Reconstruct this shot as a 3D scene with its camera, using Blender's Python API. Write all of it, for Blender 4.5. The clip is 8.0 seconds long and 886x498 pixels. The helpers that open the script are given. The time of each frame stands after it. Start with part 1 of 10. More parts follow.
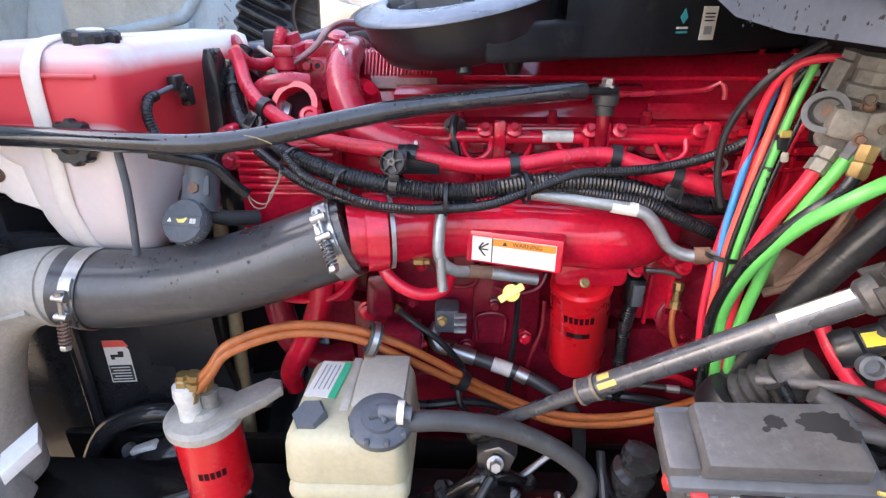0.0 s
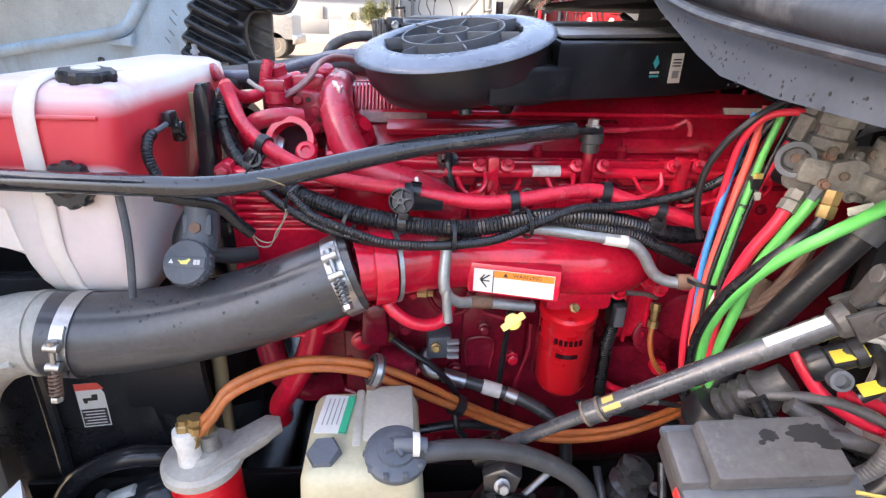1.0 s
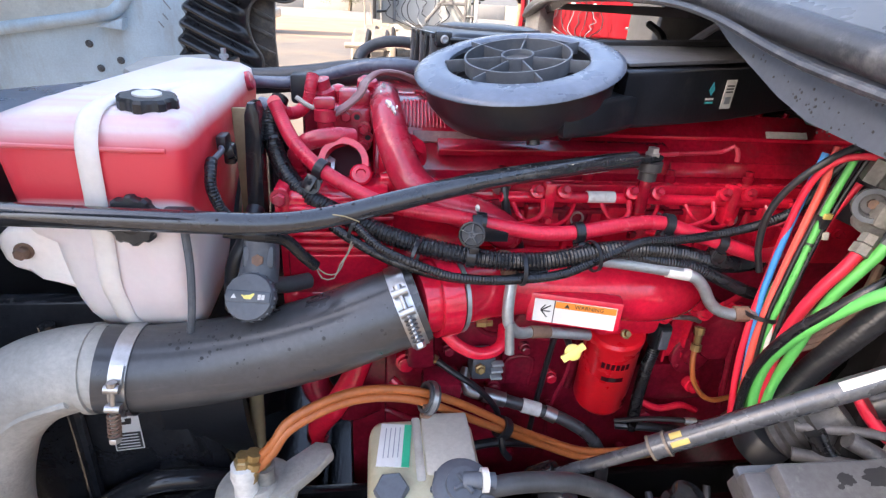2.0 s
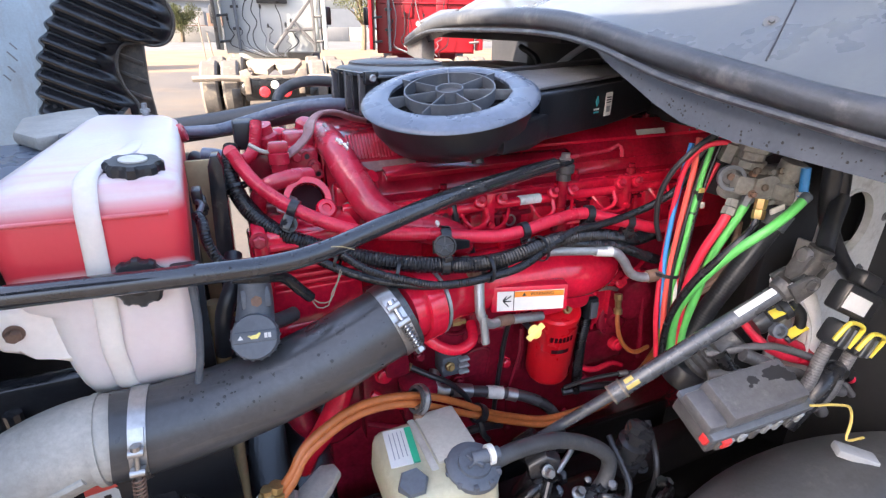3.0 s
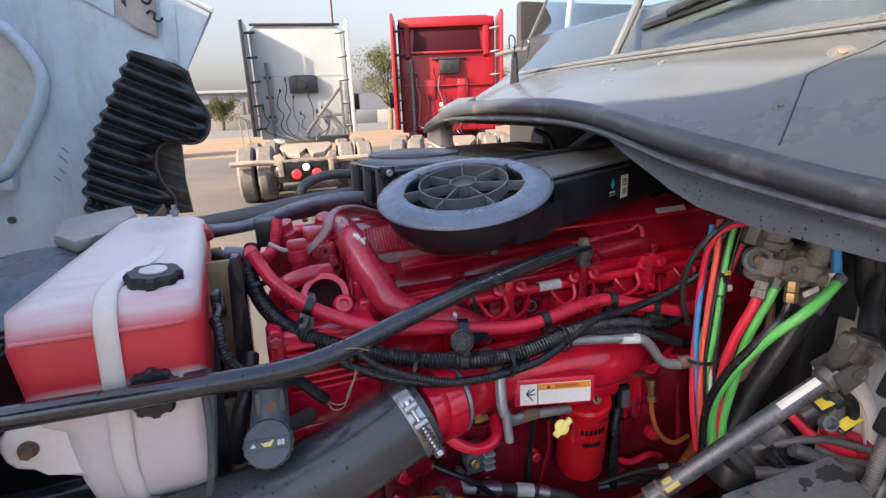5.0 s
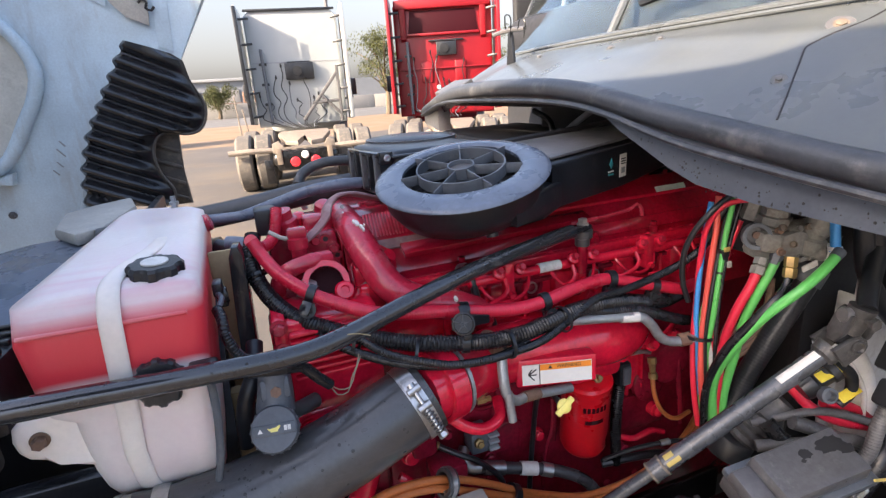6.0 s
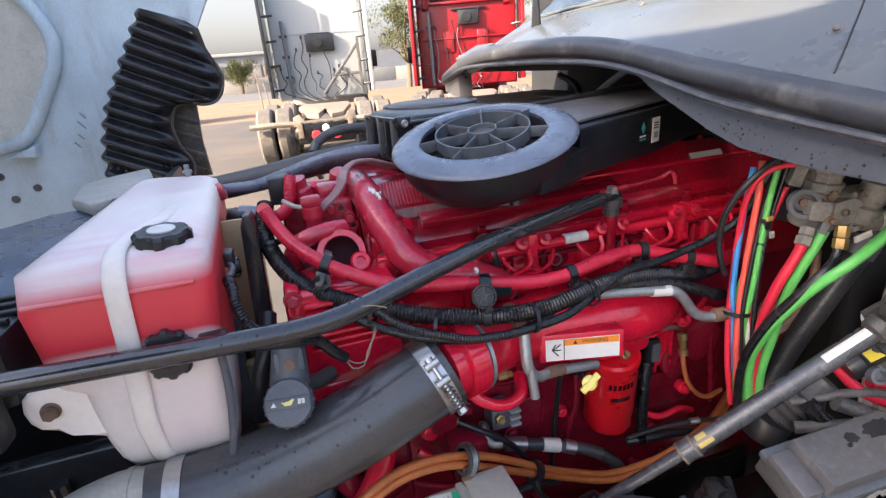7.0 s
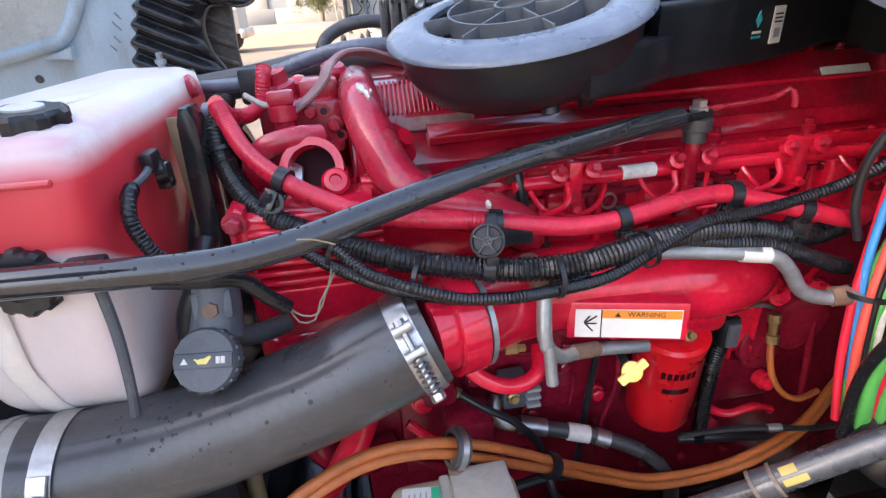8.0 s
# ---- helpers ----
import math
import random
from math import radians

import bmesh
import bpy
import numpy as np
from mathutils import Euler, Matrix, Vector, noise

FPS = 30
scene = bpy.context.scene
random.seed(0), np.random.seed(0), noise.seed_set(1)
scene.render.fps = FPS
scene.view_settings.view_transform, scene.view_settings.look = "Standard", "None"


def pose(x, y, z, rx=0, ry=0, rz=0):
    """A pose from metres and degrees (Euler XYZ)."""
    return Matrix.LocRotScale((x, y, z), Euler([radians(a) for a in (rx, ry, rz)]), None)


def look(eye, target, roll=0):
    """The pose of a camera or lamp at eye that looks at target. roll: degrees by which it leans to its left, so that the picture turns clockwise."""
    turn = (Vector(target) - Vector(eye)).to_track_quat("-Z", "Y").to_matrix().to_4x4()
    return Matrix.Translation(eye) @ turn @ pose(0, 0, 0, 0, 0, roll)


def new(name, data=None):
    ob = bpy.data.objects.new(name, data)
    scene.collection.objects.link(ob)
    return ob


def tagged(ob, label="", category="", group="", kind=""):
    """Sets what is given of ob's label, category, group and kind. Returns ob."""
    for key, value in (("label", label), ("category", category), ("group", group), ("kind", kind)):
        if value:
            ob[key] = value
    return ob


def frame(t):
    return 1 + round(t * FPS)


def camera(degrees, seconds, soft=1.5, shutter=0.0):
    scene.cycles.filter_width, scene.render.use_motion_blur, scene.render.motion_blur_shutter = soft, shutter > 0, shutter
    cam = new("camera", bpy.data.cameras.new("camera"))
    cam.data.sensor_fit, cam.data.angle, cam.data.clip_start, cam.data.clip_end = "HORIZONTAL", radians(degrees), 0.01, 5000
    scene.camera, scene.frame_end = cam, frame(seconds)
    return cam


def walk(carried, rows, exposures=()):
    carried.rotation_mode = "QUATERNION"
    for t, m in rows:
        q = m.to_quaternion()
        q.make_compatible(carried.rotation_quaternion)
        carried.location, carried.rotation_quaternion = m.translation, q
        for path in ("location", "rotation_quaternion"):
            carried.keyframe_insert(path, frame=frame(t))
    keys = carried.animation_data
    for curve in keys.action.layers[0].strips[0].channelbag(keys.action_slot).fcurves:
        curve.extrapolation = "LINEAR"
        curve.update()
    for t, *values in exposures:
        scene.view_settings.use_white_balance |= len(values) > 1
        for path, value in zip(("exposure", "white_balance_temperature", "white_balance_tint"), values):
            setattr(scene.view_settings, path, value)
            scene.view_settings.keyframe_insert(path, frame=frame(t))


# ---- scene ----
cam = camera(82.0, 8.0, soft=1.3)
PATH = [
    (0, (0.001, 0.121, 1.685), (-0.069, 1.933, 0.839), -0.0),
    (0.5, (-0.082, 0.121, 1.708), (0.081, 1.948, 0.911), -1.1),
    (1, (-0.096, 0.113, 1.728), (0.077, 1.933, 0.917), 1.8),
    (1.5, (-0.142, 0.148, 1.746), (0.013, 1.938, 0.867), 2.9),
    (1.7, (-0.164, 0.17, 1.763), (-0.01, 1.956, 0.877), 3.3),
    (2.8, (-0.381, 0.136, 1.807), (0.383, 1.799, 0.999), 2.4),
    (3, (-0.383, 0.116, 1.814), (0.346, 1.799, 1.016), 0.6),
    (3.5, (-0.358, 0.095, 1.828), (0.345, 1.849, 1.174), -0.8),
    (4, (-0.367, 0.108, 1.842), (0.218, 1.986, 1.481), -2.3),
    (4.5, (-0.368, 0.125, 1.848), (0.266, 1.97, 1.41), -1.9),
    (4.7, (-0.357, 0.127, 1.847), (0.306, 1.946, 1.344), -1.9),
    (5.8, (-0.355, 0.125, 1.847), (0.276, 1.933, 1.268), -3.8),
    (6, (-0.353, 0.123, 1.848), (0.292, 1.918, 1.247), -3.9),
    (6.5, (-0.353, 0.13, 1.841), (0.266, 1.916, 1.189), -4.1),
    (7, (-0.339, 0.157, 1.827), (0.21, 1.952, 1.138), -4.7),
    (7.5, (-0.291, 0.264, 1.79), (0.122, 2.071, 1.04), -4.3),
    (8, (-0.205, 0.325, 1.727), (0.056, 2.101, 0.844), -3.6),
]
EXPOSURES = [(0, 3.28, 7100, 17), (1.7, 3.2, 6950, 17), (2.8, 3.05, 6650, 17), (3.5, 2.9, 6700, 17), (4.0, 2.27, 6800, 17), (4.7, 2.22, 6800, 17), (5.8, 2.4, 6900, 17), (6.5, 2.53, 6950, 17), (7.0, 2.58, 6950, 17), (7.5, 2.8, 7000, 17), (8, 3.05, 7000, 17)]
walk(cam, [(t, look(eye, target, roll)) for t, eye, target, roll in PATH], EXPOSURES)

# ---- light ----
SUN_FROM = Vector((-0.86, -0.20, 0.47)).normalized()
world = bpy.data.worlds.new("sky")
scene.world = world
world.use_nodes = True
wn, wl = world.node_tree.nodes, world.node_tree.links
sky = wn.new("ShaderNodeTexSky")
sky.sky_type = "NISHITA"
sky.sun_disc = False
sky.sun_elevation = math.asin(SUN_FROM.z)
sky.sun_rotation = math.atan2(SUN_FROM.x, SUN_FROM.y)
sky.air_density, sky.dust_density, sky.ozone_density = 1.1, 3.0, 1.0
# a pale haze all round the horizon, clear blue overhead
way_up, up_z, haze, tone, pale, air = (wn.new(k) for k in ("ShaderNodeTexCoord", "ShaderNodeSeparateXYZ", "ShaderNodeMapRange", "ShaderNodeRGBToBW", "ShaderNodeVectorMath", "ShaderNodeMix"))
wl.new(way_up.outputs["Generated"], up_z.inputs[0])
haze.interpolation_type = "SMOOTHSTEP"
haze.inputs["From Min"].default_value, haze.inputs["From Max"].default_value = 0.05, 0.50
haze.inputs["To Min"].default_value, haze.inputs["To Max"].default_value = 0.85, 0.0
wl.new(up_z.outputs[2], haze.inputs["Value"])
wl.new(sky.outputs[0], tone.inputs[0])
pale.operation = "SCALE"
pale.inputs[0].default_value = (0.295, 0.31, 0.335)
wl.new(tone.outputs[0], pale.inputs["Scale"])
air.data_type = "RGBA"
wl.new(haze.outputs[0], air.inputs[0])
wl.new(sky.outputs[0], air.inputs[6])
wl.new(pale.outputs[0], air.inputs[7])
wl.new(air.outputs[2], wn["Background"].inputs[0])
wn["Background"].inputs[1].default_value = 0.118
sun_data = bpy.data.lights.new("sun", "SUN")
sun_data.energy, sun_data.angle, sun_data.color = 3.4, radians(0.6), (1.0, 0.86, 0.66)
sun = new("sun", sun_data)
sun.matrix_world = look(SUN_FROM * 40, (0, 0, 0))

# ---- materials ----
def surf(name, base, rough=0.5, metal=0.0, var=0.18, scale=9.0, fine=120.0, bump=0.15, dirt=None, amount=0.5,
         dirt_scale=14.0, coat=0.0, spec=0.5, sub=0.0, streak=None, edge=0.0):
    """A surface with broad and fine variation of colour, gloss and relief, and dirt in patches."""
    m = bpy.data.materials.new(name)
    m.use_nodes = True
    n, l = m.node_tree.nodes, m.node_tree.links
    p = n["Principled BSDF"]
    co = n.new("ShaderNodeTexCoord")
    big, small = n.new("ShaderNodeTexNoise"), n.new("ShaderNodeTexNoise")
    for t, s, d in ((big, scale, 5.0), (small, fine, 3.0)):
        t.inputs["Scale"].default_value, t.inputs["Detail"].default_value = s, d
        t.inputs["Roughness"].default_value = 0.62
        l.new(co.outputs["Object"], t.inputs["Vector"])
    ramp = n.new("ShaderNodeMapRange")
    ramp.inputs["From Min"].default_value, ramp.inputs["From Max"].default_value = 0.3, 0.7
    ramp.inputs["To Min"].default_value, ramp.inputs["To Max"].default_value = 1 - var, 1 + var
    l.new(big.outputs["Fac"], ramp.inputs["Value"])
    fr = n.new("ShaderNodeMapRange")
    fr.inputs["From Min"].default_value, fr.inputs["From Max"].default_value = 0.3, 0.7
    fr.inputs["To Min"].default_value, fr.inputs["To Max"].default_value = 1 - var * 0.5, 1 + var * 0.5
    l.new(small.outputs["Fac"], fr.inputs["Value"])
    mul = n.new("ShaderNodeMath")
    mul.operation = "MULTIPLY"
    l.new(ramp.outputs[0], mul.inputs[0])
    l.new(fr.outputs[0], mul.inputs[1])
    tint = n.new("ShaderNodeVectorMath")
    tint.operation = "SCALE"
    tint.inputs[0].default_value = base
    l.new(mul.outputs[0], tint.inputs["Scale"])
    colour = tint.outputs[0]
    if dirt:
        dn = n.new("ShaderNodeTexNoise")
        dn.inputs["Scale"].default_value, dn.inputs["Detail"].default_value = dirt_scale, 8.0
        dn.inputs["Roughness"].default_value = 0.7
        shift = n.new("ShaderNodeVectorMath")
        shift.inputs[1].default_value = (3.1, 7.7, 1.3)
        if streak:
            run = n.new("ShaderNodeVectorMath")
            run.operation = "MULTIPLY"
            run.inputs[1].default_value = streak
            l.new(co.outputs["Object"], run.inputs[0])
            l.new(run.outputs[0], shift.inputs[0])
        else:
            l.new(co.outputs["Object"], shift.inputs[0])
        l.new(shift.outputs[0], dn.inputs["Vector"])
        cut = n.new("ShaderNodeMapRange")
        cut.inputs["From Min"].default_value, cut.inputs["From Max"].default_value = 0.66 - 0.3 * amount, 0.82 - 0.25 * amount + edge
        cut.inputs["To Max"].default_value = min(1.0, 0.45 + 0.5 * amount)
        l.new(dn.outputs["Fac"], cut.inputs["Value"])
        mix = n.new("ShaderNodeMix")
        mix.data_type = "RGBA"
        mix.inputs[7].default_value = (*dirt, 1)
        l.new(cut.outputs[0], mix.inputs[0])
        l.new(colour, mix.inputs[6])
        colour = mix.outputs[2]
    l.new(colour, p.inputs["Base Color"])
    rr = n.new("ShaderNodeMapRange")
    rr.inputs["From Min"].default_value, rr.inputs["From Max"].default_value = 0.25, 0.75
    rr.inputs["To Min"].default_value, rr.inputs["To Max"].default_value = max(0.03, rough * 0.7), min(1, rough * 1.35)
    l.new(big.outputs["Fac"], rr.inputs["Value"])
    l.new(rr.outputs[0], p.inputs["Roughness"])
    p.inputs["Metallic"].default_value = metal
    p.inputs["Coat Weight"].default_value = coat
    p.inputs["Coat Roughness"].default_value = 0.07
    p.inputs["Specular IOR Level"].default_value = spec
    if sub:
        p.inputs["Subsurface Weight"].default_value = sub
        p.inputs["Subsurface Radius"].default_value = (0.03, 0.02, 0.015)
        p.inputs["Subsurface Scale"].default_value = 0.6
    if bump:
        b = n.new("ShaderNodeBump")
        b.inputs["Strength"].default_value, b.inputs["Distance"].default_value = bump, 0.002
        l.new(small.outputs["Fac"], b.inputs["Height"])
        l.new(b.outputs[0], p.inputs["Normal"])
    return m


def tank_plastic(name, low, high):
    """Milky polyethylene through which the red coolant shows between two levels."""
    m = surf(name, (0.80, 0.77, 0.72), 0.38, var=0.06, scale=14, bump=0.08, dirt=(0.55, 0.47, 0.38), amount=0.18, sub=0.25)
    n, l = m.node_tree.nodes, m.node_tree.links
    p = n["Principled BSDF"]
    base = p.inputs["Base Color"].links[0].from_socket
    co, sep = n.new("ShaderNodeTexCoord"), n.new("ShaderNodeSeparateXYZ")
    l.new(co.outputs["Object"], sep.inputs[0])
    wob = n.new("ShaderNodeTexNoise")
    wob.inputs["Scale"].default_value = 7
    l.new(co.outputs["Object"], wob.inputs["Vector"])
    z = n.new("ShaderNodeMath")
    z.operation = "MULTIPLY_ADD"
    z.inputs[1].default_value = 0.012
    l.new(wob.outputs["Fac"], z.inputs[0])
    l.new(sep.outputs[2], z.inputs[2])
    back = n.new("ShaderNodeMath")
    back.operation = "MULTIPLY_ADD"
    back.inputs[1].default_value = 0.6
    l.new(sep.outputs[1], back.inputs[0])
    lift = n.new("ShaderNodeMath")
    lift.inputs[1].default_value = -0.6 * 0.77
    l.new(z.outputs[0], lift.inputs[0])
    l.new(lift.outputs[0], back.inputs[2])
    up, down = n.new("ShaderNodeMapRange"), n.new("ShaderNodeMapRange")
    for r, a, b in ((up, low - 0.005, low + 0.007), (down, high + 0.012, high - 0.010)):
        r.inputs["From Min"].default_value, r.inputs["From Max"].default_value = a + 0.006, b + 0.006
        l.new((back if r is up else z).outputs[0], r.inputs["Value"])
    both = n.new("ShaderNodeMath")
    both.operation = "MULTIPLY"
    l.new(up.outputs[0], both.inputs[0])
    l.new(down.outputs[0], both.inputs[1])
    # a pink cast where thin films of coolant cling to the wall
    blot, cast = n.new("ShaderNodeTexNoise"), n.new("ShaderNodeMapRange")
    blot.inputs["Scale"].default_value, blot.inputs["Detail"].default_value = 6.5, 4
    l.new(co.outputs["Object"], blot.inputs["Vector"])
    cast.inputs["From Min"].default_value, cast.inputs["From Max"].default_value = 0.42, 0.62
    cast.inputs["To Min"].default_value, cast.inputs["To Max"].default_value = 0.20, 0.50
    l.new(blot.outputs["Fac"], cast.inputs["Value"])
    pink = n.new("ShaderNodeMix")
    pink.data_type = "RGBA"
    pink.inputs[7].default_value = (0.80, 0.60, 0.64, 1)
    l.new(cast.outputs[0], pink.inputs[0])
    l.new(base, pink.inputs[6])
    # coolant glimmers through the shoulder in level streaks
    run, strk = n.new("ShaderNodeVectorMath"), n.new("ShaderNodeTexNoise")
    run.operation = "MULTIPLY"
    run.inputs[1].default_value = (3.0, 46.0, 60.0)
    l.new(co.outputs["Object"], run.inputs[0])
    strk.inputs["Scale"].default_value, strk.inputs["Detail"].default_value = 1.0, 3
    l.new(run.outputs[0], strk.inputs["Vector"])
    near, lev, soft = n.new("ShaderNodeMapRange"), n.new("ShaderNodeMapRange"), n.new("ShaderNodeMath")
    near.inputs["From Min"].default_value, near.inputs["From Max"].default_value = 0.96, 0.79
    l.new(sep.outputs[1], near.inputs["Value"])
    lev.inputs["From Min"].default_value, lev.inputs["From Max"].default_value = 0.35, 0.70
    lev.inputs["To Min"].default_value, lev.inputs["To Max"].default_value = 0.02, 0.60
    l.new(strk.outputs["Fac"], lev.inputs["Value"])
    soft.operation = "MULTIPLY"
    l.new(near.outputs[0], soft.inputs[0])
    l.new(lev.outputs[0], soft.inputs[1])
    above, only = n.new("ShaderNodeMapRange"), n.new("ShaderNodeMath")
    above.inputs["From Min"].default_value, above.inputs["From Max"].default_value = high - 0.02, high
    l.new(z.outputs[0], above.inputs["Value"])
    only.operation = "MULTIPLY"
    l.new(soft.outputs[0], only.inputs[0])
    l.new(above.outputs[0], only.inputs[1])
    blush = n.new("ShaderNodeMix")
    blush.data_type = "RGBA"
    blush.inputs[7].default_value = (0.74, 0.36, 0.42, 1)
    l.new(only.outputs[0], blush.inputs[0])
    l.new(pink.outputs[2], blush.inputs[6])
    mix = n.new("ShaderNodeMix")
    mix.data_type = "RGBA"
    mix.inputs[7].default_value = (0.74, 0.045, 0.065, 1)
    l.new(both.outputs[0], mix.inputs[0])
    l.new(blush.outputs[2], mix.inputs[6])
    l.new(mix.outputs[2], p.inputs["Base Color"])
    return m


def glass(name, tint, rough=0.02):
    m = bpy.data.materials.new(name)
    m.use_nodes = True
    p = m.node_tree.nodes["Principled BSDF"]
    p.inputs["Base Color"].default_value = (*tint, 1)
    p.inputs["Roughness"].default_value = rough
    p.inputs["Transmission Weight"].default_value = 1.0
    p.inputs["IOR"].default_value = 1.45
    return m


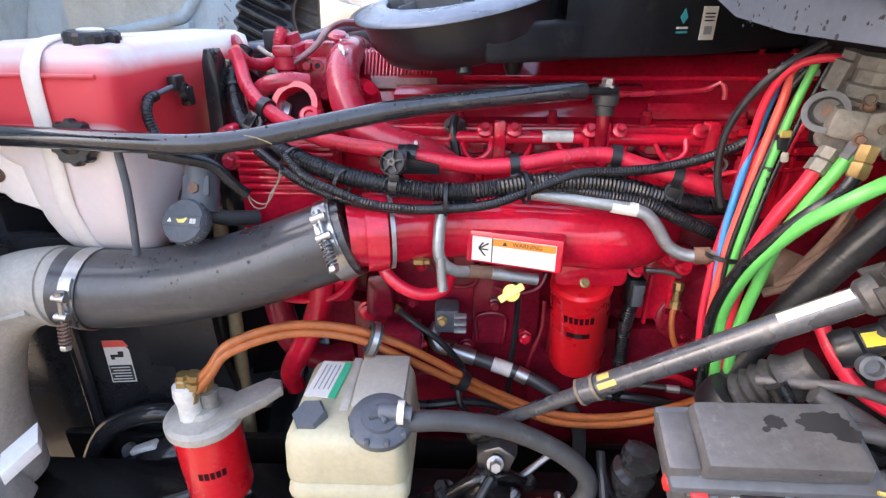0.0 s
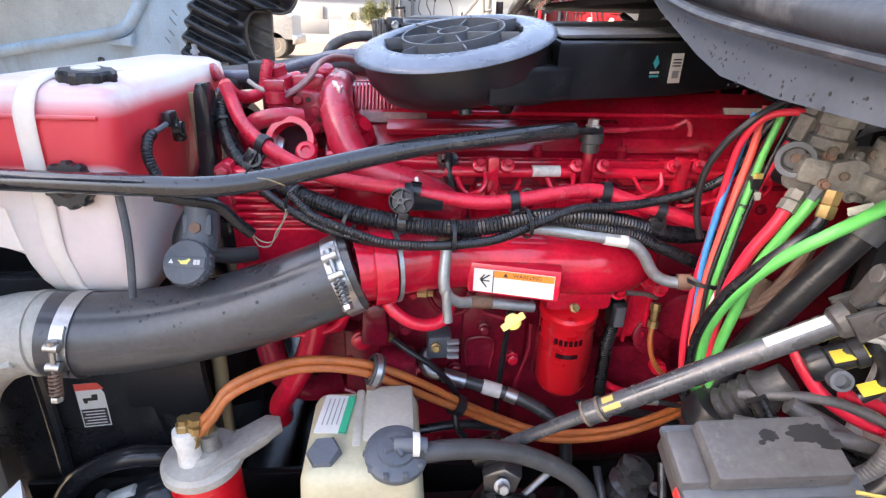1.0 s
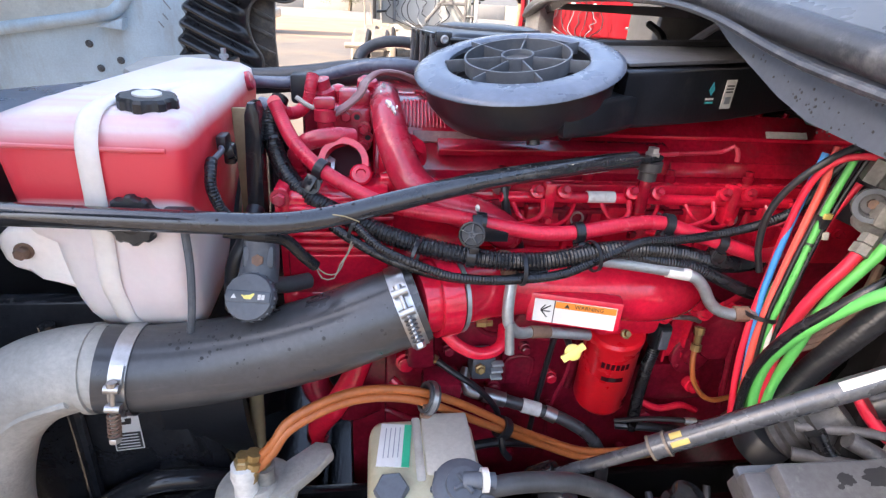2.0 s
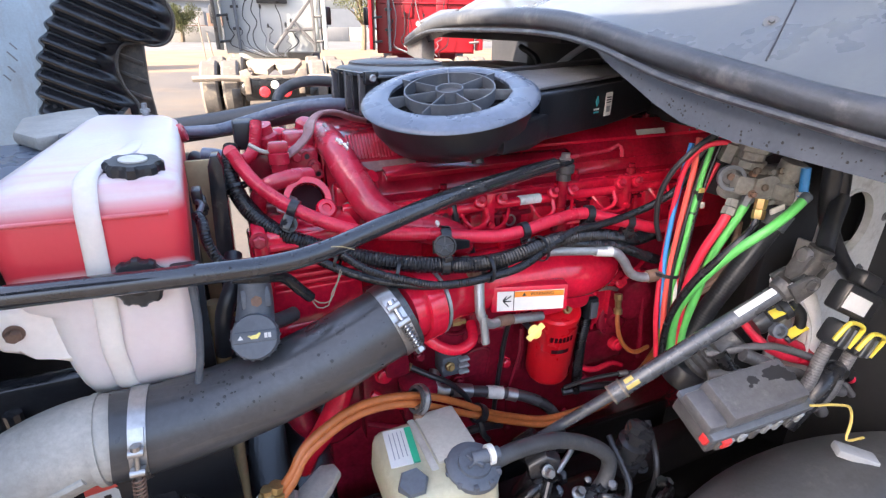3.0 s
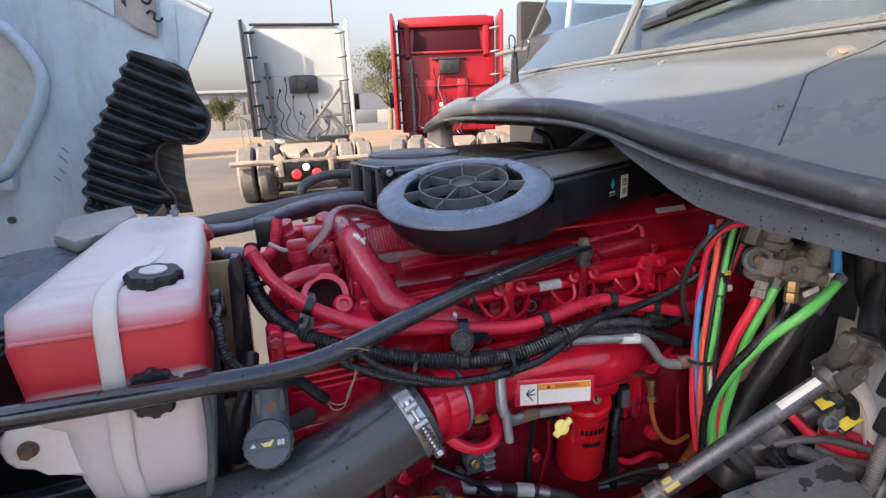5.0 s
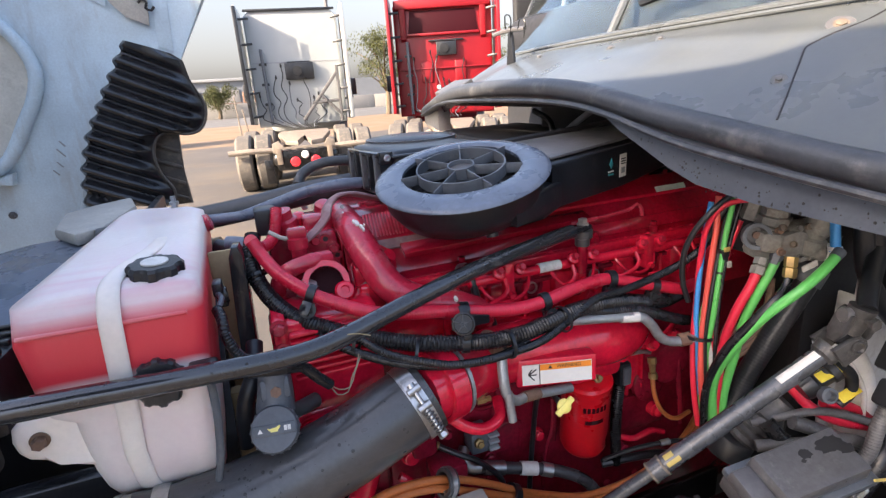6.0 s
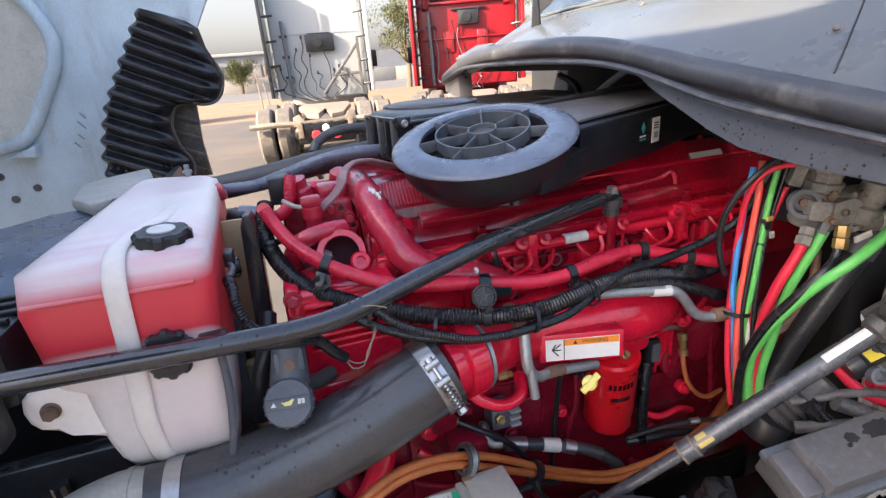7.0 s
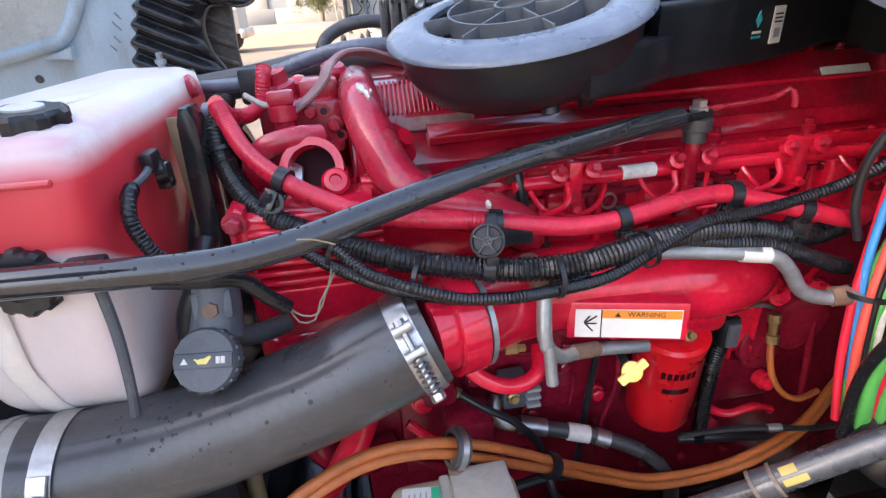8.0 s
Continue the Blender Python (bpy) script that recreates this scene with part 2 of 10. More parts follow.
M = dict(
    red=surf("engine_red", (0.66, 0.013, 0.042), 0.13, var=0.25, scale=11, bump=0.10, dirt=(0.32, 0.05, 0.05), amount=0.15, coat=0.5),
    dusty_red=surf("dusty_red", (0.46, 0.020, 0.048), 0.26, var=0.25, scale=12, bump=0.15, dirt=(0.40, 0.15, 0.15), amount=0.32, coat=0.35),
    # darker copy of engine_red: the shade below the blower is put into it
    shaded_red=surf("shaded_red", (0.33, 0.006, 0.022), 0.17, var=0.3, scale=9, bump=0.10, dirt=(0.20, 0.03, 0.035), amount=0.40, coat=0.6),
    # oily, and darker than engine_red: shade low on the engine is painted in
    dark_red=surf("oily_shaded_red", (0.225, 0.009, 0.026), 0.20, var=0.35, scale=14, bump=0.10, dirt=(0.050, 0.010, 0.014), amount=0.32),
    filter_red=surf("filter_red", (0.70, 0.010, 0.020), 0.28, var=0.08, scale=8, bump=0.03, coat=0.4),
    cable_red=surf("cable_red", (0.56, 0.016, 0.045), 0.30, var=0.18, scale=20, bump=0.08, dirt=(0.66, 0.40, 0.40), amount=0.16, dirt_scale=60),
    rubber=surf("rubber", (0.055, 0.057, 0.060), 0.45, var=0.25, scale=7, bump=0.2, dirt=(0.15, 0.145, 0.135), amount=0.30),
    hose=surf("hose_rubber", (0.052, 0.053, 0.057), 0.32, var=0.25, scale=7, bump=0.08, dirt=(0.17, 0.16, 0.145), amount=0.30, dirt_scale=22, coat=0.35, streak=(0.08, 1.0, 1.3)),
    black=surf("black_plastic", (0.014, 0.016, 0.020), 0.34, var=0.3, scale=9, bump=0.15, dirt=(0.075, 0.070, 0.065), amount=0.24),
    gloss=surf("gloss_black", (0.020, 0.021, 0.024), 0.15, var=0.3, scale=12, bump=0.1, dirt=(0.11, 0.10, 0.09), amount=0.22, dirt_scale=30),
    loom=surf("loom_black", (0.013, 0.014, 0.017), 0.24, var=0.3, scale=20, bump=0.03, spec=0.45),
    rod=surf("polished_black", (0.026, 0.028, 0.033), 0.11, var=0.25, scale=14, bump=0.02, dirt=(0.16, 0.16, 0.155), amount=0.30, dirt_scale=30, coat=0.8, streak=(0.15, 1.0, 1.0)),
    grime=surf("oily_black", (0.010, 0.0095, 0.010), 0.13, var=0.5, scale=14, bump=0.4, dirt=(0.04, 0.035, 0.03), amount=0.3),
    grey=surf("grey_plastic", (0.27, 0.29, 0.31), 0.42, var=0.12, scale=10, bump=0.1, dirt=(0.17, 0.165, 0.16), amount=0.35),
    rim=surf("rim_grey", (0.105, 0.130, 0.175), 0.27, var=0.2, scale=10, bump=0.1, dirt=(0.20, 0.23, 0.28), amount=0.4),
    lid=surf("weathered_grey", (0.095, 0.095, 0.10), 0.36, var=0.25, scale=16, bump=0.3, dirt=(0.21, 0.205, 0.195), amount=0.35, dirt_scale=30),
    cowl=surf("cowl_grey", (0.080, 0.090, 0.096), 0.30, var=0.10, scale=4, bump=0.05, dirt=(0.120, 0.125, 0.104), amount=0.50, dirt_scale=4, streak=(0.4, 3.0, 0.4), edge=0.22, coat=0.2),
    seal=surf("seal_rubber", (0.040, 0.045, 0.054), 0.40, var=0.3, scale=10, bump=0.35, dirt=(0.17, 0.17, 0.175), amount=0.45, dirt_scale=18),
    dusty_lip=surf("dusty_moulding", (0.075, 0.066, 0.058), 0.5, var=0.3, scale=12, bump=0.2, dirt=(0.20, 0.16, 0.12), amount=0.5, dirt_scale=22),
    apron=surf("apron_grey", (0.078, 0.094, 0.122), 0.55, var=0.14, scale=9, bump=0.25, dirt=(0.035, 0.035, 0.04), amount=0.06, dirt_scale=75),
    hood=surf("hood_grey", (0.55, 0.67, 0.745), 0.44, var=0.14, scale=4, bump=0.14, dirt=(0.36, 0.36, 0.35), amount=0.45, dirt_scale=5, streak=(1.4, 1.0, 0.35)),
    beige=surf("bare_fibreglass", (0.62, 0.60, 0.53), 0.6, var=0.14, scale=5, bump=0.2, dirt=(0.30, 0.27, 0.22), amount=0.3, dirt_scale=8),
    steel=surf("steel", (0.46, 0.46, 0.46), 0.32, metal=0.9, var=0.2, scale=18, bump=0.1, dirt=(0.20, 0.17, 0.14), amount=0.35, dirt_scale=40),
    joint=surf("dirty_forging", (0.058, 0.058, 0.060), 0.42, metal=0.1, var=0.4, scale=22, bump=0.5, dirt=(0.15, 0.145, 0.135), amount=0.40, dirt_scale=40),
    plate=surf("painted_bulkhead", (0.52, 0.525, 0.52), 0.5, var=0.14, scale=9, bump=0.15, dirt=(0.20, 0.185, 0.165), amount=0.40, dirt_scale=14),
    bright=surf("bright_pressing", (0.72, 0.73, 0.74), 0.34, metal=0.0, var=0.10, scale=12, bump=0.08, dirt=(0.42, 0.40, 0.37), amount=0.3, dirt_scale=20),
    shaft=surf("scuffed_steel", (0.062, 0.067, 0.076), 0.26, metal=0.15, var=0.35, scale=16, bump=0.10, dirt=(0.26, 0.25, 0.23), amount=0.30, dirt_scale=22, coat=0.3, streak=(0.6, 1.0, 0.6)),
    zinc=surf("zinc_pipe", (0.36, 0.39, 0.41), 0.38, metal=0.6, var=0.2, scale=18, bump=0.15, dirt=(0.30, 0.14, 0.09), amount=0.28, dirt_scale=24),
    alu=surf("cast_aluminium", (0.205, 0.200, 0.186), 0.50, metal=0.2, var=0.3, scale=15, bump=0.5, dirt=(0.15, 0.11, 0.085), amount=0.5, dirt_scale=45),
    castalu=surf("pale_aluminium", (0.42, 0.40, 0.36), 0.6, metal=0.15, var=0.2, scale=12, bump=0.7, dirt=(0.36, 0.31, 0.26), amount=0.35, dirt_scale=10),
    brass=surf("brass", (0.36, 0.25, 0.11), 0.42, metal=0.8, var=0.2, scale=30, bump=0.15, dirt=(0.28, 0.20, 0.12), amount=0.35, dirt_scale=60),
    orange=surf("orange_hose", (0.44, 0.125, 0.034), 0.42, var=0.2, scale=14, bump=0.1, dirt=(0.26, 0.11, 0.05), amount=0.42, dirt_scale=18),
    green=surf("green_line", (0.105, 0.50, 0.115), 0.34, var=0.08, scale=12, bump=0.04, dirt=(0.12, 0.34, 0.08), amount=0.15),
    airred=surf("red_line", (0.70, 0.022, 0.055), 0.34, var=0.08, scale=12, bump=0.04),
    salmon=surf("orange_red_line", (0.76, 0.10, 0.075), 0.36, var=0.08, scale=12, bump=0.04),
    blue=surf("blue_line", (0.035, 0.26, 0.62), 0.36, var=0.08, scale=12, bump=0.04),
    yellow=surf("yellow", (0.52, 0.39, 0.11), 0.42, var=0.1, scale=12, bump=0.08, dirt=(0.42, 0.30, 0.08), amount=0.2),
    lockyellow=surf("lock_yellow", (0.66, 0.53, 0.06), 0.38, var=0.10, scale=14, bump=0.05, dirt=(0.40, 0.30, 0.10), amount=0.25, dirt_scale=40),
    paleyellow=surf("pale_yellow", (0.84, 0.72, 0.20), 0.4, var=0.08, scale=18, bump=0.06, dirt=(0.40, 0.30, 0.10), amount=0.25, dirt_scale=50),
    white=surf("white_label", (0.70, 0.69, 0.66), 0.5, var=0.06, scale=20, bump=0.03, dirt=(0.55, 0.52, 0.47), amount=0.2, dirt_scale=40),
    offwhite=surf("worn_white", (0.66, 0.65, 0.62), 0.5, var=0.12, scale=30, bump=0.1, dirt=(0.40, 0.36, 0.31), amount=0.35, dirt_scale=60),
    label_orange=surf("label_orange", (0.84, 0.26, 0.03), 0.45, var=0.06, scale=30, bump=0.02),
    label_red=surf("label_red", (0.70, 0.04, 0.04), 0.45, var=0.06, scale=30, bump=0.02),
    label_green=surf("label_green", (0.02, 0.40, 0.22), 0.45, var=0.06, scale=30, bump=0.02),
    teal=surf("teal_sticker", (0.03, 0.33, 0.38), 0.4, var=0.06, scale=30, bump=0.02),
    ink=surf("ink", (0.02, 0.02, 0.022), 0.5, var=0.1, scale=30, bump=0.0),
    cream=surf("reservoir_plastic", (0.46, 0.43, 0.30), 0.45, var=0.12, scale=12, bump=0.12, dirt=(0.36, 0.30, 0.20), amount=0.35, dirt_scale=12, sub=0.2),
    creamgrey=surf("dusty_reservoir_top", (0.42, 0.40, 0.35), 0.6, var=0.15, scale=14, bump=0.2, dirt=(0.28, 0.26, 0.22), amount=0.4),
    capgrey=surf("slate_plastic", (0.092, 0.105, 0.124), 0.46, var=0.2, scale=16, bump=0.2, dirt=(0.20, 0.20, 0.20), amount=0.35),
    tan=surf("tan_panel", (0.34, 0.27, 0.15), 0.6, var=0.15, scale=8, bump=0.15, dirt=(0.24, 0.20, 0.14), amount=0.35),
    tank=tank_plastic("tank_plastic", 1.545, 1.618),
    strap=surf("pale_plastic", (0.86, 0.78, 0.72), 0.45, var=0.06, scale=12, bump=0.06, sub=0.2),
    rust=surf("rusty_iron", (0.17, 0.10, 0.07), 0.65, var=0.35, scale=22, bump=0.5, dirt=(0.30, 0.16, 0.09), amount=0.45),
    wall_white=surf("white_fibreglass", (0.34, 0.365, 0.375), 0.45, var=0.05, scale=2, bump=0.03, dirt=(0.40, 0.39, 0.37), amount=0.22, dirt_scale=3),
    cab_red=surf("red_cab_paint", (0.200, 0.002, 0.008), 0.40, var=0.10, scale=2, bump=0.03, dirt=(0.14, 0.006, 0.010), amount=0.3, dirt_scale=3, coat=0.1),
    dusty_pink=surf("dusty_pink_steel", (0.22, 0.115, 0.12), 0.5, var=0.25, scale=14, bump=0.3, dirt=(0.42, 0.36, 0.34), amount=0.5, dirt_scale=20),
    # near-black maroon, for print and for painted-in shade
    maroon=surf("maroon_print_shade", (0.030, 0.002, 0.006), 0.6, var=0.1, scale=3, bump=0.03, spec=0.15),
    tyre=surf("tyre", (0.10, 0.092, 0.082), 0.75, var=0.2, scale=6, bump=0.3, dirt=(0.26, 0.21, 0.16), amount=0.5),
    dustdark=surf("dusty_frame", (0.16, 0.125, 0.095), 0.7, var=0.3, scale=5, bump=0.15, dirt=(0.30, 0.24, 0.18), amount=0.4),
    dustwhite=surf("dusty_steel", (0.20, 0.17, 0.14), 0.6, var=0.15, scale=5, bump=0.15, dirt=(0.36, 0.29, 0.22), amount=0.4),
    foliage=surf("foliage", (0.062, 0.070, 0.026), 0.6, var=0.4, scale=3, fine=30, bump=0.0, spec=0.2),
    bark=surf("bark", (0.12, 0.09, 0.06), 0.8, var=0.3, scale=8, bump=0.6),
    # distance haze is put into this blue-grey, for hill and warehouse wall
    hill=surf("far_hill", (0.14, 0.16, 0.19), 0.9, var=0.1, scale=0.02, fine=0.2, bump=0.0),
    concrete=surf("concrete", (0.25, 0.245, 0.235), 0.8, var=0.1, scale=0.6, fine=20, bump=0.2, dirt=(0.40, 0.37, 0.33), amount=0.3, dirt_scale=1),
    # near-black that stands in for shade inside the cab and in cavities
    dark=surf("shaded_interior", (0.014, 0.015, 0.018), 0.7, var=0.2, scale=4, bump=0.1),
    lamp_red=surf("tail_lamp_red", (0.72, 0.03, 0.04), 0.25, var=0.05, scale=20, bump=0.0, coat=0.5),
    pane=glass("windscreen_glass", (0.70, 0.84, 0.88)),
)


# ---- shapes ----
def thing(name, at, label, category, group="", kind=""):
    ob = new(name)
    ob.empty_display_size = 0.05
    ob.location = at
    return tagged(ob, label, category, group, kind)


def finish(bm, sharp=0.6):
    bmesh.ops.recalc_face_normals(bm, faces=bm.faces)
    for f in bm.faces:
        f.smooth = True
    for e in bm.edges:
        if len(e.link_faces) == 2 and e.calc_face_angle(0) > sharp:
            e.smooth = False


def part(name, bm, material, parent=None, label="", sharp=0.6):
    """One mesh object in world coordinates, under a thing or a part."""
    finish(bm, sharp)
    me = bpy.data.meshes.new(name)
    bm.to_mesh(me)
    bm.free()
    me.materials.append(material)
    ob = new(name, me)
    if parent:
        ob.parent = parent
        root = parent
        while root.parent:
            root = root.parent
        ob.matrix_parent_inverse = Matrix.Translation(root.location).inverted() if parent is root else Matrix.Identity(4)
    return tagged(ob, label)


def basis(axis, side=None):
    """Three unit vectors, the last along axis."""
    w = Vector(axis).normalized()
    s = Vector(side) if side is not None else (Vector((0, 0, 1)) if abs(w.z) < 0.9 else Vector((1, 0, 0)))
    u = (s - w * s.dot(w)).normalized()
    return u, w.cross(u), w


def add_box(bm, centre, size, bevel=0.0, axes=None, seg=2, taper=1.0):
    """A box; axes: three vectors of its own; taper: how wide its top is."""
    ax = axes or (Vector((1, 0, 0)), Vector((0, 1, 0)), Vector((0, 0, 1)))
    vs = []
    for k in (-1, 1):
        s = taper if k > 0 else 1.0
        for i, j in ((-1, -1), (1, -1), (1, 1), (-1, 1)):
            vs.append(bm.verts.new(Vector(centre) + ax[0] * (i * size[0] / 2 * s) + ax[1] * (j * size[1] / 2 * s) + ax[2] * (k * size[2] / 2)))
    fs = [bm.faces.new([vs[i] for i in q]) for q in ((3, 2, 1, 0), (4, 5, 6, 7), (0, 1, 5, 4), (1, 2, 6, 5), (2, 3, 7, 6), (3, 0, 4, 7))]
    if bevel:
        edges = list({e for f in fs for e in f.edges})
        bmesh.ops.bevel(bm, geom=edges, offset=bevel, segments=seg, profile=0.5, affect="EDGES")
    return bm


def box(centre, size, bevel=0.0, axes=None, seg=2, taper=1.0):
    return add_box(bmesh.new(), centre, size, bevel, axes, seg, taper)


def add_lathe(bm, base, axis, profile, segs=28, side=None, squash=1.0, loop=False):
    """A turned shape: profile rows of (radius, height along axis); loop: the profile closes on itself, as for a hoop."""
    u, v, w = basis(axis, side)
    rings = []
    for r, h in profile:
        if r < 1e-6:
            rings.append([bm.verts.new(Vector(base) + w * h)])
        else:
            rings.append([bm.verts.new(Vector(base) + w * h + (u * math.cos(a) + v * (math.sin(a) * squash)) * r)
                          for a in (2 * math.pi * k / segs for k in range(segs))])
    for a, b in zip(rings, rings[1:] + (rings[:1] if loop else [])):
        for k in range(segs):
            q = [a[k % len(a)], a[(k + 1) % len(a)], b[(k + 1) % len(b)], b[k % len(b)]]
            q = [p for i, p in enumerate(q) if p not in q[:i]]
            if len(q) > 2:
                bm.faces.new(q)
    for ring, way in () if loop else ((rings[0], -1), (rings[-1], 1)):
        if len(ring) > 2:
            bm.faces.new(ring[::way])
    return bm


def lathe(base, axis, profile, segs=28, side=None, squash=1.0, loop=False):
    return add_lathe(bmesh.new(), base, axis, profile, segs, side, squash, loop)


def rounded(r, h0, h1, e):
    """A lathe profile of a drum with rounded rims."""
    return [(0, h0), (r - e, h0), (r - e * 0.3, h0 + e * 0.3), (r, h0 + e), (r, h1 - e), (r - e * 0.3, h1 - e * 0.3), (r - e, h1), (0, h1)]


def glide(points, step=0.008):
    """A smooth line through points, evenly stepped."""
    p = [Vector(q) for q in points]
    if len(p) == 2:
        p = [p[0], (p[0] + p[1]) / 2, p[1]]
    p = [p[0] * 2 - p[1]] + p + [p[-1] * 2 - p[-2]]
    out = []
    for a, b, c, d in zip(p, p[1:], p[2:], p[3:]):
        n = max(2, int((c - b).length / step))
        for k in range(n):
            t = k / n
            out.append(0.5 * ((2 * b) + (c - a) * t + (2 * a - 5 * b + 4 * c - d) * t * t + (3 * b - a - 3 * c + d) * t ** 3))
    return out + [p[-2]]


def add_tube(bm, points, r, segs=12, step=0.008, ribs=0.0, pitch=0.004, ends=True, flat=1.0, taper=None):
    """A hose or pipe along points; ribs: depth of the rings of corrugated loom, pitch apart."""
    line = glide(points, min(step, pitch / 3) if ribs else step)
    up = Vector((0, 0, 1)) if abs((line[1] - line[0]).normalized().z) < 0.9 else Vector((1, 0, 0))
    rings, far = [], 0.0
    for k, q in enumerate(line):
        d = (line[min(k + 1, len(line) - 1)] - line[max(k - 1, 0)]).normalized()
        up = (up - d * up.dot(d)).normalized()
        side = d.cross(up)
        rad = r if taper is None else r + (taper - r) * k / (len(line) - 1)
        if ribs:
            rad -= ribs * (0.5 - 0.5 * math.cos(2 * math.pi * far / pitch))
        rings.append([bm.verts.new(q + up * (math.cos(a) * rad * flat) + side * (math.sin(a) * rad)) for a in (2 * math.pi * j / segs for j in range(segs))])
        if k + 1 < len(line):
            far += (line[k + 1] - q).length
    for a, b in zip(rings, rings[1:]):
        for j in range(segs):
            bm.faces.new((a[j], a[(j + 1) % segs], b[(j + 1) % segs], b[j]))
    if ends:
        bm.faces.new(rings[0][::-1])
        bm.faces.new(rings[-1])
    return bm


def tube(points, r, **k):
    return add_tube(bmesh.new(), points, r, **k)


def add_prism(bm, outline, depth, bevel=0.0, seg=2):
    """A plate: an outline of 3D points, thickened by the vector depth."""
    a = [bm.verts.new(Vector(p)) for p in outline]
    b = [bm.verts.new(Vector(p) + Vector(depth)) for p in outline]
    n = len(a)
    fs = [bm.faces.new(a[::-1]), bm.faces.new(b)]
    fs += [bm.faces.new((a[k], a[(k + 1) % n], b[(k + 1) % n], b[k])) for k in range(n)]
    if bevel:
        bmesh.ops.bevel(bm, geom=list({e for f in fs[:2] for e in f.edges}), offset=bevel, segments=seg, profile=0.5, affect="EDGES")
    return bm


def prism(outline, depth, bevel=0.0, seg=2):
    return add_prism(bmesh.new(), outline, depth, bevel, seg)


def add_ring(bm, centre, axis, r, w, h, segs=32, side=None, a0=0.0, a1=2 * math.pi):
    """A band round an axis: mean radius r, thickness w, height h."""
    u, v, n = basis(axis, side)
    whole = a1 - a0 > 6.2
    count = segs if whole else segs + 1
    rows = []
    for k in range(count):
        a = a0 + (a1 - a0) * k / segs
        d = u * math.cos(a) + v * math.sin(a)
        rows.append([bm.verts.new(Vector(centre) + d * (r + i * w / 2) + n * (j * h / 2)) for i, j in ((-1, -1), (1, -1), (1, 1), (-1, 1))])
    for k in range(segs if whole else segs):
        a, b = rows[k], rows[(k + 1) % count]
        for j in range(4):
            bm.faces.new((a[j], a[(j + 1) % 4], b[(j + 1) % 4], b[j]))
    if not whole:
        bm.faces.new(rows[0])
        bm.faces.new(rows[-1][::-1])
    return bm


def ring(centre, axis, r, w, h, **k):
    return add_ring(bmesh.new(), centre, axis, r, w, h, **k)


def add_hex(bm, base, axis, r, h, side=None):
    return add_lathe(bm, base, axis, [(r * 0.9, 0), (r, h * 0.12), (r, h * 0.8), (r * 0.82, h)], 6, side)


def bolt(parent, base, axis, r, h, material, name="bolt"):
    bm = bmesh.new()
    add_lathe(bm, base, axis, [(r * 1.35, 0), (r * 1.35, h * 0.18), (r * 1.2, h * 0.2)], 16)
    add_hex(bm, Vector(base) + Vector(axis).normalized() * h * 0.2, axis, r, h * 0.8)
    return part(name, bm, material, parent)


def spring_clamp(parent, centre, axis, r, width, material, d, coil_mat="lid"):
    """A T-bolt band: doubled loops, trunnions, a long bolt and its coil spring."""
    c = part("hose_clamp", ring(centre, axis, r, 0.002, width, segs=48), material, parent, "steel T-bolt clamp with a coil spring")
    w = Vector(axis).normalized()
    d = Vector(d)
    d = (d - w * d.dot(w)).normalized()
    t = w.cross(d)
    if t.z > 0:
        t = -t
    side_sign = 1 if w.cross(d).dot(t) > 0 else -1
    for a0, a1 in ((-0.62, -0.16), (0.16, 0.62)):
        lo, hi = sorted((a0 * side_sign, a1 * side_sign))
        part("loop", ring(centre, axis, r + 0.004, 0.003, width * 0.8, segs=10, side=d, a0=lo, a1=hi), material, c)
    at = Vector(centre) + d * (r + 0.009)
    bm = bmesh.new()
    for s in (-0.014, 0.014):
        add_lathe(bm, at + t * s - w * width * 0.42, w, [(0.0058, 0), (0.0058, width * 0.84)], 12)
    add_lathe(bm, at - t * 0.024, t, [(0.006, 0), (0.006, 0.006), (0.0034, 0.007), (0.0034, 0.078)], 10)
    add_hex(bm, at + t * 0.056, t, 0.0075, 0.008)
    part("t_bolt", bm, material, c)
    u, v, n = basis(t)
    coil = [at + t * (0.022 + 0.034 * k / 60) + (u * math.cos(k * 0.63) + v * math.sin(k * 0.63)) * 0.0066 for k in range(61)]
    part("spring", tube(coil, 0.0015, segs=6, step=0.01), M[coil_mat], c, "dull coil spring")
    return c


def panel_axes(normal, up=(0, 0, 1)):
    """Right, up and out of a sheet that faces along normal."""
    n = Vector(normal).normalized()
    right = Vector(up).cross(n).normalized()
    return right, n.cross(right), n


def words(text, centre, size, normal, material, parent, up=(0, 0, 1), name="lettering", turn=0.0):
    """Letters cut from the built-in font, as a mesh."""
    cu = bpy.data.curves.new(name, "FONT")
    cu.body, cu.size, cu.extrude, cu.align_x, cu.align_y = text, size, 0.0003, "CENTER", "CENTER"
    tmp = bpy.data.objects.new(name, cu)
    me = bpy.data.meshes.new_from_object(tmp)
    bpy.data.objects.remove(tmp)
    bm = bmesh.new()
    bm.from_mesh(me)
    bpy.data.meshes.remove(me)
    r, u, n = panel_axes(normal, up)
    m = Matrix((r, u, n)).transposed().to_4x4()
    bm.transform(Matrix.Translation(Vector(centre) + n * 0.0016) @ m @ Matrix.Rotation(turn, 4, "Z"))
    return part(name, bm, material, parent)


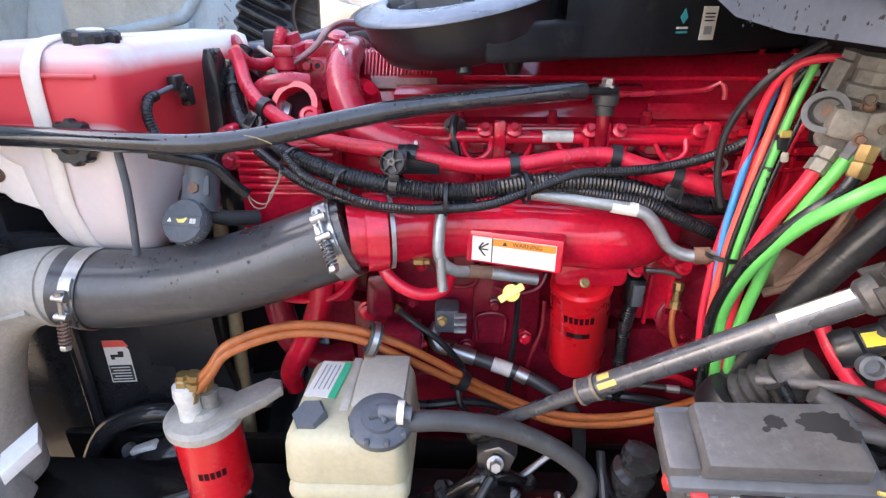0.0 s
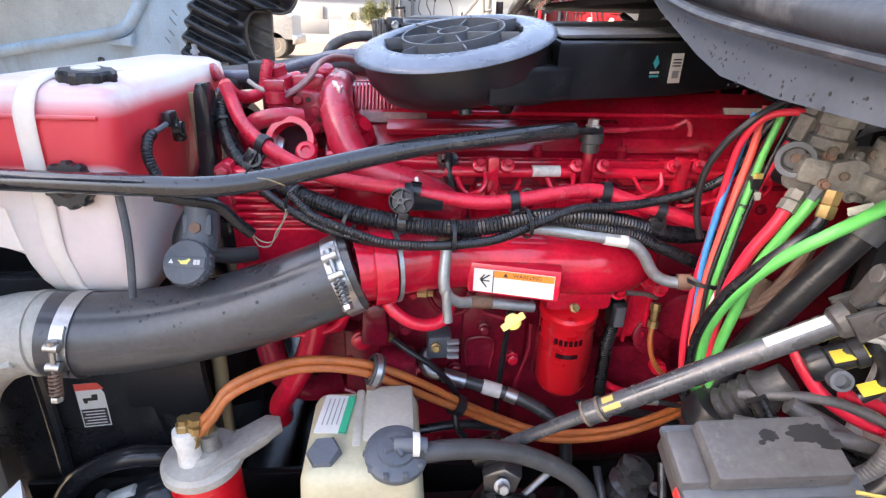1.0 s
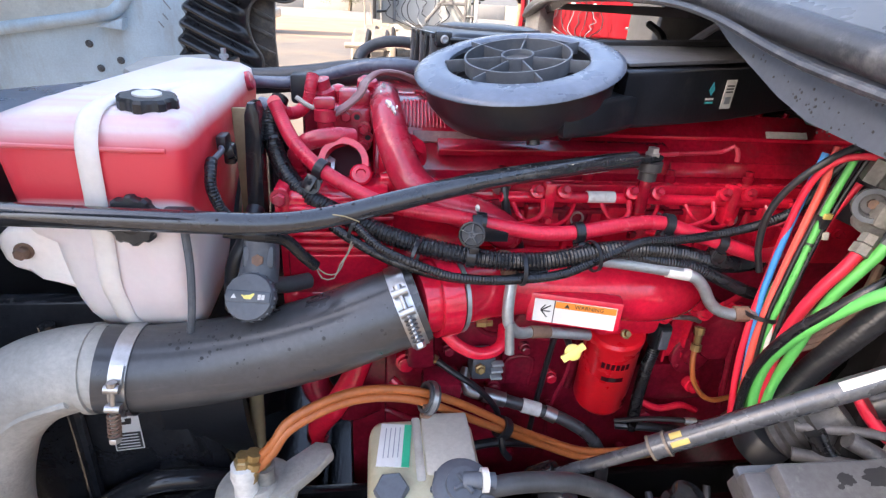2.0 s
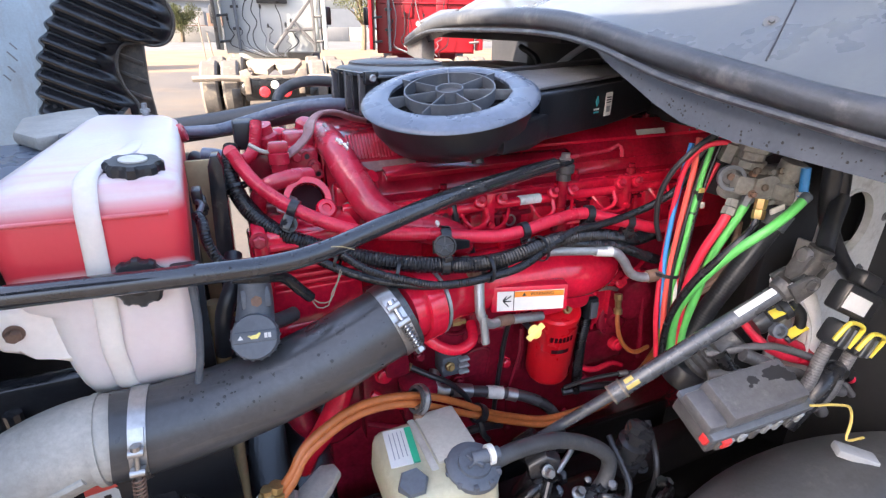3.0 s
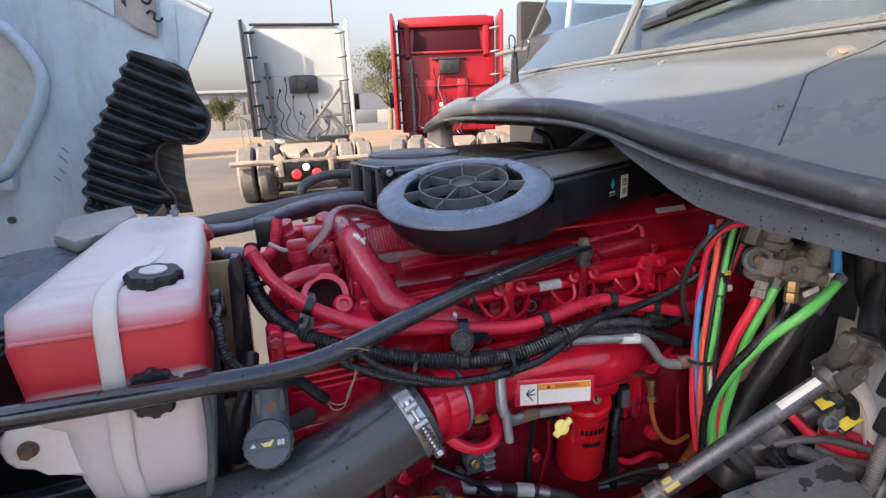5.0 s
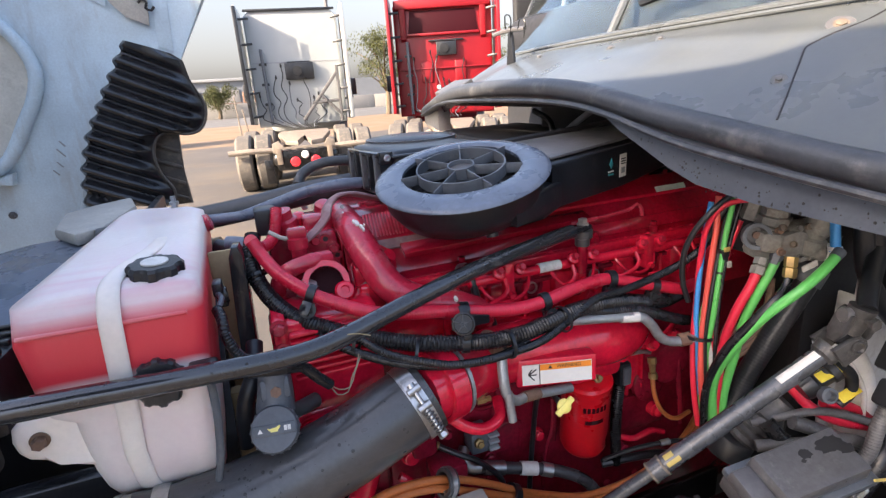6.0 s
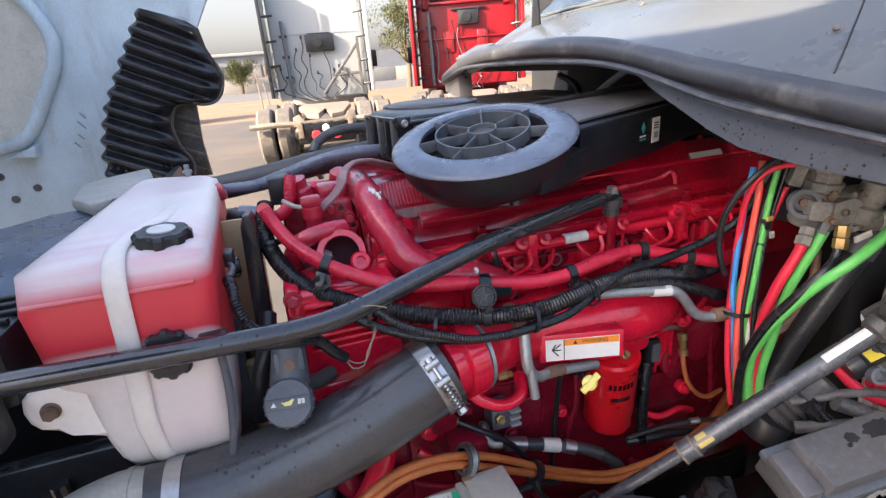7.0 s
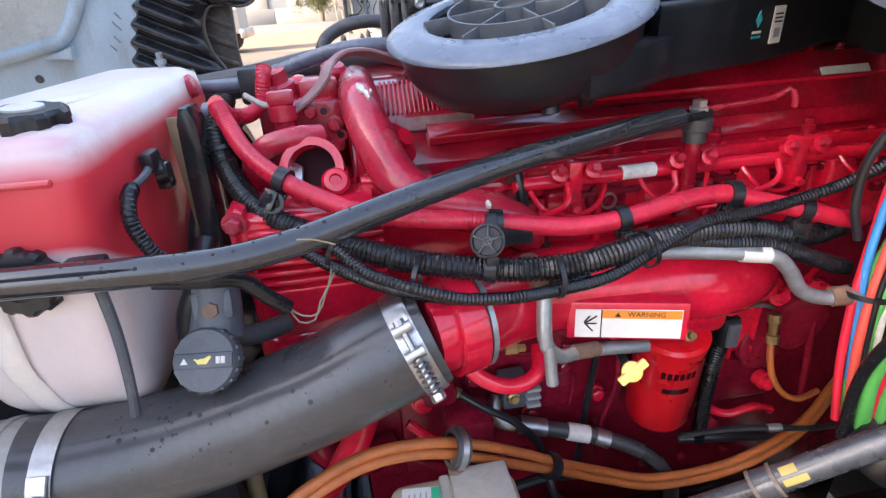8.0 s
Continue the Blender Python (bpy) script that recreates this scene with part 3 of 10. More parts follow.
# ---- ground and distance ----
def ground_sheet():
    """One sheet to the horizon: it rises a little towards the parked tractors."""
    def rise(y):
        t = min(1.0, max(0.0, (y - 3) / 6))
        return 0.23 * t * t * (3 - 2 * t)
    xs = [-1500, -400, -120, -40, -20, -10, -5, 0, 5, 10, 20, 40, 120, 400, 1500]
    ys = [-1500, -200, -40, -10, 0, 2, 3, 4, 5, 6, 7, 8, 9, 10, 14, 20, 30, 50, 90, 200, 600, 1500]
    bm = bmesh.new()
    grid = [[bm.verts.new((x, y, rise(y))) for x in xs] for y in ys]
    for r0, r1 in zip(grid, grid[1:]):
        for k in range(len(xs) - 1):
            bm.faces.new((r0[k], r0[k + 1], r1[k + 1], r1[k]))
    m = surf("lot_asphalt", (0.074, 0.065, 0.057), 0.85, var=0.2, scale=0.5, fine=30, bump=0.4, dirt=(0.140, 0.103, 0.068), amount=0.55, dirt_scale=0.35)
    n, l = m.node_tree.nodes, m.node_tree.links
    p = n["Principled BSDF"]
    base = p.inputs["Base Color"].links[0].from_socket
    co, sep, wob = n.new("ShaderNodeTexCoord"), n.new("ShaderNodeSeparateXYZ"), n.new("ShaderNodeTexNoise")
    l.new(co.outputs["Object"], sep.inputs[0])
    wob.inputs["Scale"].default_value = 0.3
    l.new(co.outputs["Object"], wob.inputs["Vector"])
    edge = n.new("ShaderNodeMath")
    edge.operation = "MULTIPLY_ADD"
    edge.inputs[1].default_value = 5.0
    l.new(wob.outputs["Fac"], edge.inputs[0])
    l.new(sep.outputs[1], edge.inputs[2])
    colour = base
    for start, soft, tone in ((24.5, 1.0, (0.20, 0.132, 0.076)), (42.0, 1.5, (0.11, 0.107, 0.103)), (78.0, 2.0, (0.25, 0.21, 0.15))):
        r, mix = n.new("ShaderNodeMapRange"), n.new("ShaderNodeMix")
        r.inputs["From Min"].default_value, r.inputs["From Max"].default_value = start, start + soft
        l.new(edge.outputs[0], r.inputs["Value"])
        mix.data_type = "RGBA"
        mix.inputs[7].default_value = (*tone, 1)
        l.new(r.outputs[0], mix.inputs[0])
        l.new(colour, mix.inputs[6])
        colour = mix.outputs[2]
    l.new(colour, p.inputs["Base Color"])
    g = part("ground", bm, m)
    tagged(g, "dusty asphalt lot with a dirt strip and road beyond", "ground", kind="structure")


ground_sheet()

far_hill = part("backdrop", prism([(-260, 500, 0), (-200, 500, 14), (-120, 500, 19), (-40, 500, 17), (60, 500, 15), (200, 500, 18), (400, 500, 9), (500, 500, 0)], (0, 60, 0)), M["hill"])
tagged(far_hill, "hazy low hill line far behind the lot", "hill", kind="structure")

barrier = thing("boundary_wall", (10, 62, 0.2), "long low white concrete wall along the road", "wall", kind="structure")
for k in range(8):
    part("wall_panel", box((-24 + k * 11, 62, 0.95), (10.94, 0.3, 1.5), 0.03), M["concrete"], barrier)


def tree(at, height, spread, seed, label):
    rnd = random.Random(seed)
    t = thing("tree", at, label, "tree")
    base = Vector(at)
    bm = bmesh.new()
    add_tube(bm, [base, base + Vector((0.1, 0, height * 0.25)), base + Vector((-0.05, 0.1, height * 0.5))], 0.22, segs=8, step=0.4, taper=0.12)
    for k in range(9):
        a = rnd.uniform(0, 6.28)
        s = base + Vector((0, 0, height * rnd.uniform(0.25, 0.5)))
        e = s + Vector((math.cos(a), math.sin(a), rnd.uniform(0.5, 1.1))) * spread * rnd.uniform(0.5, 0.9)
        add_tube(bm, [s, (s + e) / 2 + Vector((0, 0, 0.15)), e], 0.08, segs=6, step=0.4, taper=0.02)
    part("trunk", bm, M["bark"], t)
    bm = bmesh.new()
    clumps = [(Vector((rnd.gauss(0, 0.5), rnd.gauss(0, 0.5), rnd.uniform(-0.5, 0.55))), rnd.uniform(0.16, 0.34)) for _ in range(34)]
    for c, r in clumps:
        c = Vector((c.x * spread, c.y * spread, c.z * height * 0.55)) + base + Vector((0, 0, height * 0.63))
        for _ in range(230):
            d = Vector((rnd.gauss(0, 1), rnd.gauss(0, 1), rnd.gauss(0, 1))).normalized() * r * spread * rnd.uniform(0.5, 1.15)
            u, v, _w = basis((rnd.gauss(0, 1), rnd.gauss(0, 1), rnd.gauss(0, 1)))
            s = rnd.uniform(0.035, 0.085)
            q = c + d
            bm.faces.new([bm.verts.new(q + u * (s * i) + v * (s * 0.6 * j)) for i, j in ((-1, 0), (0, -1), (1, 0), (0, 1))])
    part("crown", bm, M["foliage"], t)


tree((10.0, 39, 0.23), 6.4, 2.6, 3, "leafy green roadside tree behind the parked tractors")
tree((20.4, 44, 0.23), 6.6, 2.4, 5, "green tree standing beyond the red tractor")
tree((-2.6, 60, 0.23), 3.4, 2.0, 9, "low dusty green bush tree by the road")

pole = thing("light_pole", (6.4, 40, 0.2), "slim grey steel lot light pole", "lamp post")
part("pole", tube([(6.4, 40, 0.2), (6.42, 40, 7), (6.45, 40, 14)], 0.16, segs=10, step=1.0, taper=0.10), M["lid"], pole)
part("arm", tube([(6.45, 40, 13.9), (7.4, 40, 14.3)], 0.06, segs=8, step=0.3), M["lid"], pole)
part("lamp_head", box((7.7, 40, 14.3), (0.8, 0.35, 0.16), 0.04), M["grey"], pole)
part("base", box((6.4, 40, 0.45), (0.6, 0.6, 0.5), 0.04), M["concrete"], pole)
stake = thing("marker_post", (-0.55, 27, 0.2), "thin pale marker posts stuck in the dirt strip", "post")
for dx, hgt in ((0, 1.9), (0.35, 1.3)):
    part("rod", tube([(-0.55 + dx, 27, 0.2), (-0.62 + dx * 0.8, 27, 0.2 + hgt)], 0.03, segs=6, step=0.5), M["dustwhite"], stake)

shed = thing("warehouse", (-8, 110, 0.2), "long grey warehouse beyond the road", "building")
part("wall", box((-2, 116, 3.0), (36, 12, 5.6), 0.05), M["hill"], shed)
part("roof", box((-2, 116, 6.0), (37, 13, 0.5), 0.05), M["grey"], shed)
for k in range(5):
    part("door", box((-16 + k * 7, 109.9, 2.2), (3.4, 0.2, 3.8), 0.02), M["concrete"], shed)


def wheel(parent, centre, axis, r, width, rim_mat, tread=True):
    w = part("wheel", lathe(Vector(centre) - Vector(axis) * width / 2, axis, [(r * 0.5, 0.02), (r * 0.55, 0), (r * 0.94, 0), (r, width * 0.14), (r, width * 0.86), (r * 0.94, width), (r * 0.55, width), (r * 0.5, width - 0.02)], 40), M["tyre"], parent, "dusty black tyre")
    part("rim", lathe(Vector(centre) - Vector(axis) * width * 0.5, axis, [(0.0, 0.05), (r * 0.16, 0.04), (r * 0.18, 0.10), (r * 0.42, 0.12), (r * 0.5, 0.02), (r * 0.5, width - 0.02), (r * 0.42, width - 0.12), (r * 0.18, width - 0.10), (r * 0.16, width - 0.04), (0, width - 0.05)], 28), rim_mat, w)
    return w


def tractor(name, x0, x1, y, top, wall_mat, edge_mat, label, white, turn):
    """A parked sleeper tractor seen from behind: cab back, side extenders, fifth wheel, frame and dual wheels."""
    g = 0.23
    t = thing(name, ((x0 + x1) / 2, y, g), label, "truck tractor", "parked tractors")
    cx, w = (x0 + x1) / 2, x1 - x0
    # cab shell with the rounded shoulders of a sleeper
    sh = 0.16
    outline = [(x0 + 0.12, y, 1.25), (x1 - 0.12, y, 1.25), (x1 - 0.12, y, top - sh), (x1 - 0.12 - sh, y, top), (x0 + 0.12 + sh, y, top), (x0 + 0.12, y, top - sh)]
    part("cab", prism(outline, (0, 2.6, 0), 0.05, 3), wall_mat, t)
    if white:
        part("panel_seam", box((cx, y - 0.006, 2.62), (w - 0.34, 0.012, 0.02)), M["grey"], t)
        part("roof_trim", box((cx, y - 0.02, top - 0.03), (w - 0.3, 0.05, 0.05), 0.01), M["black"], t)
    else:
        # flat plate whose near-black maroon paints the shade of a recess
        bm = prism([(cx - 0.80, y - 0.03, 3.06), (cx + 0.80, y - 0.03, 3.06), (cx + 0.74, y - 0.03, 3.54), (cx - 0.74, y - 0.03, 3.54)], (0, 0.04, 0), 0.02)
        part("painted_recess", bm, M["maroon"], t, "upper sleeper panel with a recess's shade painted on")
        part("lower_rib", box((cx, y - 0.03, 2.30), (w - 0.4, 0.06, 0.03), 0.01), wall_mat, t)
        for dx in (-0.42, 0.36):
            part("pressing", box((cx + dx, y - 0.012, 2.22), (0.26, 0.05, 0.46), 0.024, seg=3), wall_mat, t)
        part("upper_lip", box((cx, y - 0.045, 3.04), (1.66, 0.09, 0.06), 0.02), wall_mat, t)
        # fairing boxes stand proud so that they shade the painted recess
        part("fairing", box((cx, y - 0.05, 3.67), (w - 0.30, 0.14, 0.20), 0.03, seg=3), wall_mat, t)
        for e in (-1, 1):
            part("fairing_side", prism([(cx + e * 0.84, y - 0.11, 3.60), (cx + e * 0.84, y, 3.60), (cx + e * 0.84, y, 2.90), (cx + e * 0.84, y - 0.06, 2.96)], (e * 0.14, 0, 0), 0.02), wall_mat, t)
        for dx in (0.02, 0.48):
            part("reflector", lathe((cx + dx - 0.2, y, 1.88), (0, -1, 0), [(0.05, 0), (0.05, 0.02), (0, 0.02)], 16), M["offwhite"], t)
    # side extenders with their brackets
    for s, xx in ((-1, x0), (1, x1)):
        thick = 0.05
        part("side_extender", prism([(xx, y - 0.50, 1.35), (xx, y + 0.5, 1.30), (xx, y + 0.5, top - 0.02), (xx, y - 0.42, top + 0.03)], (thick * -s, 0, 0), 0.012), (M["wall_white"] if white else edge_mat), t)
        part("edge_trim", box((xx - s * 0.025, y - 0.48, (1.35 + top) / 2), (0.075, 0.05, top - 1.35), 0.01), M["black"] if (white and s < 0) else (M["wall_white"] if white else edge_mat), t)
        for k in range(5):
            zz = 1.5 + k * 0.5
            part("bracket", box((xx - s * 0.14, y - 0.22, zz), (0.26, 0.05, 0.05), 0.01, (Vector((1, -0.5 * s, 0.1)).normalized(), Vector((0.5 * s, 1, 0)).normalized(), Vector((0, 0, 1)))), M["black"], t)
    # work lamp and lines
    lamp = part("work_light", box((cx + 0.05, y - 0.08, 2.42 if white else 2.72), (0.62 if white else 0.46, 0.10, 0.36 if white else 0.30), 0.02), M["black"], t)
    part("lens", lathe((cx + 0.0, y - 0.13, 2.42 if white else 2.72), (0, -1, 0), [(0.11, 0), (0.105, 0.02), (0, 0.025)], 20), M["gloss"], lamp)
    part("mount", box((cx + 0.05, y - 0.04, 2.61 if white else 2.90), (0.8 if not white else 0.5, 0.05, 0.04), 0.01), M["black"], t)
    for dx in (-0.24, 0.24):
        part("lamp_arm", tube([(cx + 0.05 + dx, y - 0.05, 2.62 if white else 2.92), (cx + 0.05 + dx * 0.8, y - 0.10, 2.42 if white else 2.72)], 0.014, segs=6, step=0.1), M["black"], t)
    rnd = random.Random(4 if white else 8)
    for k in range(9):
        xx = cx - 0.82 + k * 0.16
        z1 = rnd.uniform(1.7, 2.7)
        lows = [z1 - q * (z1 - 1.42) / 5 for q in range(6)]
        run = [(xx + rnd.uniform(-0.07, 0.07), y - 0.06 - 0.012 * q - rnd.uniform(0, 0.04), z) for q, z in enumerate(lows)]
        line = part("air_line", tube(run + [(run[-1][0] * 0.6 + cx * 0.4, y - 0.35, 1.30), (cx - 0.2 + 0.06 * k, y - 0.7, 1.22)], 0.011, segs=6, step=0.05), M[("black", "capgrey", "black")[k % 3]], t)
        part("coupling", lathe(run[0], (0, -0.2, 1), [(0.022, -0.03), (0.022, 0.03), (0.014, 0.032), (0.014, 0.05), (0, 0.05)], 8), M["black"], line)
    for k in range(3):
        zz = 1.75 + 0.42 * k
        part("line_clip", box((x0 + 0.40, y - 0.10, zz), (0.16, 0.05, 0.06), 0.01), M["black"], t)
    part("standpipe", tube([(x0 + 0.42, y - 0.12, 1.3), (x0 + 0.40, y - 0.12, 2.9)], 0.035, segs=8, step=0.2), M["capgrey"], t)
    if white:
        for a, b in (((cx + 0.85, y - 0.2, 2.35), (cx, y - 0.2, 1.35)), ((cx + 0.85, y - 0.2, 1.75), (cx + 0.25, y - 0.2, 1.72)), ((cx + 0.45, y - 0.2, 1.9), (cx + 0.85, y - 0.2, 1.45)), ((cx + 0.86, y - 0.2, 1.3), (cx + 0.86, y - 0.2, 2.5))):
            part("brace", tube([a, b], 0.035, segs=6, step=0.3), M["lid"], t)
    # mirrors on arms
    for s, xx in ((-1, x0), (1, x1)):
        mir = part("mirror", box((xx + s * 0.22, y + 1.9, 2.05), (0.20, 0.10, 0.42), 0.03), M["black"], t)
        part("mirror_arm", tube([(xx - s * 0.05, y + 2.0, 1.75), (xx + s * 0.22, y + 1.95, 1.8)], 0.025, segs=6, step=0.1), M["black"], mir)
    # frame, fifth wheel, lamps and axles
    for s in (-1, 1):
        part("frame_rail", box((cx + s * 0.42, y - 1.2, 0.92), (0.09, 4.6, 0.26), 0.01), M["dustdark"], t)
    part("cross_member", box((cx, y - 3.4, 0.86), (0.95, 0.08, 0.36), 0.02), M["grime"], t)
    end = part("end_plate", prism([(cx - 0.52, y - 3.44, 0.98), (cx - 0.52, y - 3.44, 1.14), (cx - 0.40, y - 3.44, 1.18), (cx - 0.34, y - 3.44, 1.06), (cx + 0.34, y - 3.44, 1.06), (cx + 0.40, y - 3.44, 1.18), (cx + 0.52, y - 3.44, 1.14), (cx + 0.52, y - 3.44, 0.98)], (0, 0.05, 0), 0.01), M["dustwhite"], t, "dusty steel end plate")
    for dx in (-0.28, -0.08, 0.08, 0.28):
        part("slot", box((cx + dx, y - 3.447, 1.02), (0.11, 0.012, 0.035), 0.004), M["ink"], end)
    for s in (-1, 1):
        part("mud_flap", box((cx + s * 0.62, y - 3.30, 0.66), (0.14, 0.03, 0.40), 0.006), M["grime"], t)
        part("air_bag", lathe((cx + s * 0.46, y - 2.9, 0.72), (0, 0, 1), [(0.10, 0), (0.13, 0.06), (0.13, 0.14), (0.10, 0.20), (0, 0.20)], 16), M["grime"], t)
    for s in (-1, 1):
        part("tail_lamp", lathe((cx + s * 0.17, y - 3.45, 0.82), (0, -1, 0), [(0.085, 0), (0.085, 0.03), (0.07, 0.045), (0, 0.05)], 20), M["lamp_red"], t)
    part("back_lamp", lathe((cx, y - 3.45, 0.93), (0, -1, 0), [(0.065, 0), (0.065, 0.03), (0.05, 0.045), (0, 0.05)], 20), M["offwhite"], t)
    part("fifth_wheel", prism([(cx - 0.48, y - 1.2, 1.12), (cx - 0.50, y - 1.9, 1.12), (cx - 0.34, y - 2.5, 1.02), (cx - 0.12, y - 2.6, 1.0), (cx, y - 2.0, 1.08), (cx + 0.12, y - 2.6, 1.0), (cx + 0.34, y - 2.5, 1.02), (cx + 0.50, y - 1.9, 1.12), (cx + 0.48, y - 1.2, 1.12)], (0, 0, 0.09), 0.02), M["dustwhite"], t, "greasy fifth wheel plate")
    for s in (-1, 1):
        part("fender_bracket", tube([(cx + s * 0.45, y - 2.9, 0.98), (cx + s * 0.9, y - 2.95, 1.0), (cx + s * 1.3, y - 2.95, 0.99)], 0.05, segs=8, step=0.1), M["dustwhite"], t)
    for yy in (y - 2.35, y - 1.05):
        part("axle", tube([(cx - 1.1, yy, g + 0.5), (cx + 1.1, yy, g + 0.5)], 0.10, segs=10, step=0.4), M["grime"], t)
        for s in (-1, 1):
            for k in (0.74, 1.08):
                wheel(t, (cx + s * k, yy, g + 0.51), (1, 0, 0), 0.51, 0.28, M["dustdark"])
    for s in (-1, 1):
        wheel(t, (cx + s * 1.0, y + 3.4, g + 0.51), (1, 0, 0), 0.51, 0.30, M["dustwhite"])
    part("bonnet", box((cx, y + 3.5, 1.5), (1.9, 2.0, 1.1), 0.2), wall_mat, t)
    t.rotation_euler.z = turn
    return t


tractor("white_tractor", -0.16, 2.06, 12.6, 3.72, M["wall_white"], M["black"], "white sleeper tractor without a trailer, parked on dusty asphalt", True, radians(-7))
tractor("red_tractor", 3.0, 5.48, 11.9, 3.82, M["cab_red"], M["cab_red"], "bright red sleeper tractor parked beside the white one", False, radians(-20))


def lorry(at, label, mat):
    """A conventional lorry far off, side on."""
    x, y, g = at
    t = thing("parked_lorry", at, label, "lorry")
    part("cab", prism([(x, y, g + 0.7), (x + 2.2, y, g + 0.7), (x + 2.2, y, g + 1.6), (x + 1.3, y, g + 1.75), (x + 0.9, y, g + 2.8), (x - 0.6, y, g + 2.8), (x - 0.6, y, g + 0.7)], (0, 2.0, 0), 0.08), mat, t)
    part("window", box((x + 0.35, y - 0.01, g + 2.2), (0.8, 0.03, 0.55), 0.01), M["dark"], t)
    part("bumper", box((x + 2.25, y + 1, g + 0.7), (0.2, 2.1, 0.35), 0.05), M["steel"], t)
    part("tank_body", box((x - 2.6, y + 1, g + 1.3), (3.6, 2.0, 0.5), 0.05), M["rust"], t)
    for xx in (1.4, -1.6, -3.2):
        wheel(t, (x + xx, y + 0.15, g + 0.5), (0, 1, 0), 0.5, 0.3, M["steel"])
        wheel(t, (x + xx, y + 1.85, g + 0.5), (0, 1, 0), 0.5, 0.3, M["steel"])


lorry((-6.4, 22.5, 0.23), "silver-grey conventional lorry with steel wheels, parked far off", M["castalu"])
lorry((0.6, 70, 0.23), "rust-brown flatbed lorry on the far road", M["rust"])


# ---- the cab: cowl, seal, windscreen ----
def cowl():
    """The grey cowl panel slopes up from the seal to the windscreen."""
    t = thing("cowl", (0.5, 1.2, 1.6), "weathered grey painted cowl panel below the windscreen, with bolts", "vehicle panel", kind="structure")
    low_edge = [(0.05, 1.70), (0.30, 1.725), (0.50, 1.745), (0.62, 1.765), (0.81, 1.795), (1.03, 1.835), (1.26, 1.85), (1.74, 1.84), (2.03, 1.775)]

    def edge(y):
        y = min(max(y, 0.05), 2.03)
        for (y0, z0), (y1, z1) in zip(low_edge, low_edge[1:]):
            if y <= y1:
                return z0 + (z1 - z0) * (y - y0) / (y1 - y0)
        return low_edge[-1][1]

    def surface(y, s):
        """A place on the panel: y along it, s from the seal up to the ledge."""
        z0 = sum(edge(y + d) for d in (-0.06, -0.03, 0.0, 0.03, 0.06)) / 5 - 0.02
        back = min(1.0, max(0.0, (y - 1.26) / 0.48))
        along = min(1.0, max(0.0, (y - 0.45) / 0.15)) * min(1.0, max(0.0, (1.22 - y) / 0.12))
        swell = 0.007 * along * math.exp(-((s - 0.60) / 0.085) ** 2) + 0.0012 * math.sin(y * 9.0) * math.sin(s * math.pi)
        x = 0.315 + s * 0.385 + 0.015 * s * ((y - 1.3) / 1.3) ** 2
        z = z0 * (1 - s) + 1.955 * s + 0.012 * math.sin(s * math.pi)
        return Vector((x - 0.45 * swell, y + 0.10 * s * back, z + 0.9 * swell))

    bm = bmesh.new()
    lines = [[bm.verts.new(surface(0.05 + 1.98 * j / 66, k / 24)) for k in range(25)] for j in range(67)]
    for a, b in zip(lines, lines[1:]):
        for k in range(24):
            bm.faces.new((a[k], a[k + 1], b[k + 1], b[k]))
    r = bmesh.ops.extrude_face_region(bm, geom=bm.faces[:])
    bmesh.ops.translate(bm, verts=[v for v in r["geom"] if isinstance(v, bmesh.types.BMVert)], vec=(0.012, 0, -0.02))
    part("cowl_panel", bm, M["cowl"], t, sharp=1.0)
    for k, (y, s) in enumerate(((0.725, 0.66), (1.104, 0.63), (1.27, 0.61), (1.60, 0.66), (0.712, 0.29))):
        q = surface(y, s)
        nq = (surface(y, s + 0.02) - q).cross(surface(y + 0.02, s) - q).normalized()
        nq = ((nq if nq.z > 0 else -nq) + Vector((-0.35, -0.45, 0))).normalized()
        ra = 0.021 if k == 0 else 0.012
        part("washer", lathe(q - nq * 0.010, nq, [(ra, 0), (ra, 0.0112), (ra * 0.94, 0.0122), (ra * 0.6, 0.0126), (0, 0.0127)], 24), M["lid"] if k == 0 else M["cowl"], t)
        bolt(t, q + nq * 0.0024, nq, 0.0050 if k else 0.0085, 0.004, M["dustdark"] if k == 0 else M["lid"])
    part("panel_seam", tube([surface(y, s) for y, s in ((0.652, 0.10), (0.672, 0.20), (0.693, 0.30), (0.714, 0.40), (0.732, 0.485), (0.731, 0.515), (0.716, 0.57), (0.703, 0.62), (0.697, 0.70), (0.69, 0.86))], 0.0017, segs=6), M["ink"], t)
    part("windscreen_ledge", tube([(0.695, 0.02, 1.955), (0.70, 0.8, 1.962), (0.705, 1.5, 1.965), (0.715, 2.1, 1.955), (0.78, 2.38, 1.93)], 0.016, segs=10, step=0.03, flat=0.6), M["cowl"], t)
    part("cowl_bead", tube([(0.660, 0.05, 1.944), (0.664, 0.8, 1.950), (0.668, 1.5, 1.952), (0.675, 2.0, 1.944)], 0.005, segs=8, step=0.03), M["cowl"], t)
    part("vent_grille", box((0.40, 1.98, 1.845), (0.10, 0.16, 0.02), 0.004, (Vector((0.9, 0, 0.42)).normalized(), Vector((0, 1, 0)), Vector((-0.42, 0, 0.9)).normalized())), M["lid"], t, "ribbed grey cowl vent")
    return t


cowl()

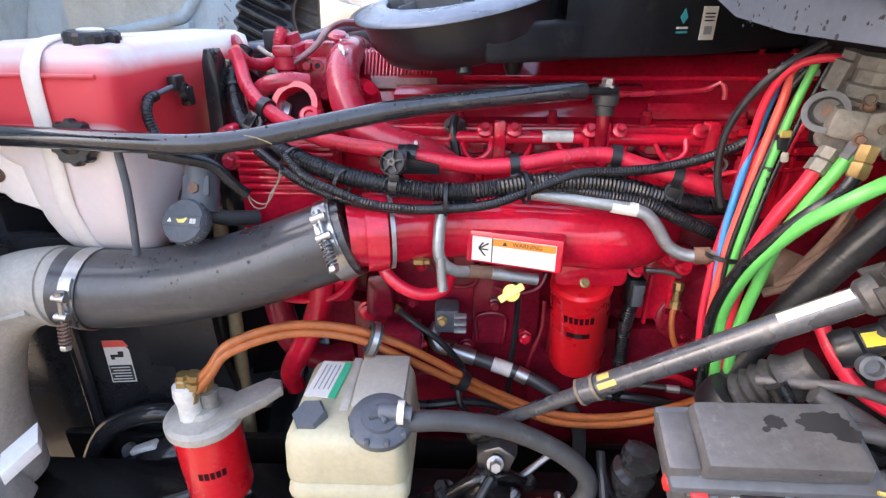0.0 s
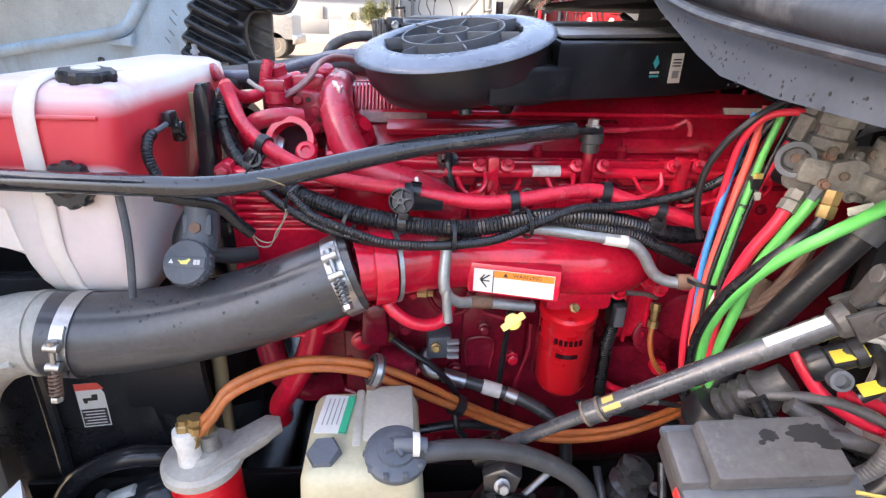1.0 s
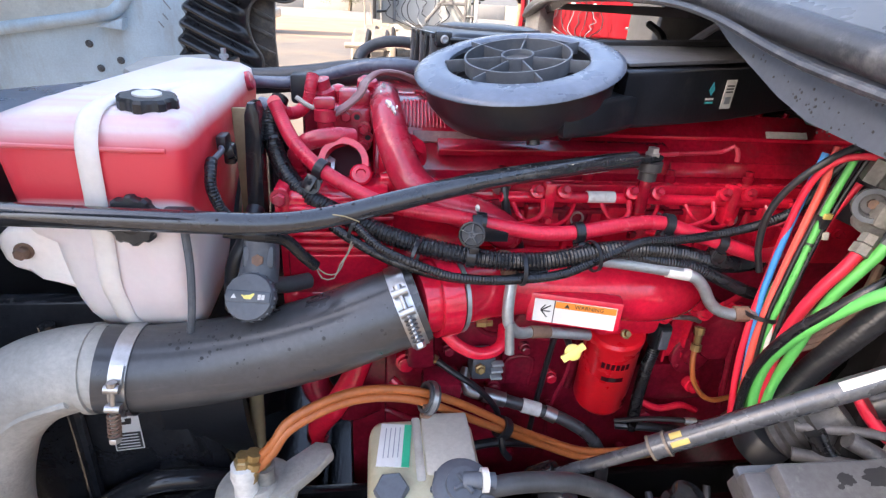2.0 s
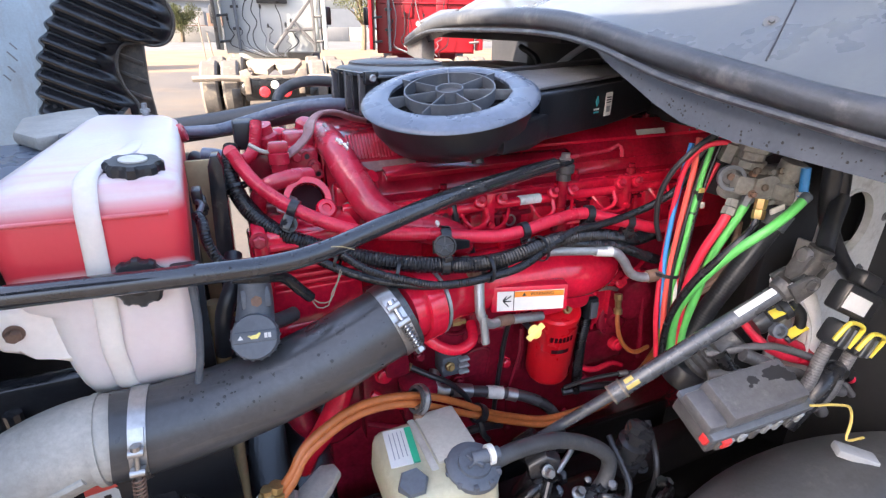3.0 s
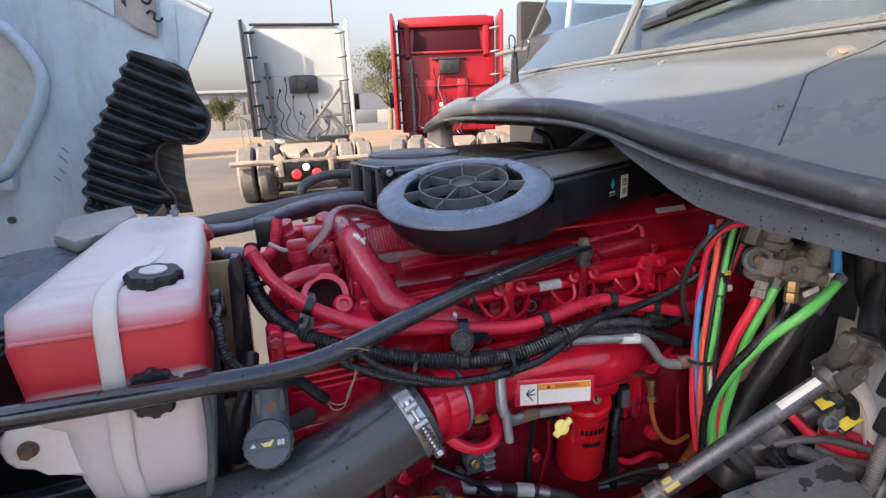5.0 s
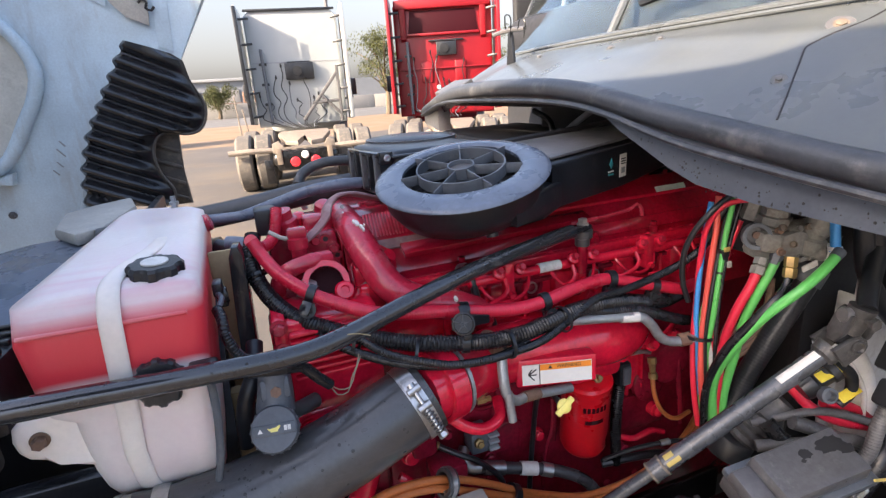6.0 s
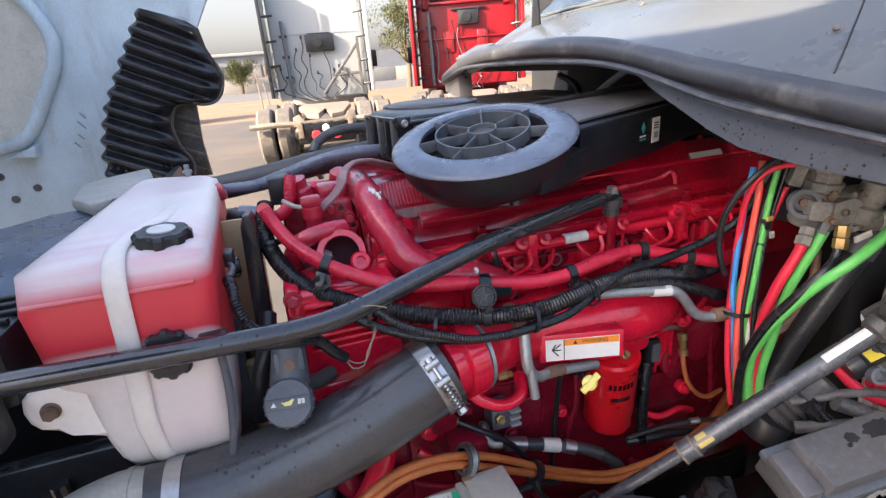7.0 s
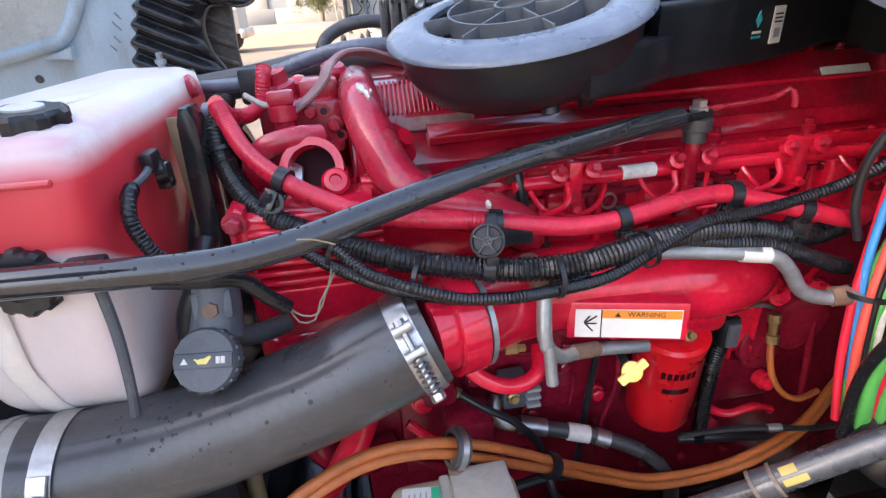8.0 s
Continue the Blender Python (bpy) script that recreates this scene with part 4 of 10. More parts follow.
seal = thing("cowl_seal", (0.29, 1.0, 1.75), "weathered grey rubber bonnet seal along the cowl edge", "rubber seal")
part("bulb", tube([(0.30, 0.03, 1.690), (0.29, 0.30, 1.712), (0.285, 0.50, 1.733), (0.285, 0.61, 1.75), (0.285, 0.81, 1.783), (0.285, 1.03, 1.823), (0.285, 1.26, 1.837), (0.285, 1.60, 1.835), (0.29, 1.80, 1.815), (0.30, 1.95, 1.785), (0.31, 2.05, 1.765)], 0.021, segs=16, step=0.012), M["seal"], seal)
part("lip", tube([(0.27, 0.03, 1.667), (0.266, 0.30, 1.690), (0.264, 0.50, 1.711), (0.262, 0.73, 1.742), (0.262, 0.93, 1.787), (0.265, 1.11, 1.805), (0.268, 1.44, 1.808), (0.272, 1.77, 1.80), (0.285, 2.03, 1.755)], 0.006, segs=8, step=0.015), M["seal"], seal)
apron_outline = [(0.285, 0.03, 1.70), (0.285, 0.03, 1.645), (0.285, 0.48, 1.662), (0.285, 0.62, 1.668), (0.285, 0.72, 1.680), (0.285, 0.78, 1.700), (0.285, 0.83, 1.722), (0.285, 0.90, 1.752), (0.285, 0.96, 1.785), (0.285, 1.03, 1.807), (0.285, 1.12, 1.82), (0.285, 1.03, 1.815), (0.285, 0.81, 1.78), (0.285, 0.61, 1.748), (0.285, 0.50, 1.732)]
part("apron", prism(apron_outline, (0.006, 0, 0)), M["apron"], seal, "grey rubber apron speckled with dark drops")

rnd = random.Random(5)
spots = bmesh.new()
for k in range(170):
    y = rnd.uniform(0.30, 1.02)
    low = 1.655 + 0.02 * max(0, y - 0.4) if y < 0.70 else 1.68 + (y - 0.72) * 0.42
    z = low + 0.008 + abs(rnd.gauss(0, 0.035))
    if z < 1.73 + (y - 0.5) * 0.15:
        r = rnd.uniform(0.0009, 0.0030) * rnd.uniform(0.6, 1.1)
        add_lathe(spots, (0.2852, y, z), (-1, 0, 0), [(r, 0), (r * 0.8, 0.0006), (0, 0.0008)], 7, squash=rnd.uniform(0.7, 1.0))
tagged(part("speckle", spots, M["ink"], seal, "dried black drops"), kind="stuff")

fire = thing("firewall", (0.62, 1.2, 1.2), "firewall behind the engine, near-black in place of cavity shade", "vehicle panel", kind="structure")
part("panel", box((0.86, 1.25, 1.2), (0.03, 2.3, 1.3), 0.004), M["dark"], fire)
# near-black boxes added to paint the cavity under the cowl dark
part("cavity_fill", box((0.50, 1.62, 1.60), (0.36, 0.72, 0.20), 0.03), M["dark"], fire)
part("cavity_fill_front", box((0.62, 1.25, 1.72), (0.03, 0.9, 0.22), 0.005), M["dark"], fire)
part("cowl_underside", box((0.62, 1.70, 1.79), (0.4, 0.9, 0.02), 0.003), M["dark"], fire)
part("corner_panel", prism([(0.30, 1.90, 1.70), (0.30, 2.05, 1.72), (0.30, 2.05, 1.765), (0.30, 1.95, 1.783), (0.30, 1.90, 1.79)], (0.05, 0, 0), 0.004), M["castalu"], fire, "dusty bare metal cowl corner")
for k, (a, b) in enumerate((((0.46, 1.50, 1.62), (0.50, 1.20, 1.80)), ((0.44, 1.35, 1.66), (0.52, 1.60, 1.76)), ((0.52, 1.15, 1.68), (0.50, 1.3, 1.80)))):
    part("bracket", tube([a, ((a[0] + b[0]) / 2 + 0.02, (a[1] + b[1]) / 2, (a[2] + b[2]) / 2 + 0.02), b], 0.009, segs=8), M["grey"] if k == 0 else M["black"], fire)

screen = thing("windscreen", (0.75, 1.2, 2.0), "two-piece tinted windscreen with a dusty frame", "windscreen", kind="structure")


def pane(y0, y1, bow0, bow1, x1):
    bm = bmesh.new()
    rows = []
    for k in range(9):
        s = k / 8
        y = y0 + (y1 - y0) * s
        b = bow0 + (bow1 - bow0) * s * s
        rows.append([bm.verts.new((0.715 + b + h * 0.52, y, 1.965 + h * 0.95 - b * 0.1)) for h in (0, 0.25, 0.5, 0.75, 1)])
    for a, b in zip(rows, rows[1:]):
        for j in range(4):
            bm.faces.new((a[j], a[j + 1], b[j + 1], b[j]))
    r = bmesh.ops.extrude_face_region(bm, geom=bm.faces[:])
    bmesh.ops.translate(bm, verts=[v for v in r["geom"] if isinstance(v, bmesh.types.BMVert)], vec=(0.005, 0, -0.003))
    ob = part("pane", bm, M["pane"], screen)
    ob.visible_shadow = False


pane(0.02, 1.46, 0.0, 0.0, 0)
pane(1.50, 2.32, 0.0, 0.10, 0)
part("centre_pillar", tube([(0.705, 1.48, 1.955), (0.95, 1.48, 2.41), (1.24, 1.48, 2.93)], 0.013, segs=8, step=0.1), M["cowl"], screen)
part("edge_rubber", tube([(0.815, 2.325, 1.95), (1.07, 2.325, 2.42), (1.335, 2.325, 2.92)], 0.008, segs=8, step=0.1), M["seal"], screen)
part("header", tube([(1.24, 0.02, 2.93), (1.24, 1.48, 2.93), (1.34, 2.34, 2.93)], 0.04, segs=8, step=0.1), M["cowl"], screen)

wiper = thing("windscreen_wiper", (0.74, 0.8, 2.05), "black wiper arm and blade resting on the windscreen", "wiper")
part("arm", tube([(0.730, 0.20, 2.085), (0.738, 0.62, 2.150), (0.742, 0.86, 2.128), (0.746, 0.98, 2.108)], 0.015, segs=10, step=0.02, flat=0.6, taper=0.009), M["black"], wiper)
part("blade", tube([(0.752, 1.40, 2.045), (0.757, 1.12, 2.075), (0.766, 0.85, 2.112), (0.775, 0.55, 2.146), (0.78, 0.25, 2.165)], 0.0115, segs=8, step=0.02, flat=1.3), M["black"], wiper)
part("bridge", tube([(0.742, 1.30, 2.064), (0.738, 1.14, 2.090), (0.738, 0.98, 2.116), (0.744, 0.82, 2.128), (0.752, 0.66, 2.142)], 0.008, segs=8, step=0.02, flat=1.5), M["black"], wiper)
for y, z in ((1.24, 2.070), (1.18, 2.078), (1.10, 2.090), (1.02, 2.100), (0.92, 2.112), (0.85, 2.122)):
    part("claw", box((0.748, y, z), (0.018, 0.028, 0.016), 0.003), M["black"], wiper)

room = thing("cab_interior", (1.4, 1.25, 2.0), "cab interior with seats behind the windscreen, its dimness painted near-black", "vehicle interior", kind="structure")
# cab surfaces are painted near-black in place of the dim light inside
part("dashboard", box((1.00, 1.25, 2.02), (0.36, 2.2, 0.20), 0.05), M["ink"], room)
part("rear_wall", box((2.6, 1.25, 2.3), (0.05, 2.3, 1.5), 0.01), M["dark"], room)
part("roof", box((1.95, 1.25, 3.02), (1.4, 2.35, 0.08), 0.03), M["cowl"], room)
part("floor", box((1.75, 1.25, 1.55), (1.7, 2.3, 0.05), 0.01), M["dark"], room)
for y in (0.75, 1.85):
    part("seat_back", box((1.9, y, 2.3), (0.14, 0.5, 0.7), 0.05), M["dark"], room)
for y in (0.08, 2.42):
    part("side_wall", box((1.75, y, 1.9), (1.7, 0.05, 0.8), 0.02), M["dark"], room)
part("grab_handle", tube([(0.98, 2.12, 2.12), (0.95, 2.05, 2.25), (1.02, 2.05, 2.45), (1.12, 2.12, 2.52)], 0.014, segs=8), M["grey"], room)

mast = thing("cowl_bracket", (0.55, 1.9, 1.9), "small metal washer-hose bracket standing on the cowl corner", "bracket")
part("post", prism([(0.56, 1.86, 1.89), (0.56, 1.80, 1.89), (0.56, 1.815, 2.0), (0.56, 1.83, 2.04), (0.56, 1.845, 2.0)], (0.01, 0, 0), 0.002), M["black"], mast)
part("crossbar", tube([(0.55, 1.93, 2.02), (0.56, 1.84, 2.025), (0.57, 1.74, 2.02)], 0.008, segs=8), M["lid"], mast)
part("wire", tube([(0.55, 1.84, 2.03), (0.54, 1.82, 2.07), (0.55, 1.80, 2.06), (0.56, 1.825, 2.0)], 0.0025, segs=6), M["black"], mast)
part("wire", tube([(0.56, 1.77, 2.02), (0.56, 1.755, 2.05), (0.565, 1.73, 2.04), (0.565, 1.74, 1.99)], 0.0025, segs=6), M["black"], mast)


# ---- the opened bonnet ----
bonnet = thing("bonnet", (-1.4, 1.3, 1.0), "grey fibreglass bonnet tilted open, inner side showing", "vehicle bonnet")
Y = 2.60
flank = [(-0.42, 2.26), (-0.56, 2.02), (-0.72, 1.72), (-0.86, 1.45), (-1.0, 1.15), (-1.3, 0.95), (-2.3, 0.95), (-2.4, 1.5), (-1.9, 2.3), (-1.5, 2.86), (-1.3, 2.78), (-0.69, 2.42)]
part("far_flank", prism([(x, Y, z) for x, z in flank], (0, 0.03, 0), 0.008), M["hood"], bonnet)
part("edge_flange", tube([(-0.42, Y - 0.01, 2.26), (-0.56, Y - 0.01, 2.42 - 0.085), (-0.69, Y - 0.01, 2.42), (-1.3, Y - 0.01, 2.78), (-1.5, Y - 0.01, 2.86)], 0.012, segs=8, step=0.05), M["hood"], bonnet)
arch = [(x, Y - 0.02, z) for x, z in ((-1.40, 2.10), (-1.317, 2.179), (-1.273, 2.221), (-1.216, 2.226), (-1.146, 2.19), (-1.088, 2.113), (-1.059, 2.013), (-1.087, 1.911), (-1.14, 1.822), (-1.194, 1.732), (-1.253, 1.666), (-1.355, 1.639))]
part("wheel_arch", tube([(-1.8, Y - 0.02, 1.98)] + arch + [(-1.8, Y - 0.02, 1.56)], 0.030, segs=14, step=0.03, flat=0.8), M["hood"], bonnet, "moulded wheel arch rim")
part("arch_panel", prism([(-1.8, Y - 0.012, 1.98)] + [(x, Y - 0.012, z) for x, _y, z in arch] + [(-1.8, Y - 0.012, 1.56)], (0, 0.01, 0)), M["beige"], bonnet, "bare beige fibreglass arch liner")
for a, b in (((-1.30, 2.14), (-1.36, 1.78)), ((-1.36, 2.10), (-1.43, 1.80))):
    part("liner_crease", tube([(a[0], Y - 0.013, a[1]), (b[0], Y - 0.013, b[1])], 0.005, segs=6, step=0.05), M["beige"], bonnet)
part("stiffener", prism([(-1.321, Y - 0.01, 1.606), (-1.213, Y - 0.01, 1.644), (-1.223, Y - 0.01, 1.598)], (0, -0.05, 0), 0.005), M["hood"], bonnet)
for x, z in ((-1.385, 1.535), (-1.275, 1.475), (-1.36, 1.44)):
    part("mount_bolt", lathe((x, Y, z), (0, -1, 0), [(0.015, 0), (0.015, 0.004), (0.009, 0.006), (0.009, 0.014), (0, 0.014)], 12), M["lid"], bonnet)
for x, z, sx in ((-0.910, 2.384, 0.011), (-0.862, 2.392, 0.007), (-0.888, 2.315, 0.008)):
    part("mount_bolt", lathe((x, Y, z), (0, -1, 0), [(sx * 1.4, 0), (sx * 1.4, 0.006), (sx, 0.008), (sx, 0.02), (0, 0.02)], 12), M["ink"], bonnet)
part("latch_rail", prism([(-0.920, Y - 0.001, 2.372), (-0.768, Y - 0.001, 2.292), (-0.776, Y - 0.001, 2.228), (-0.918, Y - 0.001, 2.318)], (0, -0.010, 0), 0.003), M["hood"], bonnet)
lat = part("latch_plate", prism([(-0.745, Y - 0.01, 2.407), (-0.665, Y - 0.01, 2.36), (-0.622, Y - 0.01, 2.309), (-0.640, Y - 0.01, 2.158), (-0.717, Y - 0.01, 2.193), (-0.764, Y - 0.01, 2.25)], (0, -0.012, 0), 0.003), M["castalu"], bonnet, "scuffed metal latch plate with black grime")
part("corner_strip", prism([(-0.612, Y - 0.001, 2.305), (-0.560, Y - 0.001, 2.280), (-0.575, Y - 0.001, 2.06), (-0.625, Y - 0.001, 2.08)], (0, -0.004, 0), 0.001), M["hood"], bonnet, "dusty pale corner strip")
for x, z in ((-0.665, 2.30), (-0.635, 2.235)):
    part("catch", tube([(x - 0.028, Y - 0.024, z + 0.006), (x - 0.012, Y - 0.026, z + 0.018), (x + 0.004, Y - 0.034, z + 0.004), (x - 0.004, Y - 0.030, z - 0.014), (x + 0.014, Y - 0.026, z - 0.022), (x + 0.026, Y - 0.024, z - 0.008)], 0.0048, segs=8), M["ink"], lat)
# thin ink-black patches stand in for dark cut-outs in the plate
for pts in ([(-0.745, 2.40), (-0.735, 2.405), (-0.725, 2.33), (-0.728, 2.26), (-0.742, 2.28)], [(-0.70, 2.372), (-0.678, 2.362), (-0.676, 2.340), (-0.698, 2.346)]):
    part("cutout_patch", prism([(x, Y - 0.0235, z) for x, z in pts], (0, -0.0010, 0)), M["ink"], lat, "black patch standing in for a cut-out")
# unseen; its top edge is shaped to set the sun's shadow on the cowl
part("unseen_front_panel", prism([(-2.3, -0.06, 0.9), (-2.3, 2.6, 0.9), (-1.5, 2.6, 2.85), (-1.5, 1.9, 2.76), (-1.5, 1.2, 2.76), (-1.5, 0.75, 2.84), (-1.5, 0.5, 2.885), (-1.5, 0.36, 2.92), (-1.5, 0.22, 3.02), (-1.5, -0.06, 3.06)], (-0.03, 0, 0.0), 0.006), M["hood"], bonnet)
# unseen; its outline is drawn back to let sky light reach the tank
part("unseen_near_flank", prism([(-2.3, -0.06, 0.95), (-1.60, -0.06, 1.0), (-1.25, -0.06, 1.75), (-1.15, -0.06, 2.30), (-1.46, -0.06, 2.90), (-1.6, -0.06, 2.9)], (0, -0.03, 0), 0.006), M["hood"], bonnet)
part("lower_lip", prism([(-0.833, 1.70, 1.60), (-0.773, 1.775, 1.60), (-0.703, 1.86, 1.60), (-0.665, 1.70, 1.60), (-0.690, 1.45, 1.60), (-0.735, 1.40, 1.60), (-0.80, 1.50, 1.60)], (0.0, 0.0, -0.03), 0.010), M["castalu"], bonnet, "dusty pale inner fender ledge")
part("ledge_skirt", prism([(-1.05, 1.43, 1.55), (-0.86, 1.53, 1.565), (-0.74, 1.50, 1.575), (-0.690, 1.48, 1.575), (-0.665, 1.34, 1.565), (-0.712, 1.19, 1.555), (-0.735, 0.99, 1.545), (-1.05, 0.95, 1.50)], (0.0, 0.0, -0.03), 0.010), M["rim"], bonnet, "blue-grey fender ledge skirt")
bars = part("chalk_marks", box((-1.055, Y - 0.004, 1.70), (0.005, 0.002, 0.040), 0.0, (Vector((0.8, 0, 0.6)), Vector((0, 1, 0)), Vector((-0.6, 0, 0.8)))), M["grey"], bonnet)
part("fold", tube([(-0.93, Y - 0.008, 1.72), (-1.02, Y - 0.008, 1.50), (-1.10, Y - 0.008, 1.25)], 0.012, segs=8, step=0.04), M["hood"], bonnet)
for dx, dz in ((-0.014, -0.045), (-0.035, -0.075), (0.012, 0.035)):
    part("chalk_marks", box((-1.055 + dx, Y - 0.004, 1.70 + dz), (0.005, 0.002, 0.028), 0.0, (Vector((0.8, 0, 0.6)), Vector((0, 1, 0)), Vector((-0.6, 0, 0.8)))), M["grey"], bonnet)


def splash_shield(y, way, label, dx=0.0, low=1.0):
    """Black moulded shield: a sheet with deep slanting corrugations, a smooth lobe and a scalloped lower edge; way: which side it bulges to."""
    t = thing("splash_shield", (-0.75, y, 1.5), label, "splash shield", "splash shields")
    # dx: shift along the truck; low: how far down the sheet reaches
    edge_l = ((0.0, -0.700, 2.088), (0.05, -0.722, 2.066), (0.17, -0.757, 2.003), (0.27, -0.788, 1.953), (0.35, -0.815, 1.909), (0.44, -0.845, 1.857), (0.55, -0.876, 1.802),
              (0.66, -0.900, 1.758), (0.76, -0.920, 1.702), (0.85, -0.937, 1.648), (0.93, -0.950, 1.590), (1.0, -0.960, 1.490))
    edge_r = ((0.0, -0.570, 2.040), (0.05, -0.532, 2.012), (0.17, -0.521, 1.945), (0.27, -0.497, 1.887), (0.35, -0.484, 1.840), (0.44, -0.494, 1.789), (0.50, -0.522, 1.752),
              (0.55, -0.565, 1.741), (0.60, -0.612, 1.748), (0.66, -0.663, 1.745), (0.72, -0.690, 1.712), (0.78, -0.700, 1.662), (0.87, -0.689, 1.596), (0.95, -0.657, 1.534), (1.0, -0.662, 1.480))

    def along(rows, v):
        for (a, xa, za), (b, xb, zb) in zip(rows, rows[1:]):
            if v <= b:
                k = (v - a) / (b - a)
                return xa + (xb - xa) * k, za + (zb - za) * k
        return rows[-1][1:]

    def hump(x, z):
        q = (0.43 * x + 0.90 * z - 1.560) / 0.060
        if q < -0.5:
            return (0.5 + 0.5 * math.cos(2 * math.pi * q)) ** 0.8
        k = min(1.0, (q + 0.5) / 0.5)
        return 0.9 * k * k * (3 - 2 * k)

    rows, cols = 150, 56
    front, back = [], []
    bm = bmesh.new()
    for i in range(rows + 1):
        v = low * i / rows
        (xl, zl), (xr, zr) = along(edge_l, v), along(edge_r, v)
        xl -= 0.016 * hump(xl, zl)
        fr, bk = [], []
        for j in range(cols + 1):
            u = j / cols
            x, z = xl + (xr - xl) * u, zl + (zr - zl) * u
            fade = min(1.0, max(0.0, (xr - x - 0.012) / 0.05)) * min(1.0, 0.35 + (x - xl) / 0.02)
            rise = 0.034 * hump(x, z) * fade + 0.012 * math.sin(math.pi * min(1.0, u * 1.1))
            fr.append(bm.verts.new((x + dx, y - way * rise, z)))
            bk.append(bm.verts.new((x + dx, y - way * (rise - 0.006), z)))
        front.append(fr)
        back.append(bk)
    for g in (front, back):
        for a, b in zip(g, g[1:]):
            for j in range(cols):
                bm.faces.new((a[j], a[j + 1], b[j + 1], b[j]))
    rim = lambda g: g[0] + [r[-1] for r in g[1:]] + g[-1][-2::-1] + [r[0] for r in g[-2:0:-1]]
    a, b = rim(front), rim(back)
    for k in range(len(a)):
        bm.faces.new((a[k], a[(k + 1) % len(a)], b[(k + 1) % len(a)], b[k]))
    part("corrugated_sheet", bm, M["gloss"], t, sharp=1.2)
    part("edge_lip", tube([(x + dx, y - way * 0.004, z) for v, x, z in edge_r[3:] if v <= low], 0.005, segs=8, step=0.012), M["dusty_lip"], t, "scuffed brown moulded lip")
    if low < 1.0:
        return t
    part("back_flange", prism([(-0.72, y + way * 0.05, 1.78), (-0.603, y + way * 0.05, 1.765), (-0.614, y + way * 0.05, 1.60), (-0.606, y + way * 0.05, 1.46), (-0.72, y + way * 0.05, 1.46)], (0, way * 0.03, 0), 0.008), M["dusty_lip"], t, "dusty dark back flange")
    for k in range(4):
        part("flange_rib", box((-0.662, y + way * 0.046, 1.50 + k * 0.065), (0.10, 0.012, 0.016), 0.004, (Vector((0.9, 0, -0.42)), Vector((0, 1, 0)), Vector((0.42, 0, 0.9)))), M["dusty_lip"], t)
    return t


splash_shield(2.40, 1, "black corrugated plastic splash shield hanging from the open bonnet")
splash_shield(0.45, -1, "matching black splash shield on the near flank of the bonnet", -0.022, 0.60)


# ---- the engine ----
engine = thing("engine", (0.2, 1.25, 0.6), "large red-painted diesel engine, dusty on top and oily below", "engine")
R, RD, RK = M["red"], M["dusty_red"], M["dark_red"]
block = part("block", box((0.28, 1.27, 1.06), (1.10, 0.60, 0.62), 0.02), RK, engine, "oily red engine block, darkened with painted shade")
head = part("cylinder_head", box((0.26, 1.25, 1.425), (1.06, 0.56, 0.15), 0.012), R, engine)
# valve cover with sloped flank, rails and louvres
cover_profile = [(0.985, 1.495), (0.985, 1.515), (1.008, 1.522), (1.015, 1.540), (1.072, 1.616), (1.085, 1.622), (1.50, 1.622), (1.53, 1.60), (1.55, 1.495)]
cover = part("valve_cover", prism([(-0.22, y, z) for y, z in cover_profile], (1.02, 0, 0), 0.006), M["shaded_red"], engine, "red valve cover with shade painted in, dusty towards the front")
part("cover_flange", box((0.29, 0.985, 1.504), (1.02, 0.03, 0.018), 0.004), R, cover)
part("long_rail", prism([(-0.115, 1.000, 1.548), (0.30, 1.000, 1.556), (0.30, 1.035, 1.566), (-0.115, 1.035, 1.560)], (0, -0.004, 0.012), 0.003), M["shaded_red"], cover)
for k in range(19):
    part("louvre", box((-0.170 + k * 0.0064, 1.062, 1.6055), (0.0036, 0.050, 0.004), 0.0011, (Vector((1, 0, 0)), Vector((0, 0.6, 0.8)), Vector((0, -0.8, 0.6)))), RD, cover)
part("name_plate", box((-0.10, 1.034, 1.572), (0.11, 0.020, 0.006), 0.001, (Vector((1, 0, 0)), Vector((0, 0.6, 0.8)), Vector((0, -0.8, 0.6)))), M["dusty_pink"], cover, "worn name plate under dust")
for k in range(7):
    x = -0.16 + k * 0.155
    part("cover_boss", lathe((x, 0.990, 1.512), (0, 0, 1), [(0.010, 0), (0.010, 0.014), (0.007, 0.016), (0.007, 0.024), (0, 0.024)], 14), M["shaded_red"], cover)
part("lifting_rib", tube([(0.25, 0.998, 1.560), (0.33, 0.998, 1.564), (0.395, 0.996, 1.570), (0.412, 0.990, 1.582), (0.420, 0.985, 1.570), (0.421, 0.984, 1.556)], 0.0042, segs=8), M["dusty_red"], cover)
part("cover_label", box((0.560, 1.0505, 1.5905), (0.085, 0.013, 0.003), 0.0, (Vector((1, 0, 0)), Vector((0, 0.6, 0.8)), Vector((0, -0.8, 0.6)))), M["offwhite"], cover, "silver label strip")
part("lower_line", tube([(0.29, 0.968, 1.490), (0.45, 0.968, 1.487), (0.62, 0.968, 1.49)], 0.005, segs=6), RK, cover)
# fuel rail on the flank of the head
rail = part("fuel_rail", tube([(-0.02, 0.925, 1.505), (0.20, 0.925, 1.505), (0.50, 0.925, 1.500)], 0.0095, segs=14, step=0.05), R, engine)
part("rail_label", tube([(0.125, 0.924, 1.507), (0.172, 0.924, 1.507)], 0.0101, segs=14, step=0.02), M["offwhite"], rail, "worn white label")
